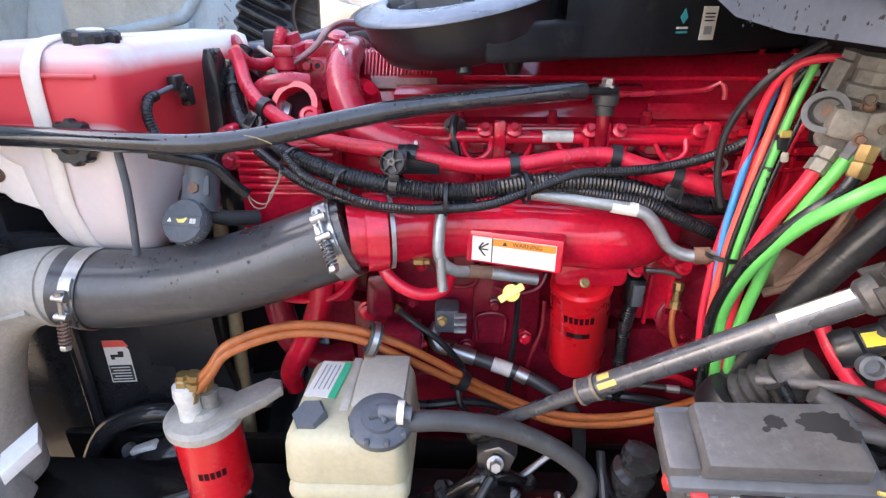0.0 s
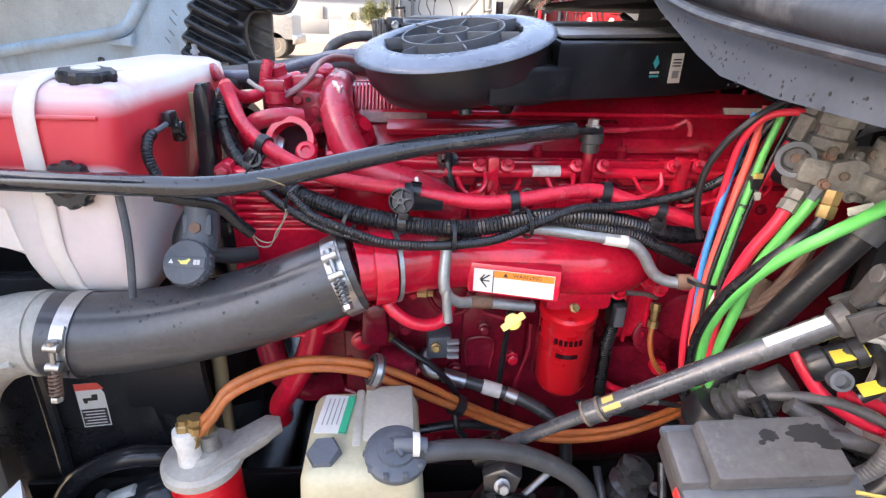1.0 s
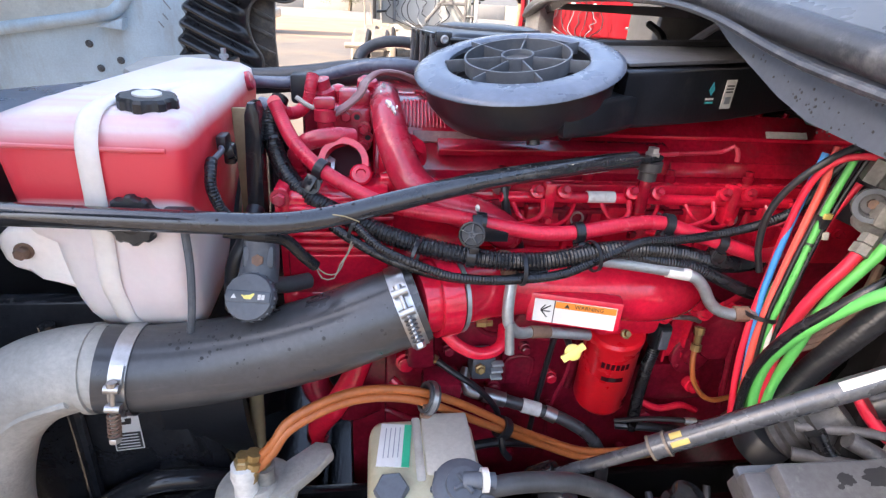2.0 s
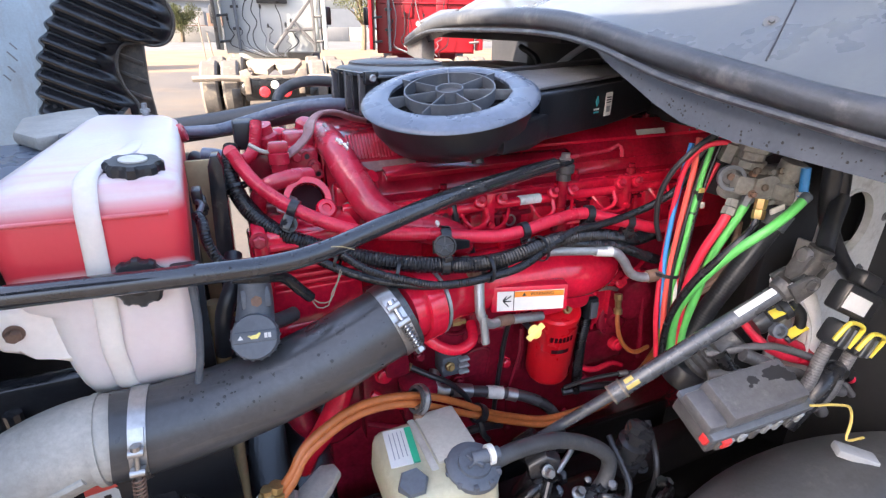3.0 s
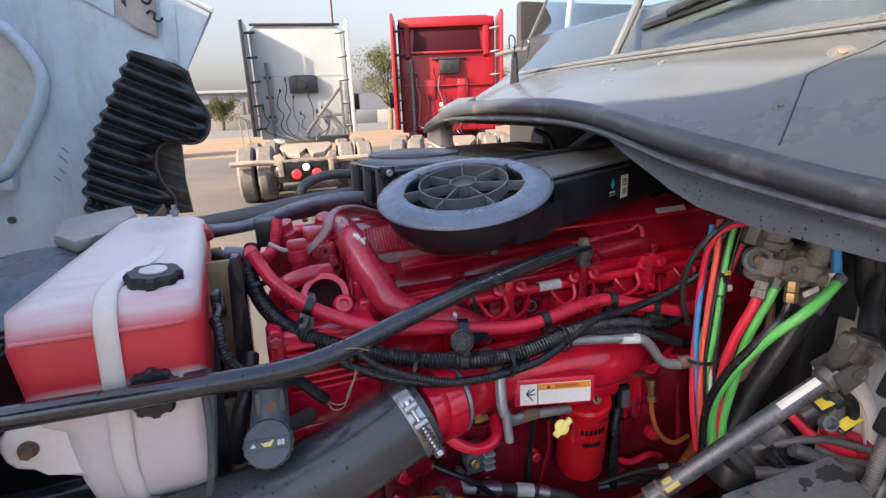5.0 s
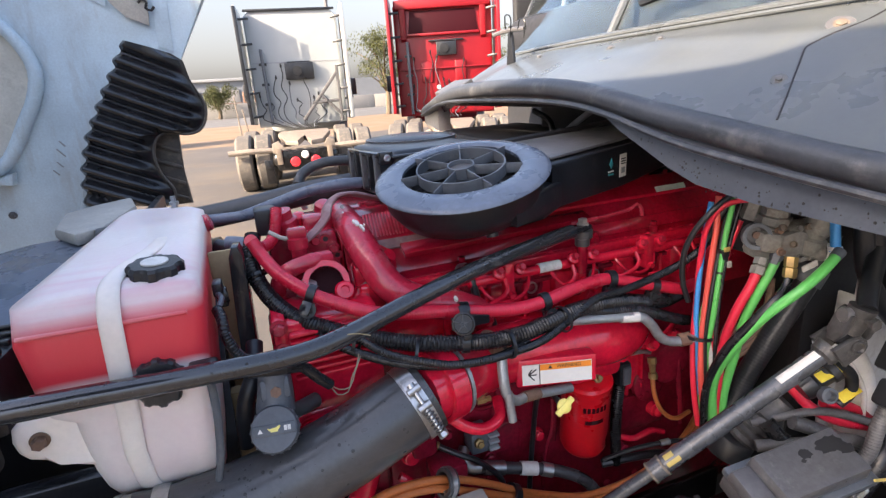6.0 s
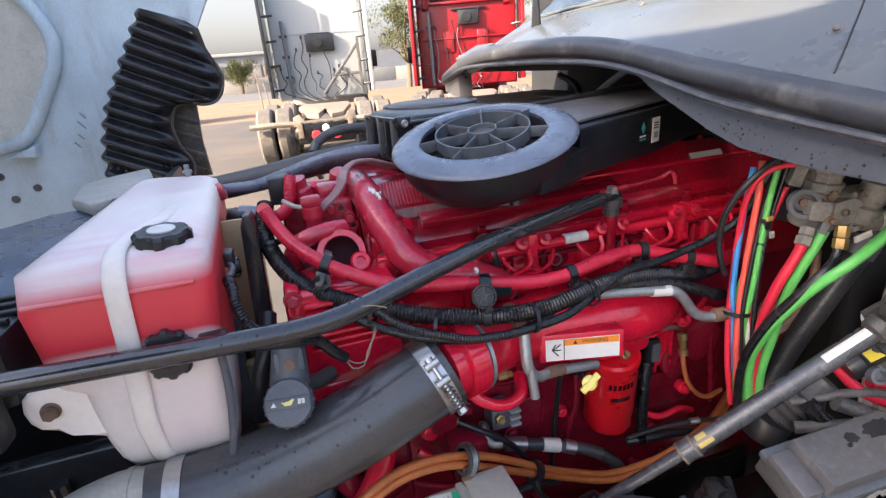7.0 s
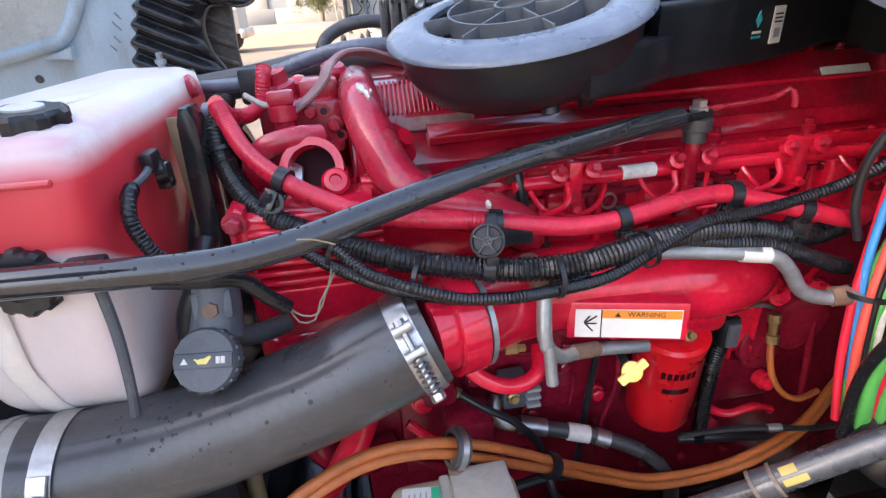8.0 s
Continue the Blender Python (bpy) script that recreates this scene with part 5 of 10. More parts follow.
for x in (0.035, 0.080, 0.195, 0.240, 0.36, 0.405):
    f = part("banjo_fitting", lathe((x, 0.915, 1.517), (0, -0.75, 0.45), [(0.0115, 0), (0.0115, 0.009), (0.010, 0.010)], 16), R, rail)
    bm = bmesh.new()
    add_hex(bm, (x, 0.908, 1.523), (0, -0.75, 0.45), 0.0068, 0.010)
    part("nut", bm, RD, f)
for x in (0.058, 0.218, 0.382):
    part("rail_clamp", box((x, 0.922, 1.498), (0.020, 0.024, 0.070), 0.005), R, rail)
    bm = bmesh.new()
    add_hex(bm, (x, 0.911, 1.472), (0, -1, 0), 0.007, 0.010)
    part("clamp_bolt", bm, R, rail)
for k, x in enumerate((-0.01, 0.135, 0.285, 0.43)):
    part("injector_line", tube([(x + 0.055, 0.905, 1.508), (x + 0.045, 0.888, 1.485), (x - 0.02, 0.895, 1.460), (x - 0.045, 0.915, 1.448)], 0.0042, segs=8), R, rail)
    seat = part("port", lathe((x - 0.005, 0.970, 1.455), (0, -1, 0), [(0.030, 0), (0.030, 0.006), (0.022, 0.008), (0.020, 0.004), (0, 0.004)], 18), RK, engine, "dark oily port")
    part("port_ring", ring((x - 0.005, 0.958, 1.455), (0, -1, 0), 0.011, 0.003, 0.004, segs=18), M["steel"], seat)
    part("head_boss", box((x + 0.07, 0.965, 1.445), (0.05, 0.03, 0.07), 0.01), R, engine)
sensor = part("sensor", lathe((-0.012, 0.972, 1.500), (0, -0.5, 0.85), [(0.011, 0), (0.011, 0.01), (0.018, 0.012), (0.018, 0.022), (0.010, 0.024), (0.008, 0.034), (0, 0.034)], 16), M["steel"], engine, "round sensor with a black lead")
part("lead", tube([(-0.012, 0.950, 1.53), (-0.014, 0.925, 1.515), (-0.006, 0.915, 1.47), (0.012, 0.905, 1.44), (0.016, 0.90, 1.425)], 0.007, segs=10), M["black"], sensor)
# small castings, studs and lines along the head
rnd = random.Random(21)
for k in range(22):
    x = -0.10 + k * 0.036
    bolt(engine, (x, 0.9695, 1.478 + 0.004 * (k % 2)), (0, -1, 0.1), 0.0062, 0.009, R if k % 4 else RK, "head_bolt")
for k in range(9):
    x = -0.06 + k * 0.085
    part("head_rib", prism([(x, 0.972, 1.365), (x + 0.012, 0.972, 1.365), (x + 0.010, 0.972, 1.470), (x + 0.002, 0.972, 1.470)], (0, -0.016, 0), 0.003), R, engine)
    bolt(engine, (x + 0.045, 0.965, 1.425 + rnd.uniform(-0.02, 0.02)), (0, -1, 0), 0.008, 0.012, RK if k % 2 else R, "head_bolt")
part("head_ledge", prism([(-0.14, 0.972, 1.462), (0.70, 0.972, 1.462), (0.70, 0.972, 1.470), (-0.14, 0.972, 1.470)], (0, -0.012, 0), 0.002), RK, engine)
for k, x in enumerate((0.00, 0.15, 0.30, 0.45)):
    part("fuel_line", tube([(x, 0.918, 1.498), (x + 0.012, 0.902, 1.478), (x + 0.05, 0.905, 1.462), (x + 0.09, 0.915, 1.468), (x + 0.108, 0.930, 1.488), (x + 0.112, 0.95, 1.505)], 0.0036, segs=8), R, engine)
for k in range(14):
    x = -0.12 + k * 0.062
    bolt(cover, (x, 0.984, 1.508), (0, -0.7, 0.7), 0.0055, 0.008, R, "flange_bolt")
for k in range(12):
    bolt(cover, (0.02 + k * 0.055, 1.082, 1.620), (0, -0.3, 1), 0.0055, 0.008, M["shaded_red"], "flange_bolt")
part("cover_step", prism([(0.31, 1.000, 1.520), (0.79, 1.000, 1.520), (0.79, 1.012, 1.545), (0.31, 1.012, 1.545)], (0, -0.006, 0.002), 0.002), M["shaded_red"], cover)
part("cover_bead", tube([(0.0, 1.0445, 1.5815), (0.35, 1.0445, 1.5815), (0.78, 1.0445, 1.5815)], 0.004, segs=8, step=0.05), R, cover)
# coolant crossover pipe
cross = part("crossover_pipe", tube([(-0.200, 1.22, 1.600), (-0.203, 1.14, 1.617), (-0.200, 1.02, 1.607), (-0.188, 0.955, 1.572), (-0.165, 0.922, 1.530), (-0.125, 0.905, 1.503), (-0.060, 0.888, 1.485), (-0.02, 0.885, 1.462), (0.0, 0.93, 1.43)], 0.0275, segs=22, step=0.01), RD, engine, "fat dusty red crossover pipe with chipped paint")
for q, s in (((-0.197, 0.995, 1.6315), 0.0075), ((-0.192, 0.985, 1.627), 0.0055), ((-0.201, 1.003, 1.6335), 0.0050), ((-0.190, 0.978, 1.6235), 0.0038), ((-0.186, 0.990, 1.6285), 0.0030), ((-0.200, 1.035, 1.6360), 0.0024), ((-0.210, 1.055, 1.6400), 0.0030), ((-0.205, 1.085, 1.645), 0.007), ((-0.068, 0.868, 1.508), 0.006)):
    part("paint_chip", lathe(q, (0.1, -0.55, 0.83), [(s, -0.004), (s * 0.9, 0.0012), (0, 0.0014)], 7, squash=0.55), M["offwhite"], cross)
part("pipe_bracket", tube([(-0.290, 1.025, 1.605), (-0.262, 1.035, 1.622), (-0.243, 1.045, 1.640), (-0.237, 1.060, 1.653), (-0.214, 1.085, 1.666), (-0.180, 1.100, 1.664), (-0.14, 1.12, 1.648), (-0.10, 1.15, 1.635)], 0.013, segs=10, step=0.008, flat=0.4), M["dusty_pink"], engine, "dusty bent steel bracket over the pipe")
# accessory end
acc = part("gear_housing", box((-0.285, 1.16, 1.36), (0.12, 0.36, 0.28), 0.02), R, engine)
part("pump_block", box((-0.268, 1.085, 1.575), (0.085, 0.075, 0.075), 0.012), RD, acc)
part("pump_top", box((-0.255, 1.10, 1.622), (0.055, 0.05, 0.03), 0.008), RD, acc)
part("pump_cap", lathe((-0.305, 1.12, 1.60), (-0.2, -0.2, 1), [(0.022, 0), (0.022, 0.03), (0.016, 0.034), (0.016, 0.05), (0, 0.05)], 16), RD, acc)
for x, y, z in ((-0.240, 1.046, 1.552), (-0.238, 1.046, 1.580), (-0.300, 1.046, 1.59), (-0.268, 1.046, 1.60)):
    bolt(acc, (x, y, z), (0, -1, 0), 0.009, 0.014, RD)
part("elbow_pipe", tube([(-0.345, 1.02, 1.50), (-0.345, 0.985, 1.545), (-0.325, 0.975, 1.572), (-0.285, 0.975, 1.582), (-0.255, 0.99, 1.578)], 0.0145, segs=14), RD, acc)
hook = part("guard_strap", ring((-0.268, 0.955, 1.545), (-0.1, -0.85, 0.45), 0.034, 0.010, 0.020, segs=30, side=(1, 0, 0), a0=-0.5, a1=3.5), R, acc, "curved red guard strap")
part("strap_tail", box((-0.232, 0.958, 1.527), (0.011, 0.026, 0.030), 0.003), R, hook)
# dark maroon disc added for the shade inside the strap
part("shade_plate", lathe((-0.268, 0.985, 1.535), (-0.1, -0.85, 0.45), [(0.030, 0), (0.030, 0.004), (0, 0.005)], 24), M["maroon"], acc)
part("knob", lathe((-0.243, 0.950, 1.523), (0.05, -0.8, 0.55), [(0.017, 0), (0.017, 0.022), (0.014, 0.026), (0.008, 0.027), (0.007, 0.022), (0, 0.022)], 22), R, acc)
part("lug_plate", prism([(-0.215, 0.945, 1.500), (-0.185, 0.940, 1.495), (-0.180, 0.940, 1.530), (-0.212, 0.945, 1.528)], (0, 0.012, 0.004), 0.003), R, acc)
part("timing_cover", box((-0.285, 1.19, 1.545), (0.13, 0.16, 0.13), 0.02), RK, acc)
part("timing_flange", box((-0.215, 1.10, 1.545), (0.018, 0.10, 0.12), 0.004), R, acc)
for x, y, z in ((-0.232, 1.043, 1.566), (-0.250, 1.043, 1.600)):
    part("bolt_hole", ring((x, y - 0.002, z), (0, -1, 0), 0.007, 0.004, 0.006, segs=16), RD, acc)
    part("dark_bore", lathe((x, y, z), (0, -1, 0), [(0.0055, 0), (0.0055, 0.002), (0, 0.002)], 12), M["ink"], acc)
part("thin_line", tube([(-0.345, 1.03, 1.63), (-0.32, 1.02, 1.617), (-0.29, 1.02, 1.62)], 0.004, segs=8), M["castalu"], acc)
part("nipple", lathe((-0.187, 0.965, 1.505), (0.2, -0.7, 0.7), [(0.006, 0), (0.006, 0.02), (0.009, 0.022), (0.009, 0.03), (0, 0.03)], 10), M["steel"], acc)
part("washer_plate", lathe((-0.300, 0.972, 1.535), (-0.1, -0.7, 0.7), [(0.020, 0), (0.020, 0.006), (0.010, 0.008), (0.010, 0.014), (0, 0.014)], 6), M["steel"], acc)
part("union", lathe((-0.205, 0.962, 1.520), (0.6, -0.6, 0.5), [(0.009, 0), (0.009, 0.012), (0.006, 0.014), (0.006, 0.024), (0, 0.024)], 6), M["alu"], acc)
part("lift_lug", prism([(-0.185, 1.00, 1.50), (-0.165, 0.985, 1.50), (-0.160, 0.985, 1.545), (-0.175, 1.00, 1.565), (-0.190, 1.01, 1.545)], (0.004, 0.012, 0), 0.003), R, acc)
part("back_cap", lathe((-0.235, 1.14, 1.625), (0.2, -0.3, 1), [(0.020, 0), (0.020, 0.02), (0.014, 0.026), (0, 0.027)], 18), RD, acc)
part("back_cap", lathe((-0.285, 1.13, 1.615), (0.0, -0.3, 1), [(0.014, 0), (0.014, 0.018), (0.009, 0.022), (0, 0.023)], 18), R, acc)
part("idler", lathe((-0.275, 0.93, 1.50), (-0.1, -0.6, 0.7), rounded(0.016, 0, 0.03, 0.003), 20), R, acc)
part("thermostat_neck", lathe((-0.172, 0.99, 1.55), (0.5, -0.5, 0.5), [(0.024, -0.02), (0.024, 0.012), (0.03, 0.014), (0.03, 0.022), (0.012, 0.024), (0.012, 0.04), (0, 0.04)], 18), R, acc)
part("side_bracket", box((-0.195, 1.0, 1.505), (0.04, 0.04, 0.10), 0.006), R, acc)
part("rear_plate", box((-0.30, 1.02, 1.47), (0.10, 0.03, 0.12), 0.006), RK, acc)
vt = part("tee_valve", lathe((-0.300, 1.02, 1.565), (0, 0, 1), [(0.014, 0), (0.014, 0.03), (0.018, 0.032), (0.018, 0.05), (0.012, 0.052), (0, 0.052)], 16), RD, acc)
part("tee_cap", box((-0.300, 1.02, 1.625), (0.034, 0.022, 0.018), 0.005), RD, vt)
for k in range(3):
    part("sensor_nut", lathe((-0.195 + k * 0.03, 0.945, 1.545 - k * 0.02), (0, -0.7, 0.7), [(0.008, 0), (0.008, 0.012), (0.005, 0.013), (0.005, 0.026), (0, 0.026)], 10), M["steel"] if k == 0 else R, acc)
# finned compressor in front
comp = part("compressor", box((-0.275, 0.94, 1.435), (0.155, 0.12, 0.17), 0.012), R, engine)
for k in range(7):
    part("fin", box((-0.268, 0.877, 1.502 - k * 0.0125), (0.150, 0.022, 0.006), 0.0022), R, comp)
part("compressor_base", box((-0.275, 0.95, 1.29), (0.18, 0.14, 0.16), 0.03, seg=3, taper=1.05), R, engine)
for k in range(4):
    bolt(engine, (-0.335 + k * 0.045, 0.879, 1.335 - 0.03 * (k % 2)), (0, -1, 0), 0.009, 0.012, R)
part("base_rib", box((-0.275, 0.878, 1.27), (0.16, 0.014, 0.012), 0.004), R, engine)
part("base_line", tube([(-0.35, 0.872, 1.25), (-0.28, 0.868, 1.235), (-0.21, 0.868, 1.245), (-0.17, 0.875, 1.29)], 0.006, segs=10), R, engine)
part("compressor_flange", box((-0.355, 0.93, 1.50), (0.022, 0.10, 0.055), 0.006), R, comp)
for z in (1.515, 1.475):
    bolt(comp, (-0.356, 0.88, z), (0, -1, 0), 0.010, 0.014, RD)
part("compressor_foot", tube([(-0.34, 0.93, 1.20), (-0.32, 0.92, 1.12), (-0.27, 0.93, 1.07), (-0.22, 0.96, 1.06)], 0.026, segs=14), RK, engine)
part("oil_return", tube([(-0.235, 0.90, 1.36), (-0.235, 0.88, 1.27), (-0.255, 0.88, 1.19), (-0.29, 0.88, 1.12), (-0.32, 0.90, 1.06), (-0.33, 0.93, 1.0)], 0.022, segs=14), R, engine)
part("front_cover", box((-0.352, 0.965, 1.36), (0.036, 0.09, 0.27), 0.008), R, engine)
# intake manifold
man = part("intake_manifold", tube([(-0.165, 0.797, 1.393), (-0.12, 0.812, 1.394), (-0.06, 0.838, 1.391), (0.02, 0.858, 1.386), (0.14, 0.854, 1.378), (0.235, 0.854, 1.372), (0.290, 0.880, 1.370), (0.315, 0.94, 1.372), (0.32, 0.99, 1.375)], 0.054, segs=30, step=0.008), R, engine)
part("inlet_collar", ring((-0.125, 0.805, 1.394), (1, 0.25, 0.0), 0.056, 0.008, 0.030, segs=36), R, man)
part("collar_band", ring((-0.104, 0.810, 1.394), (1, 0.25, 0.0), 0.0560, 0.004, 0.006, segs=36), M["zinc"], man, "worn steel band")
part("label_boss", box((0.0805, 0.7995, 1.3720), (0.140, 0.034, 0.050), 0.004, panel_axes((-0.28, -0.955, 0.09))[0:1] + (panel_axes((-0.28, -0.955, 0.09))[2], panel_axes((-0.28, -0.955, 0.09))[1])), R, man)
part("manifold_foot", box((0.05, 0.93, 1.36), (0.30, 0.12, 0.07), 0.02), R, man)
part("manifold_boss", lathe((-0.03, 0.832, 1.432), (0, -0.3, 1), [(0.02, -0.02), (0.02, 0.006), (0.014, 0.008), (0.014, 0.016), (0, 0.016)], 16), M["rust"], man)
ln = Vector((-0.28, -0.955, 0.09)).normalized()
lr, lu, _ = panel_axes(ln)
lc = Vector((0.0755, 0.7815, 1.3720))
lab = part("warning_label", box(lc, (0.121, 0.037, 0.0012), 0, (lr, lu, ln)), M["white"], man, "white and orange warning label")
part("orange_strip", box(lc + lr * 0.015 + lu * 0.0125 + ln * 0.0006, (0.089, 0.0105, 0.0012), 0, (lr, lu, ln)), M["label_orange"], lab)
words("WARNING", lc + lr * 0.020 + lu * 0.0125 - ln * 0.0002, 0.0088, ln, M["ink"], lab)
part("warning_mark", prism([lc + lr * -0.016 + lu * 0.0095 + ln * 0.0014, lc + lr * -0.0085 + lu * 0.0095 + ln * 0.0014, lc + lr * -0.01225 + lu * 0.0158 + ln * 0.0014], ln * 0.0004), M["ink"], lab)
part("divider", box(lc - lr * 0.0305 + ln * 0.0008, (0.0014, 0.037, 0.0008), 0, (lr, lu, ln)), M["ink"], lab)
for a, b in (((-0.050, 0.0), (-0.036, 0.010)), ((-0.050, 0.0), (-0.036, 0.0)), ((-0.050, 0.001), (-0.040, -0.010)), ((-0.050, 0.002), (-0.044, 0.010))):
    part("pictogram", tube([lc + lr * a[0] + lu * a[1] + ln * 0.001, lc + lr * b[0] + lu * b[1] + ln * 0.001], 0.0011, segs=6), M["ink"], lab)
# lower flank: pipes, housings and covers
part("lower_pipe", tube([(-0.125, 0.815, 1.345), (-0.105, 0.80, 1.318), (-0.075, 0.795, 1.298), (-0.045, 0.80, 1.291), (-0.022, 0.81, 1.298), (-0.012, 0.84, 1.312)], 0.0100, segs=14), R, engine)
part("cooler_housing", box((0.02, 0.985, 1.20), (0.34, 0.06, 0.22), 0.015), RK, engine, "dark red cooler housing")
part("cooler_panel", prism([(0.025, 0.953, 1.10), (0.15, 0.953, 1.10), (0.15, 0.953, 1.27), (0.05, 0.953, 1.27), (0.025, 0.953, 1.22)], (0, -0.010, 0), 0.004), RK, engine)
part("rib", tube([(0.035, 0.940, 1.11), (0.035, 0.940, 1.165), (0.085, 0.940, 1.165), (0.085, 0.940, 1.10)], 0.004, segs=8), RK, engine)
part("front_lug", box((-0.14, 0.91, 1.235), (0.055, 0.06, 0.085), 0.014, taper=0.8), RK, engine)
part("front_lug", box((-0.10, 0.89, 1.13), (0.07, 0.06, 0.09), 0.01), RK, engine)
part("filter_head", box((0.21, 0.905, 1.305), (0.12, 0.12, 0.05), 0.015), R, engine)
rear = part("rear_housing", box((0.365, 0.945, 1.245), (0.13, 0.09, 0.13), 0.022, seg=3, taper=0.88), R, engine)
for k in range(3):
    part("rear_rib", box((0.325 + k * 0.036, 0.898, 1.235), (0.007, 0.014, 0.10), 0.003), R, rear)
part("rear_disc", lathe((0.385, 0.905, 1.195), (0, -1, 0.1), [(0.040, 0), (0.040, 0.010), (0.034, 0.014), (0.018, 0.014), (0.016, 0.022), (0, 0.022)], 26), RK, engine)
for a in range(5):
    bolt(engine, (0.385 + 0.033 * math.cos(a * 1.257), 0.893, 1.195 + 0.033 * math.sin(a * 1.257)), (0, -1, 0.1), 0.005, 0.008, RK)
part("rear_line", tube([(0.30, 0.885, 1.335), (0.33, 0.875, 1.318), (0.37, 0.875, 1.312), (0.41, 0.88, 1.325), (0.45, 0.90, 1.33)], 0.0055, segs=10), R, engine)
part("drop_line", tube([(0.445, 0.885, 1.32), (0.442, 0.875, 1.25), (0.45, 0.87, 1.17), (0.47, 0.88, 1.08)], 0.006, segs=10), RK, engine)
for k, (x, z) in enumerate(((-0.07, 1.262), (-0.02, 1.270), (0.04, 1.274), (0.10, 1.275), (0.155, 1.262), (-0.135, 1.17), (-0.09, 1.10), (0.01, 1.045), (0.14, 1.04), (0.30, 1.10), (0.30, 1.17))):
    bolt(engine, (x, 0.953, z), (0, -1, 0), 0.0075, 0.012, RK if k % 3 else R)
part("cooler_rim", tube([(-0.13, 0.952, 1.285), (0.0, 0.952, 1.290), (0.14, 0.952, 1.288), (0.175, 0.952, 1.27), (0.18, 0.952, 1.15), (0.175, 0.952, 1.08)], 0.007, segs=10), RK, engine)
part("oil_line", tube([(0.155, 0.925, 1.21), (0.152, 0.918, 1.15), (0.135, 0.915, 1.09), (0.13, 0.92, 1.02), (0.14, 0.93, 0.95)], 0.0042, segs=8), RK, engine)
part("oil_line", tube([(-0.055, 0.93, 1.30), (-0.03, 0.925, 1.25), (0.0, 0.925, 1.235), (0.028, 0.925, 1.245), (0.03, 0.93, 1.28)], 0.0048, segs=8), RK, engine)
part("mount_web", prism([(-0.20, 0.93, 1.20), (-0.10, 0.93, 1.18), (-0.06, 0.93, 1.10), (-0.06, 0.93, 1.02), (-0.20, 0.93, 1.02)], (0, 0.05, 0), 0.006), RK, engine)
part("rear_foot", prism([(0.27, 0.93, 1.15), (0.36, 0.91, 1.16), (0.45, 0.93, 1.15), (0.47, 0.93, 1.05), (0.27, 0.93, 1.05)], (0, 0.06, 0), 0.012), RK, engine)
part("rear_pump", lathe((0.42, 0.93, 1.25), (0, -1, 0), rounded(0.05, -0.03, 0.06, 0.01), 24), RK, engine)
for x, z in ((0.285, 1.305), (0.30, 1.33), (0.335, 1.325), (0.36, 1.31), (0.405, 1.32), (0.43, 1.31)):
    bolt(engine, (x, 0.87, z), (0, -0.8, 0.5), 0.010, 0.018, R)
part("filter_bleed", lathe((0.194, 0.828, 1.300), (0, -0.7, 0.5), [(0.008, 0), (0.008, 0.006), (0.005, 0.007), (0.005, 0.014), (0, 0.014)], 12), M["brass"], engine)
for k in range(8):
    x = -0.18 + k * 0.085
    part("sump_bolt", lathe((x, 0.955, 0.90), (0, -1, 0), [(0.010, 0), (0.010, 0.012), (0, 0.012)], 8), RK, engine)
part("sump", box((0.28, 1.27, 0.70), (1.0, 0.46, 0.30), 0.05), M["grime"], engine, "oily black sump")
part("bell_housing", lathe((0.80, 1.27, 1.12), (1, 0, 0), [(0.30, 0), (0.30, 0.05), (0.24, 0.22), (0, 0.22)], 30), M["grime"], engine)

oil_filter = thing("oil_filter", (0.215, 0.905, 1.06), "bright red spin-on filter canister with black print", "filter", "red filters")
ax = Vector((-0.09, -0.18, 1)).normalized()
fb = Vector((0.218, 0.902, 1.090))
part("canister", lathe(fb, ax, [(0, 0.0), (0.036, 0.002), (0.045, 0.009), (0.0490, 0.020), (0.0490, 0.180), (0.0505, 0.184), (0.0505, 0.194), (0.045, 0.198), (0, 0.198)], 40), M["filter_red"], oil_filter)
fn = Vector((-0.22, -0.93, 0.10))
fn = (fn - ax * fn.dot(ax)).normalized()
for k in range(6):
    q = Matrix.Rotation((k - 2.5) * 0.175, 3, ax) @ fn
    part("print_bar", box(fb + ax * 0.150 + q * 0.0489, (0.0060, 0.0135, 0.0010), 0.0, (ax.cross(q), ax, q)), M["maroon"], oil_filter)
for k in range(6):
    q = Matrix.Rotation((k - 2.5) * 0.130, 3, ax) @ fn
    part("print_block", box(fb + ax * 0.117 + q * 0.0489, (0.0064, 0.0100, 0.0010), 0.0, (ax.cross(q), ax, q)), M["maroon"] if k not in (2, 3) else M["ink"], oil_filter)

# zinc pipes
zp = thing("vent_pipe", (-0.03, 0.78, 1.36), "short zinc-plated breather pipe with a rusty clip", "pipe")
part("pipe", tube([(-0.026, 0.787, 1.432), (-0.030, 0.776, 1.400), (-0.029, 0.768, 1.370), (-0.010, 0.772, 1.348), (0.03, 0.790, 1.336), (0.116, 0.800, 1.320)], 0.0086, segs=14), M["zinc"], zp)
part("stub", tube([(-0.027, 0.765, 1.372), (-0.026, 0.762, 1.350), (-0.024, 0.758, 1.322)], 0.0072, segs=12), M["zinc"], zp)
part("clip", box((-0.024, 0.800, 1.436), (0.030, 0.026, 0.016), 0.003), M["rust"], zp)
part("elbow_nut", lathe((-0.068, 0.80, 1.348), (1, -0.1, 0), [(0.007, 0), (0.007, 0.014), (0.005, 0.016), (0.005, 0.024), (0, 0.024)], 6), M["brass"], zp)

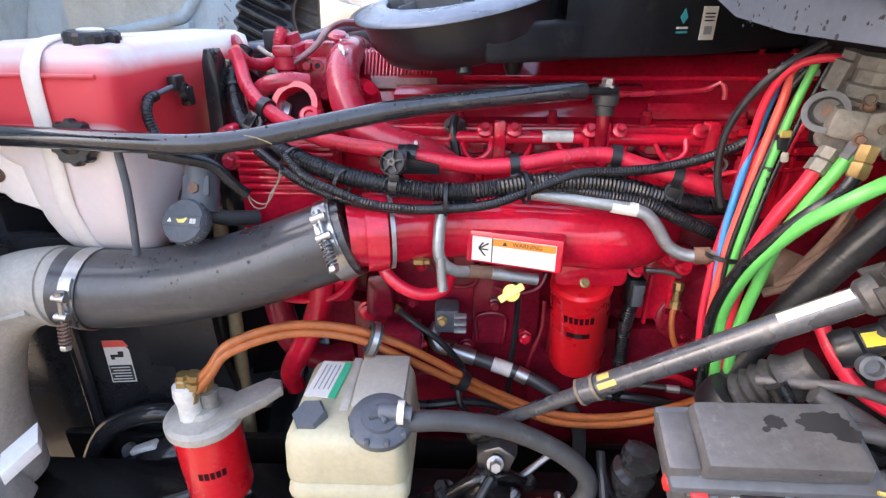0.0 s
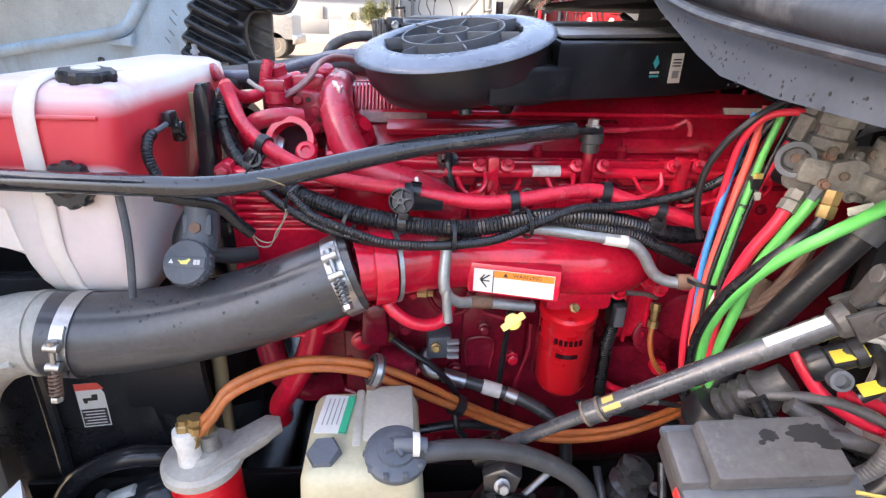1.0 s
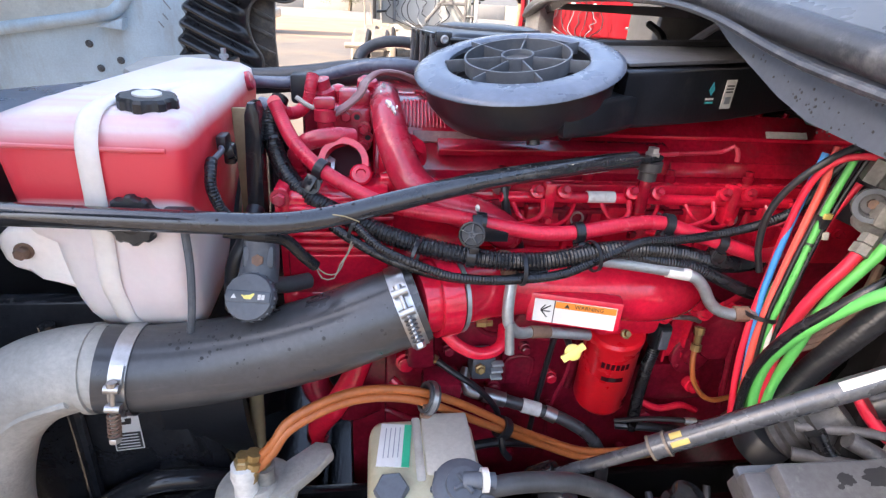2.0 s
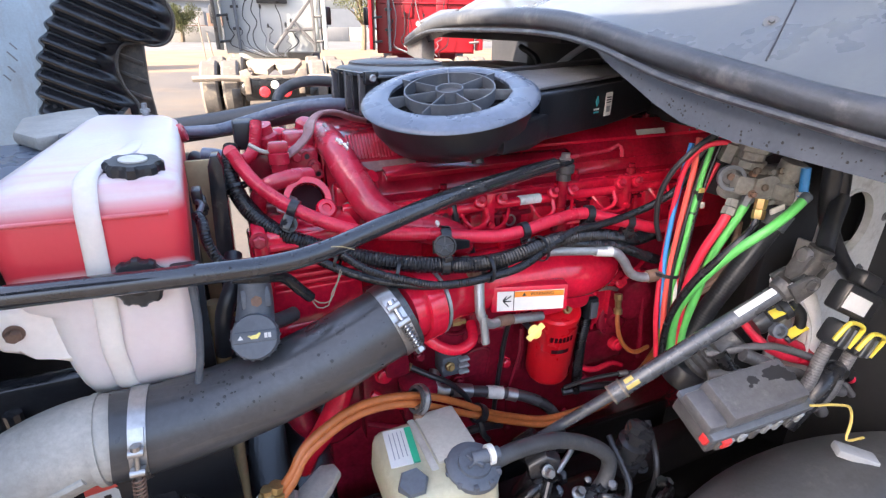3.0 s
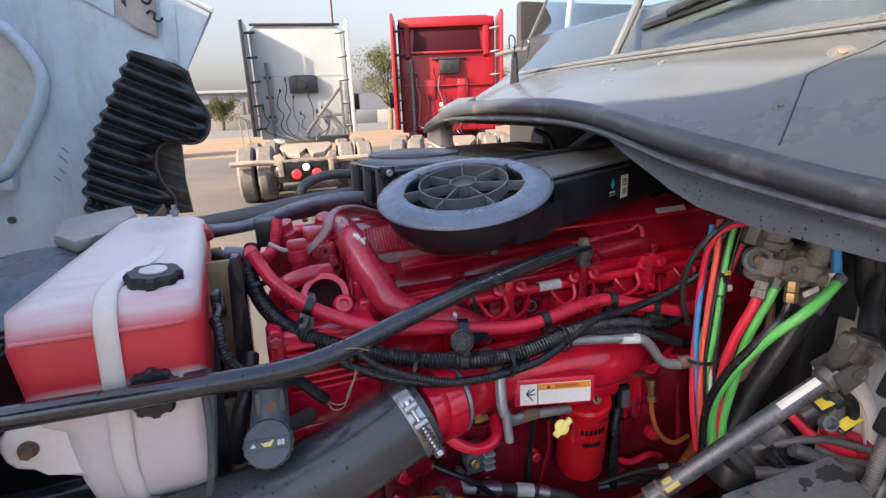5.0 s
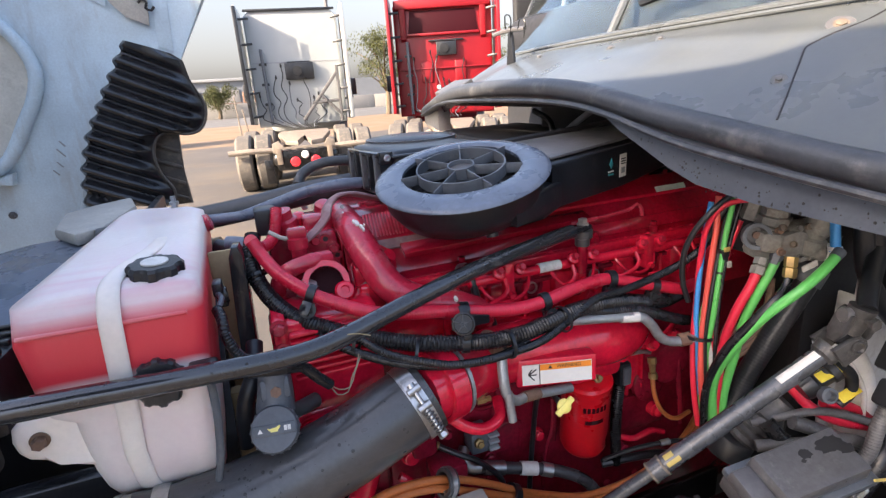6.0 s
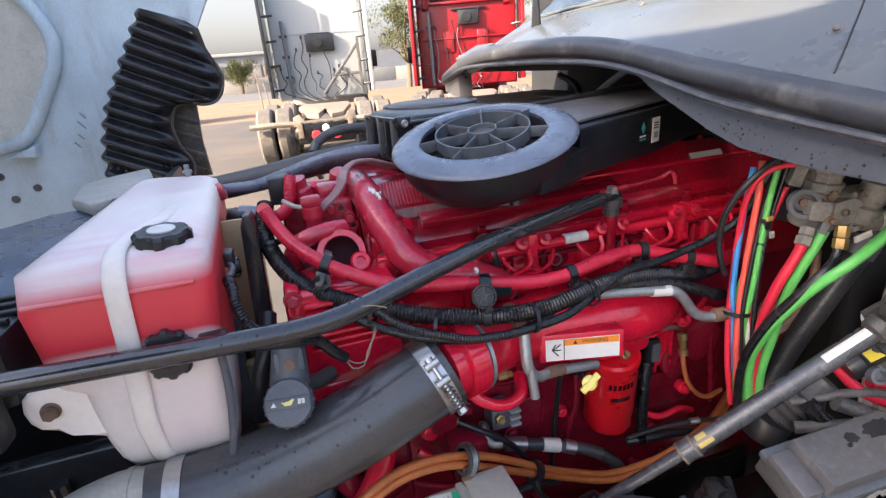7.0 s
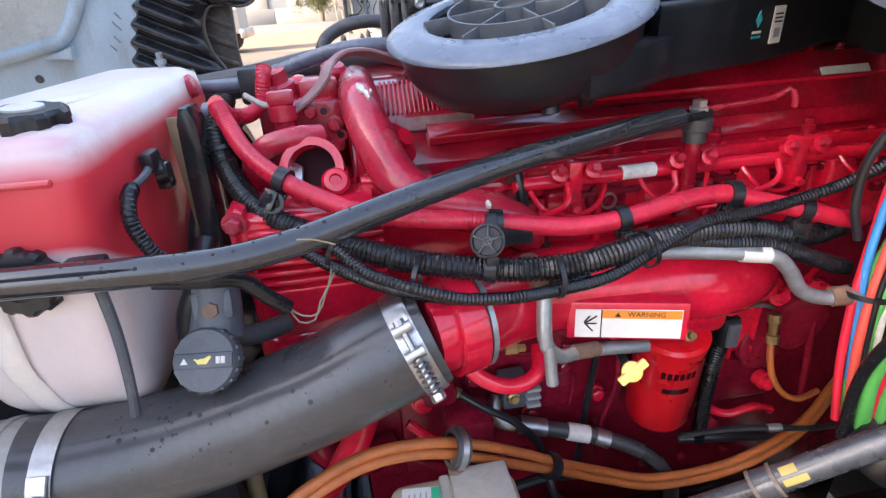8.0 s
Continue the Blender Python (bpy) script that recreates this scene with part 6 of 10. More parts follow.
gp = thing("coolant_pipe", (0.2, 0.78, 1.43), "grey zinc coolant pipe with a white tape band", "pipe")
part("pipe", tube([(0.070, 0.800, 1.458), (0.150, 0.790, 1.452), (0.235, 0.777, 1.442), (0.262, 0.772, 1.425), (0.285, 0.768, 1.393), (0.310, 0.760, 1.383), (0.345, 0.750, 1.388), (0.38, 0.76, 1.39)], 0.0088, segs=14), M["zinc"], gp)
part("tape_band", tube([(0.205, 0.782, 1.4455), (0.238, 0.777, 1.4415)], 0.0097, segs=14), M["white"], gp)
part("coupling", tube([(0.318, 0.758, 1.384), (0.336, 0.752, 1.387)], 0.0118, segs=12), M["rust"], gp)

dip = thing("oil_dipstick", (0.075, 0.78, 1.31), "yellow plastic dipstick handle on a black tube", "dipstick")
dn = Vector((-0.15, -0.85, 0.45)).normalized()
bm = lathe((0.075, 0.762, 1.318), dn, [(0.011, 0), (0.0125, 0.003), (0.0125, 0.006), (0.009, 0.009), (0.006, 0.010), (0, 0.010)], 22)
r_, u_, n_ = panel_axes(dn)
add_box(bm, Vector((0.075, 0.762, 1.318)) + dn * 0.008, (0.040, 0.011, 0.007), 0.002, ((r_ * 0.8 + u_ * 0.6).normalized(), (u_ * 0.8 - r_ * 0.6).normalized(), n_))
part("handle", bm, M["paleyellow"], dip)
part("tube", tube([(0.078, 0.775, 1.314), (0.090, 0.83, 1.30), (0.100, 0.885, 1.26), (0.104, 0.91, 1.18), (0.10, 0.92, 1.06), (0.10, 0.93, 0.95)], 0.0055, segs=10), M["black"], dip)

yb = thing("fuel_return_hose", (0.35, 0.83, 1.2), "amber fuel return hose with brass fittings", "hose")
part("hose", tube([(0.352, 0.852, 1.255), (0.348, 0.842, 1.225), (0.355, 0.834, 1.190), (0.376, 0.828, 1.160), (0.405, 0.828, 1.145), (0.45, 0.84, 1.14)], 0.0046, segs=10), M["orange"], yb)
part("fitting", lathe((0.351, 0.848, 1.245), (0.08, 0.25, 0.9), [(0.009, 0), (0.009, 0.012), (0.006, 0.013), (0.007, 0.030), (0.009, 0.032), (0.009, 0.044), (0, 0.044)], 8), M["brass"], yb)
part("cross_tube", tube([(0.36, 0.872, 1.292), (0.335, 0.868, 1.302), (0.30, 0.868, 1.305)], 0.0045, segs=8), M["steel"], yb)

speed = thing("sensor_connector", (0.0, 0.89, 1.17), "grey finned connector housing on the engine flank", "connector")
part("body", box((-0.022, 0.918, 1.178), (0.044, 0.045, 0.048), 0.006), M["capgrey"], speed)
for k in range(3):
    part("fin", box((0.002, 0.892, 1.194 - k * 0.015), (0.022, 0.014, 0.006), 0.002), M["grey"], speed)
part("nut", lathe((-0.030, 0.893, 1.184), (0, -1, 0.3), [(0.010, 0), (0.010, 0.008), (0.006, 0.010), (0.006, 0.015), (0, 0.015)], 6), M["brass"], speed)

pl = thing("pressure_hose", (0.1, 0.88, 1.08), "black hydraulic hose with crimped steel ends", "hose")
part("hose", tube([(-0.02, 0.915, 1.105), (0.04, 0.905, 1.090), (0.10, 0.890, 1.078), (0.15, 0.873, 1.064), (0.195, 0.855, 1.038), (0.222, 0.84, 0.99), (0.228, 0.83, 0.92)], 0.0125, segs=14), M["hose"], pl)
part("crimp", tube([(-0.012, 0.914, 1.103), (0.030, 0.907, 1.0925)], 0.0150, segs=14), M["steel"], pl)
part("crimp", tube([(0.064, 0.899, 1.0855), (0.098, 0.8905, 1.0785)], 0.0145, segs=14), M["offwhite"], pl)
part("crimp", tube([(0.108, 0.8875, 1.0762), (0.128, 0.880, 1.070)], 0.0145, segs=14), M["steel"], pl)
part("elbow", tube([(-0.012, 0.914, 1.103), (-0.040, 0.92, 1.108), (-0.050, 0.93, 1.125), (-0.040, 0.945, 1.140)], 0.012, segs=12), M["steel"], pl)
sl = thing("sensor_lead", (-0.05, 0.9, 1.13), "thin black sensor lead with a brass tip", "cable")
part("cable", tube([(-0.110, 0.905, 1.196), (-0.075, 0.880, 1.182), (-0.04, 0.872, 1.160), (-0.01, 0.868, 1.128), (0.008, 0.870, 1.095), (0.008, 0.875, 1.06)], 0.0058, segs=10), M["black"], sl)
part("tip", lathe((-0.108, 0.904, 1.195), (-0.8, 0.5, 0.35), [(0.008, 0), (0.008, 0.012), (0, 0.012)], 8), M["brass"], sl)

cj = thing("connector_loom", (0.29, 0.88, 1.2), "black plug and loom hanging beside the red filter", "connector")
part("plug", box((0.292, 0.876, 1.262), (0.028, 0.030, 0.052), 0.005), M["black"], cj)
part("plug_rib", box((0.292, 0.858, 1.262), (0.018, 0.006, 0.040), 0.002), M["capgrey"], cj)
part("loom", tube([(0.292, 0.878, 1.24), (0.288, 0.88, 1.18), (0.292, 0.885, 1.11), (0.30, 0.89, 1.02)], 0.012, segs=12, ribs=0.001, pitch=0.005), M["loom"], cj)
part("lead", tube([(0.292, 0.878, 1.285), (0.300, 0.882, 1.31), (0.315, 0.89, 1.335)], 0.006, segs=10), M["black"], cj)
tl = thing("thin_lead", (0.35, 0.82, 1.1), "thin black lead with a steel ferrule low on the engine", "cable")
part("cable", tube([(0.24, 0.86, 1.072), (0.30, 0.835, 1.098), (0.36, 0.815, 1.108), (0.42, 0.81, 1.098), (0.48, 0.82, 1.08)], 0.0045, segs=8), M["black"], tl)
part("ferrule", tube([(0.352, 0.817, 1.107), (0.372, 0.813, 1.108)], 0.0065, segs=10), M["steel"], tl)
part("rust_sleeve", tube([(0.012, 0.783, 1.341), (0.045, 0.792, 1.334)], 0.0096, segs=14), M["rust"], zp)

# pipes, plugs and brackets low on the flank
for k, (pts, r, mm) in enumerate((([(-0.19, 0.90, 1.16), (-0.15, 0.885, 1.13), (-0.10, 0.885, 1.12), (-0.06, 0.90, 1.13)], 0.008, "red"),
                                  ([(-0.20, 0.91, 1.08), (-0.13, 0.89, 1.065), (-0.05, 0.89, 1.07), (0.0, 0.90, 1.06)], 0.006, "dark_red"),
                                  ([(0.06, 0.93, 1.235), (0.10, 0.922, 1.225), (0.14, 0.925, 1.235), (0.155, 0.935, 1.26)], 0.005, "dark_red"),
                                  ([(0.30, 0.90, 1.09), (0.34, 0.885, 1.075), (0.39, 0.885, 1.08), (0.43, 0.89, 1.06)], 0.007, "red"),
                                  ([(0.27, 0.90, 1.02), (0.33, 0.88, 1.03), (0.40, 0.875, 1.02), (0.47, 0.88, 0.99)], 0.009, "black"),
                                  ([(-0.16, 0.89, 1.02), (-0.08, 0.875, 1.005), (0.02, 0.88, 1.01), (0.10, 0.89, 0.99)], 0.009, "black"))):
    part("flank_line", tube(pts, r, segs=10), M[mm], engine)
for k, (x, y, z, r) in enumerate(((-0.165, 0.905, 1.195, 0.014), (-0.085, 0.925, 1.205, 0.010), (0.065, 0.935, 1.195, 0.009), (0.125, 0.935, 1.125, 0.011), (0.015, 0.945, 1.095, 0.012), (0.325, 0.905, 1.045, 0.012), (0.415, 0.905, 1.115, 0.012), (0.445, 0.905, 1.245, 0.014))):
    part("plug", lathe((x, y, z), (0, -1, 0.1), [(r * 1.3, -0.01), (r * 1.3, 0.004), (r, 0.005), (r, 0.014), (r * 0.7, 0.016), (0, 0.016)], 6 if k % 2 else 18), R if k % 3 == 0 else RK, engine)
part("stiff_web", prism([(0.245, 0.90, 1.32), (0.30, 0.885, 1.34), (0.36, 0.885, 1.335), (0.36, 0.90, 1.315)], (0, 0.03, 0), 0.004), R, engine)


# ---- charge-air hose ----
cac = thing("charge_air_hose", (-0.35, 0.76, 1.2), "thick grey-black rubber charge-air hose, rain-spotted, with steel clamps", "hose")
hose_line = [(-0.575, 0.757, 1.318), (-0.53, 0.762, 1.312), (-0.45, 0.772, 1.312), (-0.37, 0.778, 1.324), (-0.29, 0.782, 1.345), (-0.22, 0.788, 1.370), (-0.155, 0.795, 1.392)]
part("hose", tube(hose_line, 0.0585, segs=40, step=0.006), M["hose"], cac)
spring_clamp(cac, (-0.540, 0.761, 1.3125), (-1, 0, 0.1), 0.0605, 0.020, M["steel"], (0, -1, 0.12), "rust")
spring_clamp(cac, (-0.176, 0.7925, 1.385), (0.93, 0.12, 0.35), 0.0605, 0.024, M["steel"], (0.1, -0.75, 0.65))
rnd = random.Random(2)
line = glide(hose_line)
drops = bmesh.new()
for k in range(170):
    c = line[int(len(line) * (0.10 + 0.86 * rnd.random() ** 0.8))]
    a = rnd.gauss(0.0, 0.42)
    d = Vector((rnd.uniform(-0.1, 0.1), -math.sin(a + 0.5), math.cos(a + 0.5))).normalized()
    add_lathe(drops, c + d * 0.0583, d, [(rnd.choice((0.0008, 0.0012, 0.0018, 0.0030)) * rnd.uniform(0.8, 1.2), 0), (0.0008, 0.0006), (0, 0.0007)], 7)
tagged(part("water_spots", drops, M["ink"], cac), kind="stuff")
elbow = thing("charge_air_elbow", (-0.68, 0.75, 1.1), "rough pale cast-aluminium elbow feeding the hose", "pipe")
part("elbow", tube([(-0.565, 0.759, 1.317), (-0.61, 0.758, 1.318), (-0.67, 0.752, 1.298), (-0.725, 0.745, 1.245), (-0.76, 0.74, 1.17), (-0.785, 0.738, 1.08), (-0.80, 0.738, 0.95)], 0.056, segs=32, step=0.008, taper=0.068), M["castalu"], elbow)

part("end_bead", ring((-0.585, 0.7585, 1.3175), (1, 0, 0.02), 0.0565, 0.007, 0.008, segs=40), M["castalu"], elbow)
part("casting_rib", tube([(-0.60, 0.704, 1.305), (-0.66, 0.699, 1.285), (-0.71, 0.694, 1.235), (-0.745, 0.690, 1.165), (-0.77, 0.688, 1.08)], 0.006, segs=8), M["castalu"], elbow)

# ---- coolant tank ----
tank = thing("coolant_tank", (-0.53, 1.0, 1.36), "milky white coolant tank half full of red coolant", "coolant tank")


def tank_body():
    bm = bmesh.new()
    # outline of the plan at levels: front left, front right, back right, back left
    levels = [(1.345, ((-0.592, 0.822), (-0.468, 0.815), (-0.485, 1.20), (-0.565, 1.20))),
              (1.351, ((-0.600, 0.808), (-0.457, 0.801), (-0.475, 1.22), (-0.572, 1.22))),
              (1.380, ((-0.604, 0.790), (-0.454, 0.783), (-0.471, 1.22), (-0.573, 1.22))),
              (1.410, ((-0.606, 0.779), (-0.452, 0.772), (-0.468, 1.23), (-0.574, 1.23))),
              (1.440, ((-0.608, 0.774), (-0.450, 0.767), (-0.465, 1.24), (-0.576, 1.24))),
              (1.492, ((-0.610, 0.772), (-0.447, 0.765), (-0.462, 1.26), (-0.578, 1.26))),
              (1.503, ((-0.630, 0.772), (-0.446, 0.765), (-0.462, 1.26), (-0.598, 1.28))),
              (1.512, ((-0.636, 0.771), (-0.445, 0.764), (-0.462, 1.27), (-0.604, 1.30))),
              (1.600, ((-0.642, 0.768), (-0.436, 0.762), (-0.458, 1.30), (-0.624, 1.355))),
              (1.640, ((-0.640, 0.785), (-0.440, 0.778), (-0.462, 1.29), (-0.622, 1.350))),
              (1.650, ((-0.615, 0.815), (-0.462, 0.808), (-0.475, 1.27), (-0.602, 1.325)))]
    rings = []
    for z, q in levels:
        ringv = []
        c = sum((Vector((*p, 0)) for p in q), Vector()) / 4
        for k in range(4):
            p0, p1, p2 = Vector((*q[k - 1], 0)), Vector((*q[k], 0)), Vector((*q[(k + 1) % 4], 0))
            e = 0.030
            a = p1 + (p0 - p1).normalized() * e
            b = p1 + (p2 - p1).normalized() * e
            for s in range(5):
                t = s / 4
                v = a * (1 - t) ** 2 + p1 * 2 * t * (1 - t) + b * t * t
                ringv.append(bm.verts.new((v.x, v.y, z)))
        rings.append(ringv)
    for a, b in zip(rings, rings[1:]):
        for k in range(len(a)):
            bm.faces.new((a[k], a[(k + 1) % len(a)], b[(k + 1) % len(a)], b[k]))
    bm.faces.new(rings[0][::-1])
    bm.faces.new(rings[-1])
    return part("body", bm, M["tank"], tank, sharp=1.2)


body = tank_body()
# moulded band that runs over the front and the top
part("moulded_band", tube([(-0.505, 1.020, 1.646), (-0.509, 0.950, 1.650), (-0.518, 0.895, 1.653), (-0.528, 0.850, 1.654), (-0.535, 0.808, 1.651), (-0.535, 0.782, 1.642), (-0.535, 0.766, 1.622), (-0.536, 0.762, 1.595), (-0.539, 0.763, 1.550), (-0.543, 0.765, 1.500), (-0.548, 0.768, 1.440), (-0.548, 0.776, 1.410), (-0.549, 0.787, 1.380), (-0.548, 0.806, 1.352)], 0.0125, segs=16, step=0.008, flat=0.38), M["strap"], body, "opaque pale moulded band")
part("shelf_line", tube([(-0.628, 0.7690, 1.6135), (-0.54, 0.7665, 1.6125), (-0.455, 0.7645, 1.6115)], 0.0030, segs=8), M["tank"], body)
part("mount_ear", prism([(-0.590, 0.780, 1.508), (-0.640, 0.780, 1.510), (-0.658, 0.780, 1.507), (-0.668, 0.780, 1.498), (-0.671, 0.780, 1.482), (-0.668, 0.780, 1.466), (-0.660, 0.780, 1.455), (-0.645, 0.780, 1.449), (-0.628, 0.780, 1.447), (-0.615, 0.780, 1.436), (-0.590, 0.780, 1.420)], (0, 0.022, 0), 0.007, 3), M["strap"], body)
bolt(tank, (-0.642, 0.780, 1.480), (0.1, -1, 0), 0.008, 0.014, M["rust"])


def knob(parent, name, base, axis, r, h, lobes, mat, top_mat=None):
    bm = bmesh.new()
    u, v, w = basis(axis)
    n = lobes * 6
    rows = []
    for hh, s in ((0, 0.94), (h * 0.1, 1.0), (h * 0.8, 1.0), (h, 0.9)):
        rows.append([bm.verts.new(Vector(base) + w * hh + (u * math.cos(a) + v * math.sin(a)) * (r * s * (1 + 0.05 * (1 if math.cos(a * lobes) > 0 else -1)))) for a in (2 * math.pi * k / n for k in range(n))])
    for a, b in zip(rows, rows[1:]):
        for k in range(n):
            bm.faces.new((a[k], a[(k + 1) % n], b[(k + 1) % n], b[k]))
    bm.faces.new(rows[0][::-1])
    bm.faces.new(rows[-1])
    ob = part(name, bm, mat, parent)
    if top_mat:
        part("cap_disc", lathe(Vector(base) + w * h, axis, [(r * 0.5, -0.001), (r * 0.5, 0.002), (r * 0.42, 0.003), (0, 0.003)], 24), top_mat, ob, "worn pale emblem disc")
    return ob


part("filler_neck", lathe((-0.489, 0.829, 1.636), (0.05, -0.06, 1), [(0.032, 0), (0.032, 0.012), (0, 0.012)], 24), M["strap"], tank)
cap = knob(tank, "filler_cap", (-0.489, 0.829, 1.643), (0.05, -0.06, 1), 0.032, 0.019, 8, M["black"], M["offwhite"])
knob(tank, "front_cap", (-0.500, 0.766, 1.530), (0.0, -1, 0.15), 0.029, 0.018, 10, M["black"], M["gloss"])
part("sensor_plug", box((-0.450, 0.758, 1.535), (0.034, 0.020, 0.022), 0.004), M["black"], tank)
part("side_hose", tube([(-0.430, 0.840, 1.578), (-0.424, 0.812, 1.575), (-0.422, 0.800, 1.555), (-0.412, 0.800, 1.525), (-0.395, 0.805, 1.505)], 0.0075, segs=14, ribs=0.001, pitch=0.004), M["loom"], tank)
part("side_plug", box((-0.430, 0.905, 1.588), (0.014, 0.030, 0.022), 0.004), M["black"], tank)
part("side_plug", box((-0.428, 0.925, 1.566), (0.016, 0.020, 0.030), 0.004), M["gloss"], tank)
part("plug_lead", tube([(-0.430, 0.890, 1.583), (-0.424, 0.868, 1.584), (-0.428, 0.845, 1.580)], 0.004, segs=8), M["capgrey"], tank)
part("side_clip", ring((-0.426, 0.915, 1.574), (1, 0.2, 0.2), 0.013, 0.004, 0.010, segs=18), M["gloss"], tank)
part("back_vent", lathe((-0.515, 1.285, 1.645), (0, 0, 1), [(0.006, 0), (0.006, 0.010), (0.009, 0.011), (0.009, 0.017), (0.005, 0.018), (0.005, 0.028), (0, 0.028)], 12), M["zinc"], tank)
part("corner_neck", lathe((-0.458, 1.20, 1.625), (0.9, -0.1, 0.3), [(0.017, -0.02), (0.017, 0.010), (0.013, 0.012), (0, 0.012)], 18), M["dusty_red"], tank)

tie = thing("tank_bracket", (-0.41, 0.9, 1.4), "black steel tank bracket with a tan panel behind", "bracket")
part("plate", prism([(-0.424, 0.955, 1.36), (-0.398, 0.955, 1.36), (-0.392, 0.955, 1.55), (-0.390, 0.955, 1.615), (-0.396, 0.955, 1.632), (-0.406, 0.955, 1.632), (-0.412, 0.955, 1.615), (-0.418, 0.955, 1.50)], (0.004, 0.035, 0), 0.004), M["gloss"], tie)
part("plate_foot", box((-0.385, 0.97, 1.36), (0.03, 0.05, 0.10), 0.006), M["gloss"], tie)
part("tan_panel", box((-0.424, 1.035, 1.46), (0.048, 0.008, 0.30), 0.003), M["tan"], tie)
part("rod", tube([(-0.446, 0.757, 1.530), (-0.447, 0.757, 1.47), (-0.454, 0.758, 1.41), (-0.465, 0.764, 1.36)], 0.0050, segs=10), M["capgrey"], tie)
part("pipe", tube([(-0.395, 0.90, 1.49), (-0.402, 0.86, 1.46), (-0.42, 0.845, 1.42), (-0.43, 0.85, 1.35)], 0.013, segs=12), M["black"], tie)

# ---- oil filler ----
filler = thing("oil_filler", (-0.38, 0.8, 1.4), "grey oil filler neck with an embossed black-grey cap", "oil filler")
part("neck", tube([(-0.372, 0.820, 1.490), (-0.374, 0.814, 1.458), (-0.379, 0.802, 1.425)], 0.021, segs=20, taper=0.027), M["capgrey"], filler)
part("elbow", tube([(-0.375, 0.81, 1.415), (-0.35, 0.83, 1.40), (-0.32, 0.86, 1.39)], 0.012, segs=16), M["rubber"], filler)
cn = Vector((-0.12, -0.80, 0.56)).normalized()
cc = Vector((-0.382, 0.772, 1.415))
ocap = part("cap", lathe(cc - cn * 0.012, cn, [(0.024, 0), (0.030, 0.004), (0.032, 0.008), (0.032, 0.022), (0.030, 0.026), (0, 0.027)], 36), M["capgrey"], filler)
r_, u_, n_ = panel_axes(cn)
part("cap_band", box(cc + n_ * 0.0150, (0.058, 0.015, 0.003), 0.0012, (r_, u_, n_)), M["capgrey"], ocap)
part("can_symbol", prism([cc + n_ * 0.0163 + (r_ * x + u_ * y) * 0.68 for x, y in ((-0.013, 0.002), (-0.010, 0.003), (-0.007, 0.001), (-0.003, 0.003), (0.003, 0.003), (0.010, 0.007), (0.013, 0.005), (0.006, -0.005), (-0.006, -0.005), (-0.009, -0.001))], n_ * 0.0008), M["paleyellow"], ocap)
for sx in (-1, 1):
    part("book_symbol", box(cc + n_ * 0.0166 + r_ * (0.0175 + sx * 0.0024), (0.0040, 0.0068, 0.0008), 0, (r_, u_, n_)), M["offwhite"], ocap)
part("warning_symbol", prism([cc + n_ * 0.0163 + r_ * x + u_ * y for x, y in ((-0.0215, -0.003), (-0.0145, -0.003), (-0.018, 0.003))], n_ * 0.0008), M["offwhite"], ocap)
for k in range(18):
    a = 2 * math.pi * k / 18
    d = r_ * math.cos(a) + u_ * math.sin(a)
    part("grip", box(cc + n_ * 0.003 + d * 0.032, (0.003, 0.004, 0.013), 0.0008, (d, n_.cross(d), n_)), M["capgrey"], ocap)
part("neck_flange", box((-0.374, 0.797, 1.462), (0.040, 0.006, 0.030), 0.004, (Vector((1, 0, 0)), Vector((0, 0.92, -0.38)), Vector((0, 0.38, 0.92)))), M["capgrey"], filler)
part("neck_bolt", lathe((-0.374, 0.792, 1.460), (0, -0.9, 0.4), [(0.008, 0), (0.008, 0.006), (0, 0.006)], 6), M["rust"], filler)

# ---- bonnet prop ----
prop = thing("bonnet_prop", (-0.2, 0.78, 1.5), "long black bonnet prop rod, scuffed and rain-spotted", "prop rod")
part("rod", tube([(-0.66, 0.735, 1.548), (-0.58, 0.735, 1.545), (-0.49, 0.735, 1.541), (-0.41, 0.737, 1.537), (-0.36, 0.741, 1.534), (-0.315, 0.748, 1.534), (-0.265, 0.762, 1.538), (-0.20, 0.782, 1.548), (-0.14, 0.798, 1.558), (-0.08, 0.814, 1.567), (-0.01, 0.835, 1.573), (0.06, 0.855, 1.577), (0.13, 0.876, 1.580), (0.175, 0.889, 1.581)], 0.0134, segs=24, step=0.008), M["rod"], prop)
rnd = random.Random(31)
rod_line = glide([(-0.58, 0.735, 1.545), (-0.41, 0.737, 1.537), (-0.315, 0.748, 1.534), (-0.20, 0.782, 1.548), (-0.08, 0.814, 1.567), (0.06, 0.855, 1.577), (0.16, 0.884, 1.581)])
wet = bmesh.new()
for k in range(90):
    c = rod_line[rnd.randrange(len(rod_line))]
    a = rnd.gauss(0.5, 0.5)
    d = Vector((0, -math.sin(a), math.cos(a)))
    r0 = rnd.choice((0.0008, 0.0012, 0.0018))
    add_lathe(wet, c + d * 0.0133, d, [(r0, 0), (r0 * 0.7, 0.0005), (0, 0.0006)], 7)
tagged(part("water_spots", wet, M["ink"], prop), kind="stuff")
part("flat_end", prism([(0.16, 0.876, 1.576), (0.20, 0.888, 1.576), (0.228, 0.900, 1.576), (0.225, 0.916, 1.576), (0.195, 0.912, 1.576), (0.16, 0.900, 1.576)], (0, 0, 0.010), 0.003), M["gloss"], prop)
part("end_bolt", lathe((0.211, 0.905, 1.584), (0, 0, 1), [(0.012, 0), (0.012, 0.004), (0.009, 0.005), (0.009, 0.013), (0, 0.013)], 6), M["steel"], prop)
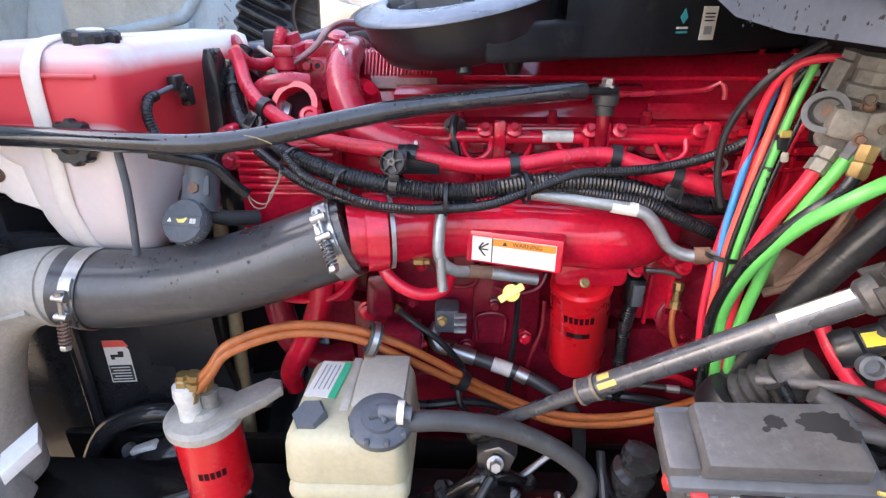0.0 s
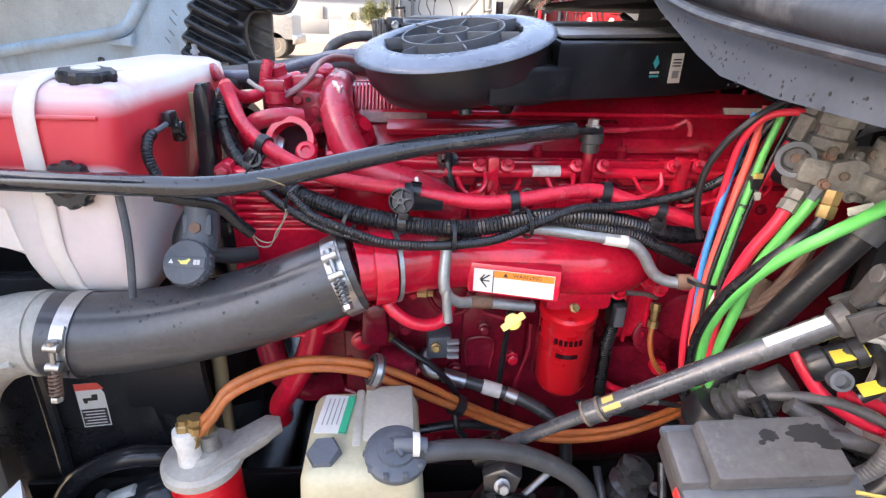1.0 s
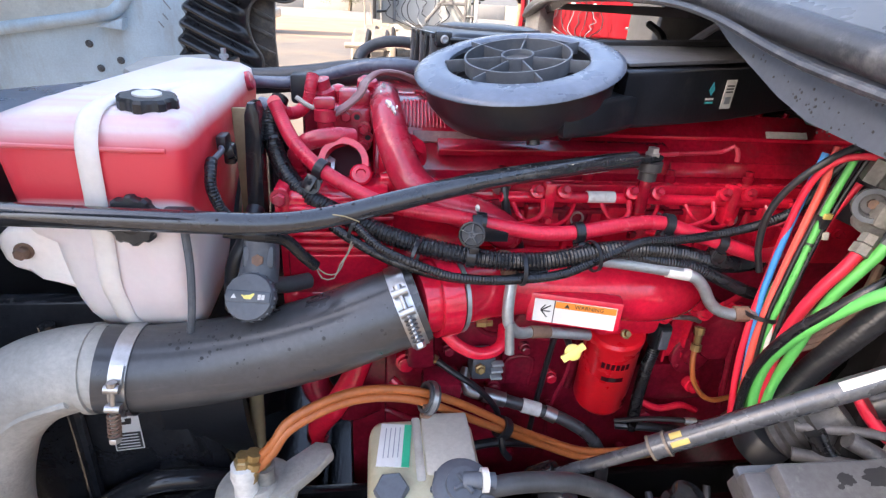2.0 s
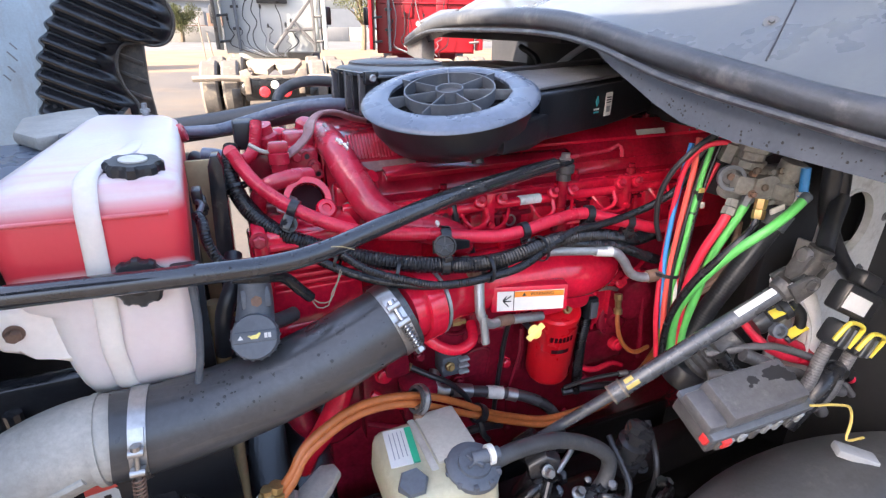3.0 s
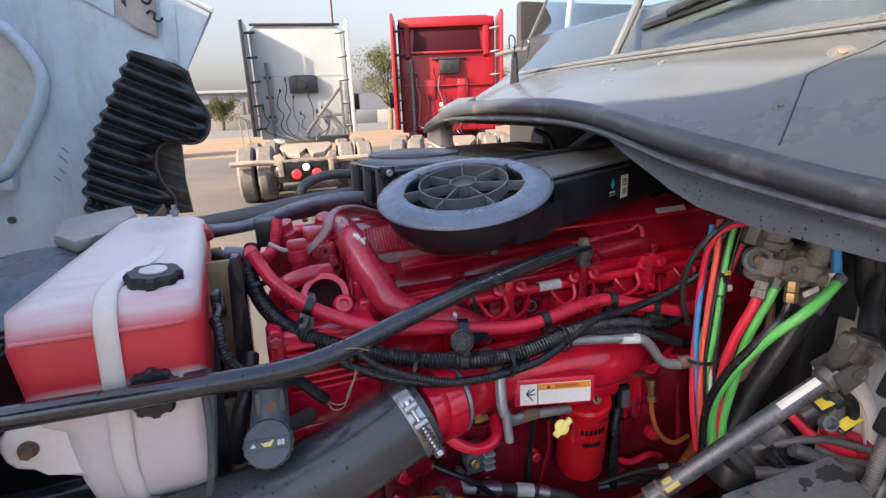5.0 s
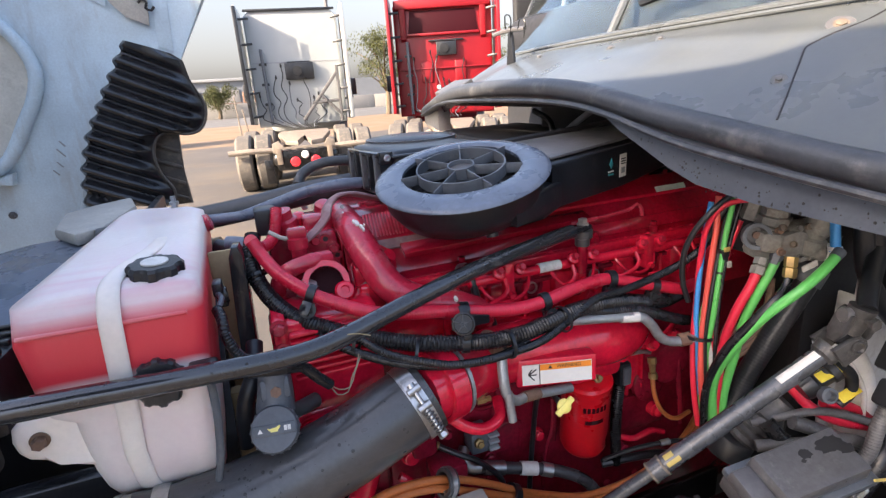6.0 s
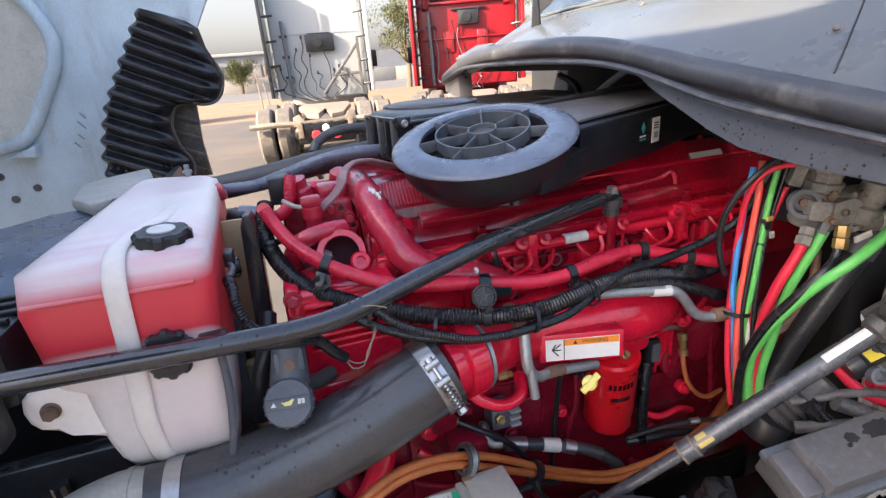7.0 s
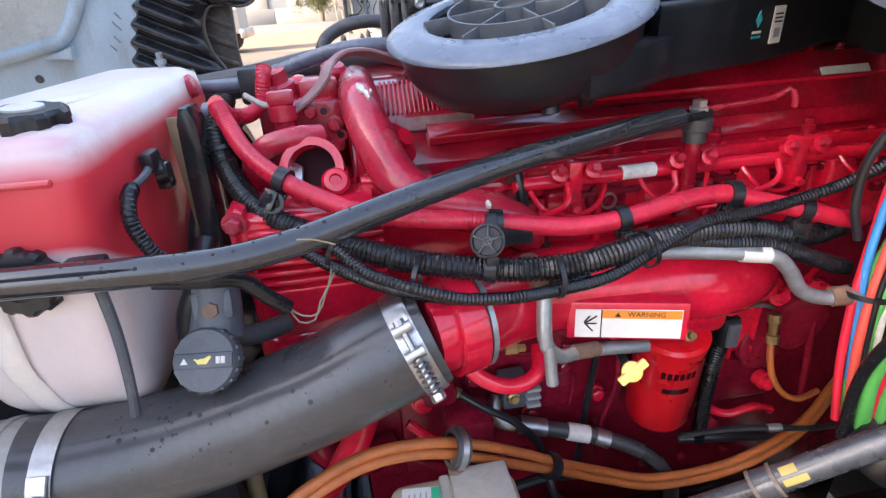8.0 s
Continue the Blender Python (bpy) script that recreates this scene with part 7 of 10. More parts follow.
part("bushing", lathe((0.211, 0.905, 1.545), (0, 0, 1), [(0.014, 0), (0.014, 0.014), (0.019, 0.016), (0.019, 0.03), (0, 0.03)], 18), M["rubber"], prop)
part("post", lathe((0.211, 0.905, 1.49), (0, 0, 1), [(0.010, 0), (0.010, 0.056), (0, 0.056)], 12), M["shaded_red"], prop)
part("left_lug", prism([(-0.655, 0.725, 1.542), (-0.69, 0.728, 1.544), (-0.71, 0.735, 1.545), (-0.69, 0.75, 1.545), (-0.655, 0.745, 1.543)], (0, 0, 0.008), 0.003), M["gloss"], prop)
part("lug_bolt", lathe((-0.685, 0.738, 1.55), (0, 0, 1), [(0.014, 0), (0.014, 0.003), (0.010, 0.004), (0.010, 0.014), (0, 0.014)], 6), M["steel"], prop)
part("grass_blade", tube([(-0.272, 0.748, 1.544), (-0.257, 0.750, 1.541), (-0.240, 0.752, 1.533)], 0.0008, segs=5), M["tan"], prop)
stay = thing("prop_bracket", (-0.70, 0.75, 1.4), "black bracket and box holding the prop rod's foot", "bracket")
part("bracket", box((-0.70, 0.755, 1.50), (0.05, 0.04, 0.075), 0.008), M["black"], stay)
part("rusty_bolt", lathe((-0.69, 0.735, 1.505), (0, -1, 0), [(0.012, 0), (0.012, 0.01), (0, 0.01)], 8), M["rust"], stay)
part("cover", box((-0.715, 0.86, 1.535), (0.10, 0.16, 0.09), 0.012), M["black"], stay)
for k in range(5):
    part("cover_rib", box((-0.715, 0.80 + k * 0.028, 1.582), (0.09, 0.008, 0.008), 0.002), M["black"], stay)

# ---- red battery cable and black looms ----
cable = thing("battery_cable", (0, 0.83, 1.45), "red ribbed battery cable strapped along the engine", "cable")
part("cable", tube([(-0.374, 1.000, 1.625), (-0.362, 0.985, 1.602), (-0.340, 0.945, 1.578), (-0.305, 0.905, 1.556), (-0.26, 0.880, 1.534), (-0.21, 0.858, 1.517), (-0.15, 0.846, 1.508), (-0.10, 0.838, 1.504), (-0.05, 0.828, 1.497), (0.02, 0.820, 1.488), (0.08, 0.818, 1.492), (0.145, 0.822, 1.502), (0.20, 0.822, 1.505), (0.245, 0.812, 1.494), (0.30, 0.800, 1.480), (0.36, 0.80, 1.462), (0.42, 0.83, 1.45)], 0.0112, segs=16, ribs=0.0006, pitch=0.0044), M["cable_red"], cable)
branch = thing("battery_cable", (-0.35, 1.1, 1.58), "short red cable branch looping behind the pump", "cable")
part("cable", tube([(-0.376, 1.005, 1.627), (-0.368, 1.03, 1.607), (-0.350, 1.06, 1.600), (-0.335, 1.085, 1.612), (-0.328, 1.09, 1.640), (-0.325, 1.10, 1.655)], 0.0108, segs=14, ribs=0.0009, pitch=0.0044), M["cable_red"], branch)
loom = thing("wiring_loom", (0, 0.79, 1.4), "black corrugated wiring loom sagging across the engine", "wiring loom")
part("conduit", tube([(-0.372, 1.04, 1.625), (-0.382, 1.00, 1.590), (-0.365, 0.955, 1.546), (-0.33, 0.905, 1.518), (-0.28, 0.868, 1.500), (-0.225, 0.838, 1.486), (-0.165, 0.808, 1.476), (-0.105, 0.788, 1.470), (-0.05, 0.780, 1.464), (0.005, 0.777, 1.464), (0.055, 0.780, 1.470), (0.11, 0.790, 1.475), (0.17, 0.795, 1.474), (0.23, 0.800, 1.465), (0.29, 0.805, 1.448), (0.35, 0.83, 1.43), (0.42, 0.86, 1.42)], 0.0140, segs=16, ribs=0.0018, pitch=0.0054, step=0.0011), M["loom"], loom)
loom2 = thing("wiring_loom", (0, 0.77, 1.43), "thin black taped loom beside the thicker one", "wiring loom")
part("conduit", tube([(-0.30, 0.850, 1.500), (-0.255, 0.825, 1.476), (-0.20, 0.795, 1.458), (-0.14, 0.772, 1.448), (-0.08, 0.762, 1.444), (-0.02, 0.760, 1.446), (0.04, 0.764, 1.452), (0.10, 0.778, 1.470), (0.16, 0.79, 1.488), (0.22, 0.795, 1.490), (0.28, 0.798, 1.497), (0.34, 0.790, 1.518), (0.375, 0.775, 1.55), (0.385, 0.760, 1.60), (0.40, 0.745, 1.64)], 0.0072, segs=12, ribs=0.0006, pitch=0.004), M["loom"], loom2)
part("conduit", tube([(-0.246, 0.807, 1.503), (-0.223, 0.787, 1.488), (-0.2, 0.772, 1.479), (-0.172, 0.762, 1.47), (-0.122, 0.757, 1.453), (-0.077, 0.757, 1.447), (-0.046, 0.762, 1.444), (-0.017, 0.767, 1.446), (0.018, 0.777, 1.449)], 0.0066, segs=12, ribs=0.0010, pitch=0.0042), M["loom"], loom2)
loom3 = thing("wiring_loom", (0.3, 0.8, 1.43), "black convoluted loom dropping behind the air lines", "wiring loom")
part("conduit", tube([(0.12, 0.800, 1.470), (0.19, 0.790, 1.458), (0.25, 0.786, 1.448), (0.30, 0.782, 1.428), (0.35, 0.790, 1.405), (0.40, 0.82, 1.38)], 0.0105, segs=14, ribs=0.001, pitch=0.0044), M["loom"], loom3)


def clip(parent, at, axis, r, down):
    """A black strap clip with a round barbed foot."""
    c = part("clip", ring(at, axis, r + 0.002, 0.004, 0.013, segs=24), M["black"], parent, "black nylon cable clip")
    w = Vector(axis).normalized()
    d = Vector(down)
    d = (d - w * d.dot(w)).normalized()
    t = w.cross(d)
    foot = Vector(at) + d * (r + 0.014)
    bm = box(foot, (0.018, 0.013, 0.026), 0.003, (t, w, d))
    add_lathe(bm, foot + Vector((0, -0.012, 0.004)), (0, -1, 0.3), [(0.013, 0), (0.013, 0.006), (0.009, 0.006), (0.009, 0.002), (0, 0.002)], 16)
    for k in range(3):
        a = k * 2.1
        add_box(bm, foot + Vector((math.cos(a) * 0.005, -0.016, 0.004 + math.sin(a) * 0.005)), (0.004, 0.006, 0.010), 0.001)
    for sx in (-1, 1):
        add_box(bm, foot + t * (sx * 0.011) + Vector((0, -0.008, 0.004)), (0.005, 0.016, 0.022), 0.001, (t, w, d))
    part("clip_foot", bm, M["gloss"], c)


rose = thing("rosette_clip", (-0.091, 0.80, 1.472), "black nylon rosette clip tying the red cable to the loom", "cable clip")
rq = Vector((-0.091, 0.783, 1.502))
rn = Vector((-0.28, -0.88, 0.42)).normalized()
rr_, ru_, _n = panel_axes(rn)
disc = part("disc", lathe(rq - rn * 0.004, rn, [(0.017, 0), (0.018, 0.003), (0.018, 0.009), (0.0155, 0.010), (0.0145, 0.005), (0, 0.005)], 32), M["ink"], rose)
for k in range(5):
    a = 2 * math.pi * k / 5 + 0.3
    d = rr_ * math.cos(a) + ru_ * math.sin(a)
    part("rib", box(rq + rn * 0.0035 + d * 0.0085, (0.015, 0.0026, 0.005), 0.0006, (d, rn.cross(d), rn)), M["gloss"], disc)
part("hub", lathe(rq + rn * 0.001, rn, [(0.0052, 0), (0.0052, 0.006), (0.003, 0.006), (0.003, 0.003), (0, 0.003)], 14), M["gloss"], disc)
part("upper_strap", ring((-0.0705, 0.8321, 1.4999), (1, -0.1, -0.1), 0.0135, 0.003, 0.015, segs=24), M["gloss"], rose)
part("upper_tail", box((rq + Vector((-0.0705, 0.8201, 1.4999))) / 2 + Vector((0, -0.004, 0.004)), (0.013, 0.004, 0.040), 0.001, (Vector((1, 0, 0)), Vector((0, 0.72, -0.69)), Vector((0, 0.69, 0.72)))), M["gloss"], rose)
part("lower_strap", ring((rq.x + 0.002, 0.787, 1.4695), (1, -0.2, -0.05), 0.0165, 0.003, 0.012, segs=24), M["gloss"], rose)
part("buckle", box((rq.x + 0.002, 0.772, 1.484), (0.014, 0.006, 0.010), 0.002), M["gloss"], rose)
part("bracket", prism([(rq.x - 0.006, 0.815, rq.z - 0.026), (rq.x + 0.060, 0.815, rq.z - 0.026), (rq.x + 0.060, 0.815, rq.z - 0.010), (rq.x + 0.022, 0.815, rq.z - 0.004), (rq.x - 0.006, 0.815, rq.z - 0.004)], (0, 0.006, 0), 0.002), M["black"], rose, "dark bracket behind the clip")
clip(cable, (0.074, 0.818, 1.491), (1, 0, 0.1), 0.0112, (0, -0.2, -0.9))
clip(cable, (0.212, 0.821, 1.504), (1, -0.1, -0.1), 0.0112, (0, 0.2, -0.9))
clip(cable, (0.292, 0.802, 1.482), (1, -0.2, -0.2), 0.0112, (0, 0.2, -0.9))
clip(cable, (-0.298, 0.900, 1.552), (1, -0.5, -0.4), 0.0112, (-0.3, -0.4, -0.9))
for q, ax_, rr in (((-0.165, 0.795, 1.466), (1, -0.4, -0.2), 0.022), ((-0.02, 0.770, 1.456), (1, 0, 0), 0.022), ((0.085, 0.782, 1.470), (1, 0.2, 0.1), 0.022), ((-0.245, 0.838, 1.486), (1, -0.6, -0.3), 0.022), ((-0.375, 0.985, 1.572), (0.2, -0.5, -1), 0.020)):
    part("cable_tie", ring(q, ax_, rr, 0.002, 0.005, segs=24), M["black"], loom)
lead = thing("sensor_pigtail", (-0.33, 0.80, 1.5), "black pigtail with twisted bare leads", "cable")
part("sheath", tube([(-0.40, 0.752, 1.520), (-0.365, 0.757, 1.512), (-0.335, 0.775, 1.498), (-0.315, 0.782, 1.472), (-0.300, 0.790, 1.452)], 0.0080, segs=12), M["loom"], lead)
part("wires", tube([(-0.300, 0.790, 1.452), (-0.288, 0.790, 1.440), (-0.272, 0.790, 1.440), (-0.262, 0.795, 1.458), (-0.250, 0.80, 1.480)], 0.0010, segs=6), M["dustwhite"], lead)
part("wires", tube([(-0.300, 0.790, 1.452), (-0.292, 0.788, 1.434), (-0.276, 0.788, 1.434), (-0.268, 0.793, 1.452), (-0.258, 0.798, 1.466), (-0.252, 0.80, 1.484)], 0.0010, segs=6), M["dustwhite"], lead)

# ---- hoses behind the tank ----
for name, pts, r, m_, lab_ in (("coolant_hose", [(-0.70, 1.44, 1.570), (-0.60, 1.44, 1.578), (-0.52, 1.42, 1.590), (-0.44, 1.40, 1.600), (-0.36, 1.38, 1.612), (-0.27, 1.36, 1.628), (-0.18, 1.34, 1.64), (-0.06, 1.33, 1.645)], 0.028, M["rubber"], "fat grey-black coolant hose behind the engine"),
                               ("heater_hose", [(-0.60, 1.36, 1.600), (-0.52, 1.33, 1.606), (-0.44, 1.29, 1.612), (-0.39, 1.27, 1.616), (-0.34, 1.27, 1.628), (-0.27, 1.26, 1.648), (-0.22, 1.24, 1.660), (-0.16, 1.23, 1.664), (-0.08, 1.24, 1.655)], 0.012, M["rim"], "slim blue-grey heater hose"),
                               ("heater_hose", [(-0.08, 1.4, 1.687), (-0.125, 1.4, 1.692), (-0.164, 1.4, 1.695), (-0.199, 1.4, 1.692), (-0.228, 1.4, 1.682), (-0.248, 1.39, 1.669), (-0.257, 1.38, 1.652)], 0.012, M["rubber"], "black hose arching from the housing down to the coolant hose")):
    h_ = thing(name, pts[0], lab_, "hose")
    part("hose", tube(pts, r, segs=18), m_, h_)
band = thing("hose_clamp", (-0.254, 1.375, 1.658), "bright steel band clamp on the coolant hose", "hose clamp")
part("band", ring((-0.254, 1.372, 1.621), (1, -0.2, 0.15), 0.0295, 0.003, 0.010, segs=30), M["bright"], band)
part("screw", box((-0.254, 1.352, 1.648), (0.020, 0.012, 0.010), 0.003), M["bright"], band)
hc = thing("latch_stud", (-0.40, 1.15, 1.5), "black connector block beside the engine", "connector")
part("block", box((-0.345, 1.13, 1.63), (0.04, 0.05, 0.05), 0.006), M["black"], hc)
part("plug", tube([(-0.42, 1.12, 1.60), (-0.395, 1.11, 1.597), (-0.37, 1.10, 1.585)], 0.013, segs=12), M["rim"], hc)
part("plug", tube([(-0.44, 1.16, 1.585), (-0.40, 1.13, 1.575)], 0.016, segs=12), M["black"], hc)

# ---- blower housing ----
blower = thing("blower_housing", (0.1, 1.1, 1.62), "black plastic blower housing with a round grey inlet rim", "blower housing")
bn = Vector((-0.16, -0.185, 0.96)).normalized()
bc = Vector((-0.010, 0.955, 1.711))
part("bowl", lathe(bc - bn * 0.086, bn, [(0, 0), (0.085, 0.0), (0.122, 0.013), (0.140, 0.040), (0.146, 0.078), (0.106, 0.080), (0.104, 0.008), (0, 0.004)], 56), M["black"], blower, sharp=0.9)
part("rim", lathe(bc, bn, [(0.107, -0.010), (0.1055, 0.000), (0.109, 0.003), (0.128, 0.001), (0.148, -0.003), (0.1555, -0.0065), (0.156, -0.009), (0.148, -0.011), (0.107, -0.011)], 72, loop=True), M["rim"], blower, "scuffed blue-grey inlet rim", sharp=1.0)
grille = part("grille", ring(bc - bn * 0.002, bn, 0.078, 0.0026, 0.020, segs=56), M["capgrey"], blower, "dusty spoked inlet grille")
part("grille_hub", ring(bc - bn * 0.002, bn, 0.023, 0.0026, 0.020, segs=28), M["capgrey"], grille)
u_, v_, w_ = basis(bn, (1, 0, 0))
for k in range(7):
    a = 2 * math.pi * k / 7 + 0.3
    d = u_ * math.cos(a) + v_ * math.sin(a)
    part("spoke", box(bc - bn * 0.003 + d * 0.065, (0.086, 0.0026, 0.018), 0.0008, (d, w_.cross(d), w_)), M["capgrey"], grille)
part("grille_disc", lathe(bc - bn * 0.004, bn, [(0.022, 0), (0.022, 0.004), (0, 0.005)], 24), M["lid"], grille)
for k in range(26):
    a = 2 * math.pi * k / 26
    d = u_ * math.cos(a) + v_ * math.sin(a)
    part("fan_blade", box(bc - bn * 0.040 + d * 0.083, (0.020, 0.0020, 0.050), 0.0, ((d + w_.cross(d) * 0.5).normalized(), (w_.cross(d) - d * 0.5).normalized(), w_)), M["ink"], blower)
part("motor", lathe(bc - bn * 0.06, bn, [(0.045, 0), (0.045, 0.02), (0.03, 0.026), (0, 0.026)], 24), M["ink"], blower)
# duct that runs under the cowl
duct = [(0.142, 0.905, 1.620), (0.38, 1.008, 1.622), (0.60, 1.105, 1.628), (0.60, 1.22, 1.64), (0.13, 1.13, 1.64)]
part("duct", prism(duct, (0, -0.005, 0.088), 0.010, 3), M["black"], blower)
part("duct_lid", prism([(x, y, z + 0.091) for x, y, z in [(0.150, 0.918, 1.620), (0.38, 1.018, 1.626), (0.60, 1.115, 1.632), (0.60, 1.21, 1.640), (0.15, 1.11, 1.630)]], (0, 0, 0.006), 0.003), M["lid"], blower, "dusty housing lid")
part("lid_seam", tube([(0.15, 1.115, 1.728), (0.30, 1.15, 1.733), (0.50, 1.19, 1.742)], 0.007, segs=6), M["ink"], blower)
ea, eb = Vector((0.98, 0.18, 0.0)).normalized(), Vector((-0.18, 0.98, 0.0)).normalized()
case = part("rear_case", box((0.004, 1.262, 1.688), (0.225, 0.235, 0.090), 0.016, (ea, eb, Vector((0, 0, 1))), seg=3), M["black"], blower, "black rear half of the housing")
part("case_flange", box((0.004, 1.262, 1.722), (0.237, 0.247, 0.008), 0.003, (ea, eb, Vector((0, 0, 1)))), M["gloss"], case)
part("case_dome", lathe((0.030, 1.372, 1.722), (0, 0, 1), [(0.115, 0), (0.115, 0.008), (0.108, 0.014), (0.090, 0.019), (0.05, 0.021), (0, 0.021)], 44), M["black"], blower, "rounded dusty lid of the housing")
part("dome_bead", ring((0.030, 1.372, 1.735), (0, 0, 1), 0.110, 0.005, 0.005, segs=44), M["lid"], blower)
# the clip frame on the end of the housing: two rails, rungs and two screw bosses
e0 = Vector((-0.1080, 1.136, 0.0))
clipf = part("clip_frame", box(e0 + eb * 0.075 + Vector((-0.006, 0, 1.727)), (0.012, 0.155, 0.009), 0.002, (ea, eb, Vector((0, 0, 1)))), M["gloss"], blower, "black ladder-like clip frame with two screws")
part("frame_rail", box(e0 + eb * 0.070 + Vector((-0.006, 0, 1.652)), (0.012, 0.140, 0.009), 0.002, (ea, eb, Vector((0, 0, 1)))), M["gloss"], clipf)
for k in range(5):
    part("rung", box(e0 + eb * (0.008 + 0.034 * k) + Vector((-0.007, 0, 1.690)), (0.013, 0.010, 0.078), 0.002, (ea, eb, Vector((0, 0, 1)))), M["gloss"] if k % 2 else M["lid"], clipf)
for z in (1.722, 1.650):
    q = e0 - eb * 0.006 + Vector((0.006, 0, z))
    boss = part("screw_boss", box(q, (0.030, 0.016, 0.026), 0.004, (ea, eb, Vector((0, 0, 1)))), M["gloss"], clipf)
    part("screw", lathe(q - eb * 0.008, -eb, [(0.0075, 0), (0.0075, 0.002), (0.005, 0.004), (0.002, 0.003), (0, 0.003)], 14), M["zinc"], boss)
part("duct_throat", prism([(0.03, 0.828, 1.622), (0.10, 0.862, 1.622), (0.17, 0.912, 1.622), (0.17, 1.0, 1.622), (0.0, 1.0, 1.622)], (0, 0, 0.052), 0.010, 3), M["black"], blower)
part("drain_nub", lathe((0.000, 0.868, 1.636), (0.05, -0.25, -1), [(0.014, -0.01), (0.013, 0.012), (0.010, 0.020), (0.010, 0.030), (0, 0.031)], 14), M["black"], blower)
part("drain_stub", lathe((0.075, 0.935, 1.628), (0, 0, -1), [(0.016, 0), (0.014, 0.02), (0.009, 0.03), (0, 0.03)], 14), M["black"], blower)
dn_ = Vector((0.41, -0.91, 0.0))
r_, u_, n_ = panel_axes(dn_)
sp = Vector((0.379, 1.0055, 1.668)) + n_ * 0.003
st = part("bar_label", box(sp, (0.030, 0.048, 0.001), 0, (r_, u_, n_)), M["white"], blower, "white label with print bars")
for k in range(3):
    part("print_bar", box(sp + u_ * (0.014 - k * 0.005) + n_ * 0.0008, (0.020, 0.0022, 0.0008), 0, (r_, u_, n_)), M["ink"], st)
part("print_bar", box(sp - u_ * 0.010 + n_ * 0.0008, (0.016, 0.012, 0.0008), 0, (r_, u_, n_)), M["grey"], st)
sq = sp - r_ * 0.052 + u_ * 0.006
part("teal_mark", prism([sq + r_ * x + u_ * y for x, y in ((-0.0075, 0.003), (0, -0.006), (0.0075, 0.003), (0.0, 0.015))], n_ * 0.001), M["teal"], blower, "teal drop mark")
for k in range(2):
    part("print_bar", box(sq - u_ * (0.012 + k * 0.006), (0.022, 0.0032, 0.001), 0, (r_, u_, n_)), M["offwhite"] if k == 0 else M["teal"], blower)


# ---- steering shaft ----
shaft = thing("steering_shaft", (0.25, 0.62, 1.25), "scuffed steel steering shaft with a white label and a universal joint", "steering shaft")
s0, s1, s2 = Vector((0.045, 0.700, 1.125)), Vector((0.165, 0.636, 1.252)), Vector((0.3895, 0.5612, 1.4344))
part("lower_rod", tube([s0, s1 + (s1 - s0) * 0.02], 0.0095, segs=16), M["shaft"], shaft)
part("tube", tube([s1, s2], 0.0140, segs=24, step=0.02), M["shaft"], shaft)
sd = (s2 - s1).normalized()
part("collar", tube([s1 - sd * 0.012, s1 + sd * 0.014], 0.0162, segs=20), M["shaft"], shaft)
sn = Vector((-0.3, -0.55, 0.75))
sn = (sn - sd * sn.dot(sd)).normalized()
t2 = sd.cross(sn)
for a, b, a0, a1, mm, nn in ((0.020, 0.036, -0.75, -0.15, M["yellow"], "yellow_tape"), (0.018, 0.042, 0.10, 0.60, M["yellow"], "yellow_tape"), (0.226, 0.293, -0.72, 0.10, M["offwhite"], "white_label")):
    bm = bmesh.new()
    rows = []
    for k in range(9):
        an = a0 + (a1 - a0) * k / 8
        d = sn * math.cos(an) + t2 * math.sin(an)
        rows.append([bm.verts.new(s1 + sd * h + d * rr) for h, rr in ((a, 0.0141), (a, 0.0147), (b, 0.0147), (b, 0.0141))])
    for p, q in zip(rows, rows[1:]):
        for j in range(4):
            bm.faces.new((p[j], p[(j + 1) % 4], q[(j + 1) % 4], q[j]))
    bm.faces.new(rows[0])
    bm.faces.new(rows[-1][::-1])
    part(nn, bm, mm, shaft)
for h in (-0.010, 0.012):
    part("collar_ring", ring(s1 + sd * h, sd, 0.0158, 0.003, 0.004, segs=28), M["dustdark"], shaft)
side = sd.cross(Vector((0, 0, 1))).normalized()
upv = side.cross(sd)
yoke = part("yoke", lathe(s2 - sd * 0.004, sd, [(0.0145, 0), (0.0185, 0.004), (0.0195, 0.012), (0.021, 0.018), (0.012, 0.020), (0, 0.020)], 24), M["joint"], shaft, "dirty forged lower yoke")
for s in (-1, 1):
    a = s2 + side * (s * 0.0165)
    ear = prism([a + sd * 0.008 - upv * 0.018, a + sd * 0.008 + upv * 0.018, a + sd * 0.034 + upv * 0.016, a + sd * 0.050 + upv * 0.010, a + sd * 0.054, a + sd * 0.050 - upv * 0.010, a + sd * 0.034 - upv * 0.016], side * (s * 0.009), 0.003)
    add_lathe(ear, a + sd * 0.038 + side * (s * 0.008), side * s, [(0.011, 0), (0.011, 0.003), (0.008, 0.004), (0.006, 0.002), (0, 0.002)], 18)
    part("yoke_ear", ear, M["joint"], yoke)
jc = s2 + sd * 0.038
jd = (sd * 0.75 + upv * 0.62 + side * 0.15).normalized()
part("cross_piece", tube([jc - side * 0.024, jc + side * 0.024], 0.0095, segs=16), M["joint"], yoke)
part("bearing_cap", lathe(jc + upv * 0.006 - sd * 0.002, upv - sd * 0.2, [(0.0125, 0), (0.0125, 0.010), (0.0105, 0.014), (0.004, 0.015), (0, 0.015)], 20), M["shaft"], yoke, "bright worn bearing cap")
upper = part("upper_yoke", tube([jc + jd * 0.014, jc + jd * 0.030, jc + jd * 0.056], 0.0145, segs=20, taper=0.018), M["joint"], shaft, "dirty forged upper yoke")
jo = jd.cross(side).normalized()
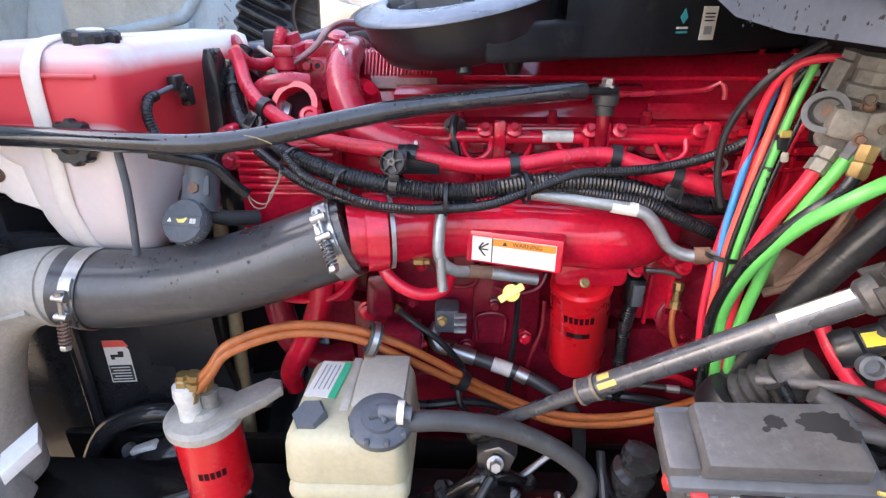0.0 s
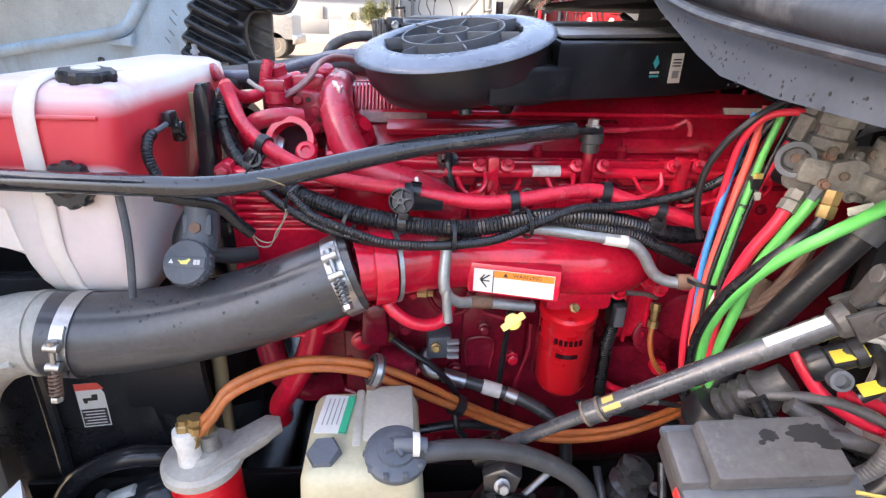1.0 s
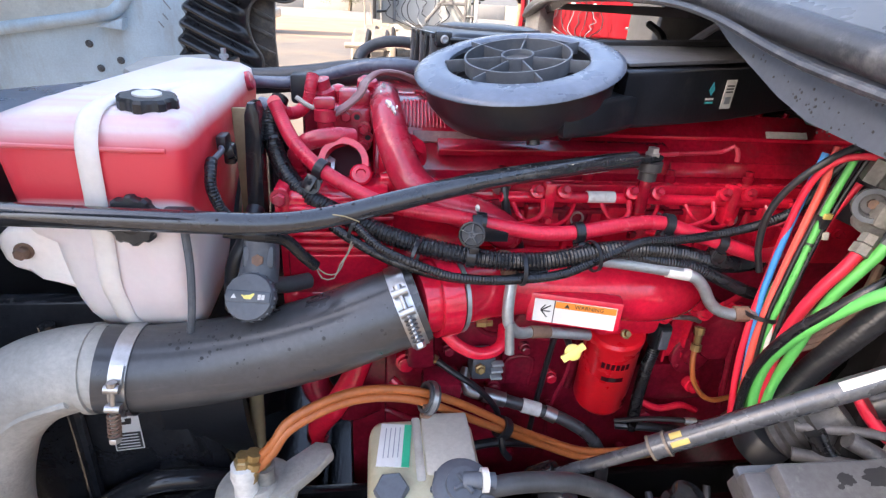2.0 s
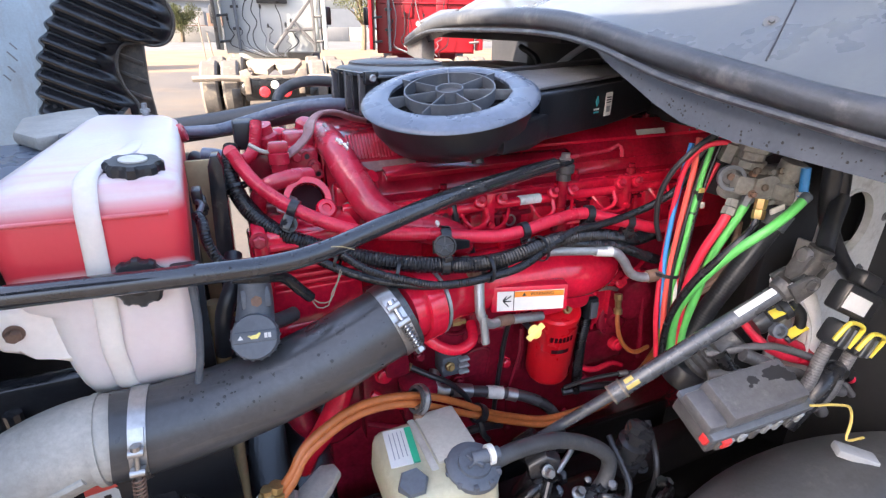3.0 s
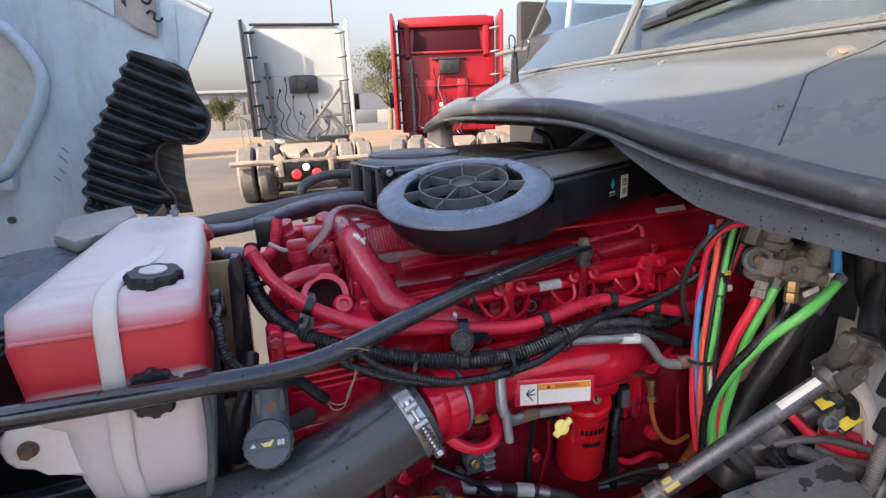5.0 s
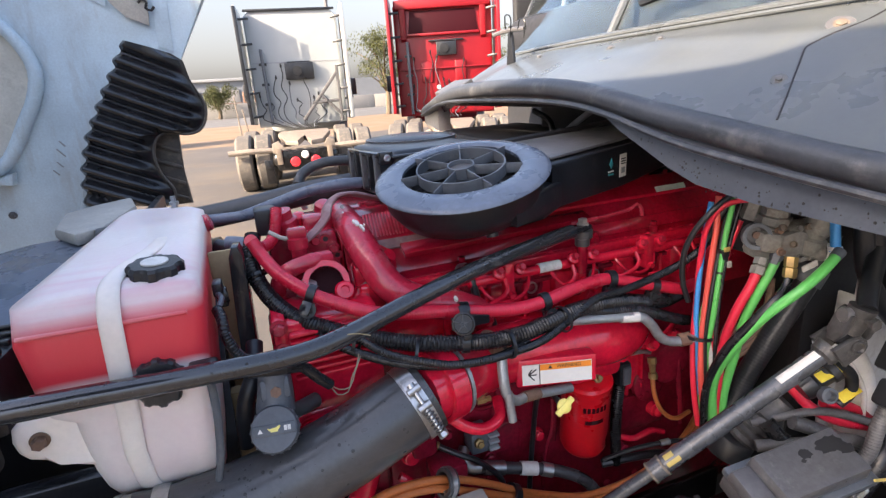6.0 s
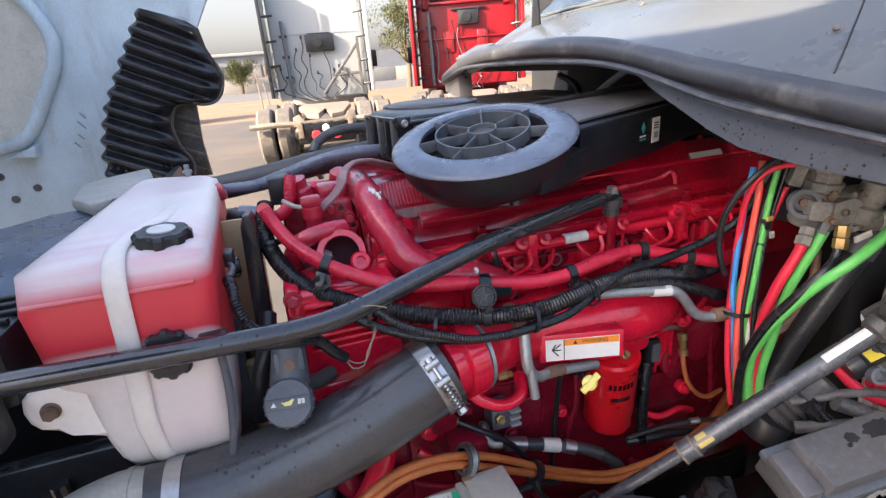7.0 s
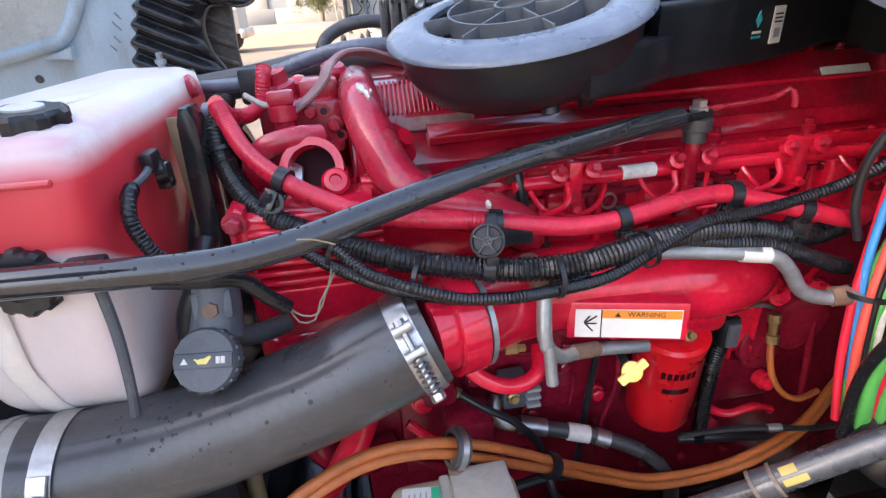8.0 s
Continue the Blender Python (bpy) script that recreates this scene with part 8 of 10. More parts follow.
for s in (-1, 1):
    a = jc + jo * (s * 0.015) + jd * 0.004
    part("yoke_ear", prism([a - side * 0.016 + jd * 0.040, a + side * 0.016 + jd * 0.040, a + side * 0.015 + jd * 0.008, a + side * 0.007 - jd * 0.008, a - side * 0.007 - jd * 0.008, a - side * 0.015 + jd * 0.008], jo * (s * 0.008), 0.003), M["joint"], upper)
part("pinch_bolt", lathe(jc + jd * 0.040 - side * 0.026, side, [(0.009, 0), (0.009, 0.008), (0.005, 0.009), (0.005, 0.050), (0.008, 0.051), (0.008, 0.058), (0, 0.058)], 6), M["joint"], upper)
part("end_cap", lathe(jc + jd * 0.040 + jo * -0.016, -jo, [(0.012, 0), (0.012, 0.006), (0.010, 0.009), (0, 0.010)], 20), M["lid"], upper, "pale dusty end cap")
part("upper_shaft", tube([jc + jd * 0.045 + sd * 0.01, jc + jd * 0.075 + Vector((0.03, 0.02, 0.0)), jc + jd * 0.11 + Vector((0.09, 0.06, 0.0))], 0.013, segs=16), M["black"], shaft)
part("lower_joint", lathe(s0 - sd * 0.03, sd, rounded(0.022, 0, 0.05, 0.005), 18), M["grime"], shaft)

# ---- steering fluid reservoir ----
res = thing("steering_reservoir", (-0.14, 0.68, 1.0), "yellowed plastic steering-fluid reservoir with a dusty top", "fluid reservoir")
part("body", box((-0.148, 0.692, 1.142), (0.170, 0.188, 0.090), 0.022, seg=4, taper=0.94), M["cream"], res)
part("base_bulge", box((-0.145, 0.688, 1.096), (0.166, 0.193, 0.036), 0.017, seg=4), M["cream"], res)
part("bracket", box((-0.145, 0.70, 1.045), (0.12, 0.12, 0.07), 0.010), M["grime"], res, "oily black bracket")
part("bracket_leg", box((-0.145, 0.74, 0.97), (0.05, 0.03, 0.12), 0.006), M["grime"], res)
part("top_plate", box((-0.112, 0.722, 1.186), (0.074, 0.115, 0.012), 0.005), M["creamgrey"], res)
part("top_rib", box((-0.157, 0.715, 1.184), (0.014, 0.12, 0.010), 0.004), M["creamgrey"], res)
part("hex_plug", lathe((-0.198, 0.645, 1.180), (-0.1, -0.25, 1), [(0.024, 0), (0.024, 0.014), (0.021, 0.018), (0, 0.018)], 6), M["capgrey"], res)
cp = part("filler_cap", lathe((-0.102, 0.640, 1.180), (0.05, -0.2, 1), [(0.038, 0), (0.043, 0.003), (0.043, 0.012), (0.038, 0.016), (0.026, 0.017), (0.025, 0.022), (0, 0.022)], 36), M["capgrey"], res)
for k in range(10):
    a = 2 * math.pi * k / 10
    part("grip", box((-0.102 + math.cos(a) * 0.041, 0.640 + math.sin(a) * 0.041, 1.187), (0.008, 0.008, 0.010), 0.002), M["capgrey"], cp)
for a in (0.5, 2.07):
    part("cross_rib", box((-0.101, 0.635, 1.204), (0.034, 0.005, 0.006), 0.001, (Vector((math.cos(a), math.sin(a), 0)), Vector((-math.sin(a), math.cos(a), 0)), Vector((0, 0, 1)))), M["capgrey"], cp)
rl = part("label", box((-0.192, 0.722, 1.187), (0.046, 0.080, 0.002), 0, (Vector((1, -0.12, 0)).normalized(), Vector((0.12, 1, 0)).normalized(), Vector((0, 0, 1)))), M["white"], res, "white label with a green edge")
part("green_edge", box((-0.174, 0.718, 1.1895), (0.011, 0.078, 0.002), 0, (Vector((1, -0.12, 0)).normalized(), Vector((0.12, 1, 0)).normalized(), Vector((0, 0, 1)))), M["label_green"], rl)
for k in range(4):
    part("print_bar", box((-0.206 + k * 0.007, 0.726, 1.1885), (0.0013, 0.056, 0.001), 0, (Vector((1, -0.12, 0)).normalized(), Vector((0.12, 1, 0)).normalized(), Vector((0, 0, 1)))), M["grey"], rl)
part("post_clip", lathe((-0.140, 0.775, 1.18), (0, 0.1, 1), [(0.010, 0), (0.010, 0.014), (0.006, 0.015), (0.006, 0.03), (0, 0.03)], 12), M["rust"], res)
part("clamp_cushion", ring((-0.135, 0.788, 1.215), (1, 0.15, -0.4), 0.0215, 0.006, 0.018, segs=24), M["rubber"], res)
part("p_clamp", ring((-0.135, 0.788, 1.215), (1, 0.15, -0.4), 0.0255, 0.003, 0.008, segs=24), M["steel"], res, "steel P-clamp holding the orange hoses")
part("outlet", tube([(-0.102, 0.640, 1.203), (-0.085, 0.637, 1.205), (-0.06, 0.636, 1.203)], 0.011, segs=14), M["capgrey"], cp)
part("outlet_band", tube([(-0.079, 0.637, 1.205), (-0.070, 0.637, 1.2045)], 0.0160, segs=18), M["offwhite"], res, "white hose band")
rh = thing("return_hose", (0.05, 0.66, 1.1), "black rubber return hose curling down from the reservoir", "hose")
part("hose", tube([(-0.072, 0.637, 1.204), (-0.067, 0.637, 1.19), (-0.03, 0.642, 1.188), (0.009, 0.648, 1.181), (0.047, 0.652, 1.172), (0.083, 0.655, 1.158), (0.13, 0.655, 1.134), (0.168, 0.65, 1.107), (0.187, 0.645, 1.077), (0.177, 0.64, 1.037), (0.137, 0.64, 0.997), (0.067, 0.66, 0.977)], 0.0140, segs=18), M["rubber"], rh)

# ---- orange hoses and filter on the left ----
for dz, dy, low, tag in ((0, 0, 0, "amber fuel hose arching from the filter head"), (-0.0115, -0.005, 0.008, "second amber fuel hose clipped under the first")):
    oh = thing("fuel_hose", (-0.2, 0.78, 1.2), tag, "hose", "amber hoses")
    part("hose", tube([(-0.385, 0.705 + dy, 1.190 + dz), (-0.362, 0.710 + dy, 1.214 + dz), (-0.342, 0.722 + dy, 1.240 + dz), (-0.302, 0.742 + dy, 1.252 + dz), (-0.255, 0.765 + dy, 1.252 + dz), (-0.205, 0.780 + dy, 1.243 + dz), (-0.150, 0.790 + dy, 1.226 + dz - low * 0.3), (-0.095, 0.800 + dy, 1.196 + dz - low), (-0.035, 0.815 + dy, 1.150 + dz - low * 0.8), (0.025, 0.830 + dy, 1.100 + dz), (0.09, 0.835 + dy, 1.062 + dz), (0.17, 0.825 + dy, 1.036 + dz), (0.26, 0.82 + dy, 1.036 + dz), (0.34, 0.82 + dy, 1.052 + dz), (0.44, 0.84 + dy, 1.075 + dz), (0.56, 0.90 + dy, 1.09 + dz)], 0.0068, segs=14), M["orange"], oh)
    part("fitting", lathe((-0.392, 0.703 + dy, 1.182 + dz), (0.25, 0.1, 1), [(0.010, -0.01), (0.010, 0.008), (0.008, 0.01), (0.011, 0.014), (0.011, 0.024), (0, 0.024)], 8), M["brass"], oh)
hk = thing("hose_tie", (0.0, 0.82, 1.1), "black tie bundle round the amber hoses", "cable tie")
part("tie", ring((0.005, 0.823, 1.107), (0.8, 0.1, -0.6), 0.0175, 0.005, 0.016, segs=20), M["black"], hk)
part("tail", tube([(0.0, 0.81, 1.10), (0.005, 0.80, 1.075), (0.02, 0.805, 1.05)], 0.006, segs=8), M["black"], hk)

ff = thing("coolant_filter", (-0.400, 0.730, 0.952), "bright red spin-on filter under a grey cast head", "filter", "red filters")
part("canister", lathe((-0.392, 0.715, 0.947), (0, -0.02, 1), [(0, 0), (0.036, 0.002), (0.047, 0.012), (0.050, 0.022), (0.050, 0.160), (0, 0.160)], 40), M["filter_red"], ff)
pn = Vector((0.38, -0.92, 0)).normalized()
for k in range(5):
    q = pn.copy()
    q = Matrix.Rotation((k - 2) * 0.17, 3, 'Z') @ q
    part("print_bar", box(Vector((-0.392, 0.713, 1.040)) + q * 0.0500, (0.0062, 0.013, 0.0012), 0.0, panel_axes(q)), M["maroon"], ff)
hd = part("head", lathe((-0.392, 0.715, 1.105), (0, -0.02, 1), [(0.055, 0), (0.058, 0.004), (0.058, 0.016), (0.052, 0.022), (0.030, 0.026), (0.026, 0.034), (0, 0.036)], 36), M["castalu"], ff, "grey cast filter head")
part("head_arm", prism([(-0.375, 0.665, 1.114), (-0.355, 0.755, 1.114), (-0.315, 0.790, 1.114), (-0.292, 0.785, 1.114), (-0.285, 0.765, 1.114), (-0.305, 0.740, 1.114)], (0, 0, 0.018), 0.004), M["castalu"], hd)
part("stub", lathe((-0.402, 0.700, 1.122), (0, 0, 1), [(0.018, 0), (0.016, 0.03), (0.019, 0.05), (0.017, 0.066), (0, 0.068)], 14), M["offwhite"], ff, "thread-taped pipe stub")
part("stub", lathe((-0.378, 0.715, 1.122), (0, 0, 1), [(0.015, 0), (0.013, 0.03), (0.015, 0.045), (0, 0.046)], 14), M["alu"], ff)
part("elbow", lathe((-0.403, 0.700, 1.182), (0.1, 0, 1), [(0.012, 0), (0.012, 0.016), (0.009, 0.018), (0.009, 0.026), (0, 0.026)], 6), M["brass"], ff)
part("elbow", lathe((-0.382, 0.715, 1.165), (0.3, 0.1, 1), [(0.011, 0), (0.011, 0.02), (0.008, 0.022), (0, 0.022)], 6), M["brass"], ff)

# ---- fan shroud on the left with its label ----
shroud = thing("fan_shroud", (-0.62, 0.95, 0.7), "black plastic fan shroud panel, dusty, with a warning label", "fan shroud", kind="structure")
part("panel", prism([(-1.15, 0.90, 0.45), (-0.52, 0.90, 0.45), (-0.50, 0.90, 0.80), (-0.56, 0.90, 1.10), (-0.58, 0.90, 1.33), (-1.15, 0.90, 1.33)], (0, 0.04, 0), 0.01), M["gloss"], shroud)
part("corner_post", tube([(-0.56, 0.92, 1.30), (-0.545, 0.93, 1.1), (-0.50, 0.95, 0.75), (-0.49, 0.96, 0.4)], 0.028, segs=14), M["gloss"], shroud)
part("lower_duct", tube([(-0.80, 0.86, 0.62), (-0.68, 0.85, 0.80), (-0.57, 0.86, 0.87), (-0.50, 0.90, 0.86)], 0.05, segs=16), M["gloss"], shroud)
part("duct_bolt", lathe((-0.655, 0.855, 0.885), (-0.2, -0.8, 0.5), [(0.016, 0), (0.014, 0.01), (0, 0.012)], 12), M["lid"], shroud)
part("duct_clip", box((-0.615, 0.845, 0.90), (0.06, 0.02, 0.022), 0.004, (Vector((0.9, 0, 0.4)), Vector((0, 1, 0)), Vector((-0.4, 0, 0.9)))), M["offwhite"], shroud)
sn_ = Vector((0.10, -1, 0.06))
ar_, au_, an_ = panel_axes(sn_)
ao_ = Vector((-0.654, 0.8965, 1.072))


def print_on(name, dx, dy, w, h, lift, mat, parent, label=""):
    return part(name, box(ao_ + ar_ * dx + au_ * dy + an_ * lift, (w, h, 0.0006), 0.0, (ar_, au_, an_)), mat, parent, label)


sl_ = print_on("caution_label", 0, 0, 0.046, 0.094, 0.0, M["white"], shroud, "white caution label with a red band and black print block")
print_on("red_band", 0, 0.040, 0.046, 0.014, 0.0006, M["salmon"], sl_)
print_on("print_block", 0, -0.026, 0.042, 0.036, 0.0006, M["ink"], sl_)
for k in range(5):
    print_on("print_bar", 0.002 * (k % 2) - 0.001, -0.013 - k * 0.0065, 0.036 - 0.004 * (k % 2), 0.0020, 0.0012, M["white"], sl_)
for dx, dy, w, h in ((-0.002, 0.013, 0.024, 0.006), (0.006, 0.019, 0.010, 0.007), (-0.010, 0.008, 0.006, 0.006)):
    print_on("pictogram", dx, dy, w, h, 0.0006, M["ink"], sl_)
part("rib", tube([(-0.72, 0.888, 1.30), (-0.72, 0.886, 1.10), (-0.73, 0.884, 0.85)], 0.012, segs=10, step=0.04), M["gloss"], shroud)
part("duct_curve", tube([(-0.78, 0.87, 0.80), (-0.70, 0.862, 0.925), (-0.61, 0.862, 0.975), (-0.54, 0.875, 0.965), (-0.50, 0.90, 0.93)], 0.020, segs=14, step=0.02), M["gloss"], shroud, "curved glossy rim of the duct")
# fan and shroud ring are added to darken the open gap beside the engine
fan = thing("cooling_fan", (-0.47, 1.35, 0.7), "black plastic cooling fan inside its shroud ring", "cooling fan")
part("hub", lathe((-0.47, 1.30, 1.15), (1, 0, 0), rounded(0.10, -0.04, 0.05, 0.01), 28), M["black"], fan)
for k in range(9):
    a = 2 * math.pi * k / 9
    d = Vector((0, math.cos(a), math.sin(a)))
    part("blade", box(Vector((-0.47, 1.30, 1.15)) + d * 0.21, (0.24, 0.11, 0.006), 0.002, (d, (Vector((0.5, 0, 0)) + Vector((1, 0, 0)).cross(d) * 0.85).normalized(), d.cross((Vector((0.5, 0, 0)) + Vector((1, 0, 0)).cross(d) * 0.85).normalized()))), M["black"], fan)
part("shroud_ring", ring((-0.52, 1.30, 1.15), (1, 0, 0), 0.40, 0.02, 0.14, segs=60), M["black"], fan)
part("shroud_back", box((-0.62, 1.40, 1.05), (0.02, 0.84, 1.1), 0.005), M["black"], fan)
strut = thing("radiator_stay", (-0.49, 1.0, 0.9), "grey-green radiator stay rods behind the hose", "bracket")
part("rod", tube([(-0.44, 0.97, 1.38), (-0.445, 0.96, 1.1), (-0.46, 0.95, 0.75)], 0.014, segs=12, step=0.04), M["tan"], strut)
part("rod", tube([(-0.53, 0.99, 1.36), (-0.54, 0.97, 1.1), (-0.57, 0.95, 0.85)], 0.020, segs=12, step=0.04), M["rubber"], strut)
part("pipe", tube([(-0.49, 1.02, 1.33), (-0.50, 1.0, 1.1), (-0.50, 0.98, 0.8)], 0.030, segs=14, step=0.04), M["black"], strut)
rad = thing("radiator", (-0.95, 1.4, 0.8), "dark radiator core in its black frame", "radiator", kind="structure")
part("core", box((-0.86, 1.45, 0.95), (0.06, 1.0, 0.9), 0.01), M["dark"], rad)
part("top_tank", box((-0.86, 1.45, 1.42), (0.10, 1.04, 0.09), 0.03), M["black"], rad)
part("front_apron", box((-0.86, 0.60, 1.0), (0.05, 0.5, 0.9), 0.02), M["black"], rad)

# ---- frame and steering gear ----
chassis = thing("chassis_rail", (0.0, 0.72, 0.7), "oily black chassis rail with pipes on it", "chassis", kind="structure")
part("rail", prism([(-1.2, 0.70, 0.62), (1.2, 0.70, 0.62), (1.2, 0.70, 0.90), (-1.2, 0.70, 0.90)], (0, 0.02, 0), 0.004), M["grime"], chassis)
part("top_flange", box((0, 0.75, 0.905), (2.4, 0.12, 0.014), 0.003), M["grime"], chassis)
part("far_rail", box((0, 1.82, 0.76), (2.4, 0.1, 0.28), 0.01), M["grime"], chassis)
for k in range(7):
    bolt(chassis, (-0.9 + k * 0.28, 0.70, 0.80), (0, -1, 0), 0.014, 0.018, M["grime"])
part("outrigger", tube([(-0.75, 0.62, 0.83), (-0.55, 0.68, 0.88), (-0.36, 0.73, 0.91)], 0.022, segs=12), M["gloss"], chassis)
part("foot_plate", box((-0.735, 0.66, 0.97), (0.045, 0.10, 0.08), 0.006, (Vector((0.8, 0.3, 0.5)).normalized(), Vector((-0.3, 0.95, 0)).normalized(), Vector((-0.5, 0, 0.85)).normalized())), M["castalu"], chassis)
part("radius_rod", tube([(-0.70, 0.56, 0.86), (-0.54, 0.64, 0.90), (-0.36, 0.74, 0.935)], 0.018, segs=12, step=0.03, flat=0.7), M["rod"], chassis)
part("radius_rod", tube([(-0.66, 0.66, 0.93), (-0.52, 0.70, 0.925), (-0.40, 0.745, 0.94)], 0.010, segs=10, step=0.03), M["gloss"], chassis)
part("bright_plate", prism([(-0.6280, 0.6000, 1.0860), (-0.5970, 0.6400, 1.1090), (-0.5970, 0.6400, 1.1290), (-0.6280, 0.6000, 1.1060)], (-0.02, 0.03, 0.010), 0.002), M["bright"], chassis, "bright bare steel strip")
# dark sheet added to hide the bright ground beside the engine
part("inner_dark_fill", box((-0.1, 0.88, 0.66), (1.4, 0.02, 0.5), 0.005), M["grime"], chassis)
part("cross_member", box((-0.42, 1.27, 0.72), (0.16, 1.1, 0.20), 0.02), M["grime"], chassis)
part("under_tray", box((-0.1, 1.25, 0.55), (1.7, 1.4, 0.03), 0.01), M["grime"], chassis)
part("gear_shelf", box((0.10, 0.60, 0.70), (1.3, 0.34, 0.03), 0.01), M["grime"], chassis)
# dark sheet added where sunlit ground showed from above
part("tray_dark_fill", prism([(0.25, 0.25, 0.86), (0.95, 0.25, 0.86), (0.95, 0.68, 0.80), (0.25, 0.68, 0.78)], (0, 0, 0.015), 0.004), M["grime"], chassis)

gear = thing("steering_gear", (0.1, 0.64, 0.85), "oily black steering gear box with hydraulic unions", "steering gear")
part("case", box((0.08, 0.63, 0.92), (0.30, 0.17, 0.17), 0.035, seg=3), M["grime"], gear)
part("side_cover", lathe((0.10, 0.545, 0.93), (0, -1, 0), rounded(0.06, 0, 0.03, 0.01), 28), M["grime"], gear)
for k in range(6):
    a = k * math.pi / 3
    bolt(gear, (0.10 + math.cos(a) * 0.048, 0.515, 0.93 + math.sin(a) * 0.048), (0, -1, 0), 0.007, 0.01, M["gloss"])
part("input_boss", lathe((0.03, 0.68, 1.0), (0.3, -0.15, 0.6), rounded(0.035, 0, 0.07, 0.008), 22), M["grime"], gear)
vl = part("union", lathe((0.245, 0.665, 1.02), (0.1, -0.15, 1), [(0.028, 0), (0.028, 0.03), (0.022, 0.032), (0.022, 0.05), (0.030, 0.052), (0.030, 0.075), (0.020, 0.08), (0.020, 0.095), (0.026, 0.097), (0.026, 0.108), (0, 0.108)], 20), M["gloss"], gear)
part("union_nut", lathe((0.245, 0.65, 1.128), (0.1, -0.15, 1), [(0.016, 0), (0.016, 0.014), (0.010, 0.016), (0, 0.02)], 6), M["gloss"], vl)
for k, (a, b, c) in enumerate((((0.02, 0.60, 1.0), (0.06, 0.58, 1.03), (0.12, 0.60, 1.06)), ((-0.04, 0.62, 0.98), (0.0, 0.60, 1.02), (0.05, 0.64, 1.09)), ((0.17, 0.60, 0.98), (0.20, 0.60, 1.05), (0.21, 0.68, 1.10)), ((0.28, 0.62, 0.95), (0.31, 0.64, 1.02), (0.33, 0.70, 1.08)))):
    part("pipe", tube([a, b, c], 0.007, segs=10), M["gloss"] if k else M["shaft"], gear)
part("link_rod", tube([(0.02, 0.58, 1.00), (0.10, 0.60, 1.055)], 0.010, segs=10), M["shaft"], gear)
rnd = random.Random(11)
for k in range(14):
    q = Vector((rnd.uniform(-0.05, 0.33), rnd.uniform(0.57, 0.70), rnd.uniform(0.98, 1.03)))
    bolt(gear, q, (rnd.uniform(-0.4, 0.4), -0.5, 1), rnd.uniform(0.006, 0.012), rnd.uniform(0.012, 0.03), M["gloss"] if k % 3 else M["steel"])
for k, (p0, p1, p2, p3) in enumerate((((-0.05, 0.60, 1.00), (-0.01, 0.575, 1.035), (0.04, 0.575, 1.035), (0.075, 0.60, 1.0)),
                                      ((0.09, 0.58, 0.99), (0.12, 0.56, 1.03), (0.17, 0.565, 1.035), (0.20, 0.60, 1.0)),
                                      ((-0.02, 0.66, 1.02), (0.02, 0.65, 1.065), (0.07, 0.66, 1.07), (0.11, 0.68, 1.03)),
                                      ((0.20, 0.57, 0.97), (0.235, 0.56, 1.02), (0.28, 0.58, 1.03), (0.31, 0.62, 0.99)),
                                      ((-0.06, 0.56, 0.95), (0.0, 0.54, 0.985), (0.07, 0.535, 0.98), (0.13, 0.55, 0.95)))):
    part("hard_line", tube([p0, p1, p2, p3], (0.010, 0.008, 0.009, 0.011, 0.009)[k], segs=12), M["grime"], gear)
    for q, ax_ in ((p0, (0.3, -0.3, 1)), (p3, (-0.3, -0.2, 1))):
        bm = bmesh.new()
        add_hex(bm, q, ax_, 0.014, 0.018)
        part("line_nut", bm, M["gloss"], gear)
    part("line_union", lathe((Vector(p1) + Vector(p2)) / 2, Vector(p2) - Vector(p1), [(0.013, -0.012), (0.0145, -0.008), (0.0145, 0.008), (0.013, 0.012)], 12), M["gloss"] if k != 1 else M["steel"], gear)
part("clamp_yoke", prism([(0.030, 0.665, 1.075), (0.075, 0.650, 1.085), (0.085, 0.655, 1.110), (0.060, 0.665, 1.120), (0.028, 0.675, 1.100)], (0.006, 0.035, 0.004), 0.005), M["gloss"], gear)
bolt(gear, (0.055, 0.655, 1.098), (0, -0.9, 0.4), 0.009, 0.016, M["steel"])
part("wiring", tube([(-0.06, 0.64, 0.99), (-0.02, 0.60, 1.01), (0.03, 0.61, 1.0), (0.09, 0.57, 1.02), (0.15, 0.60, 1.0)], 0.008, segs=10), M["loom"], gear)

part("drag_link_bolt", tube([(0.091, 0.68, 1.037), (0.144, 0.7, 1.073)], 0.0055, segs=10, step=0.01), M["steel"], gear, "bright bare steel rod")
rnd = random.Random(17)
for k in range(22):
    q = Vector((rnd.uniform(-0.04, 0.20), rnd.uniform(0.60, 0.67), rnd.uniform(0.985, 1.035)))
    d = Vector((rnd.uniform(-0.6, 0.6), -0.5, 1))
    r0 = rnd.uniform(0.006, 0.012)
    part("union_nut", lathe(q, d, [(r0, -0.03), (r0, 0.006), (r0 * 0.7, 0.008), (r0 * 0.7, 0.016), (0, 0.017)], 6 if k % 2 else 14), M["rod"], gear)
for k in range(6):
    x = -0.028 + 0.035 * k
    part("hard_line", tube([(x, 0.66, 0.97), (x + 0.01, 0.615, 1.01 + 0.012 * (k % 3)), (x + 0.05, 0.61, 1.015), (x + 0.075, 0.65, 0.98)], 0.0055, segs=10), M["rod"], gear)

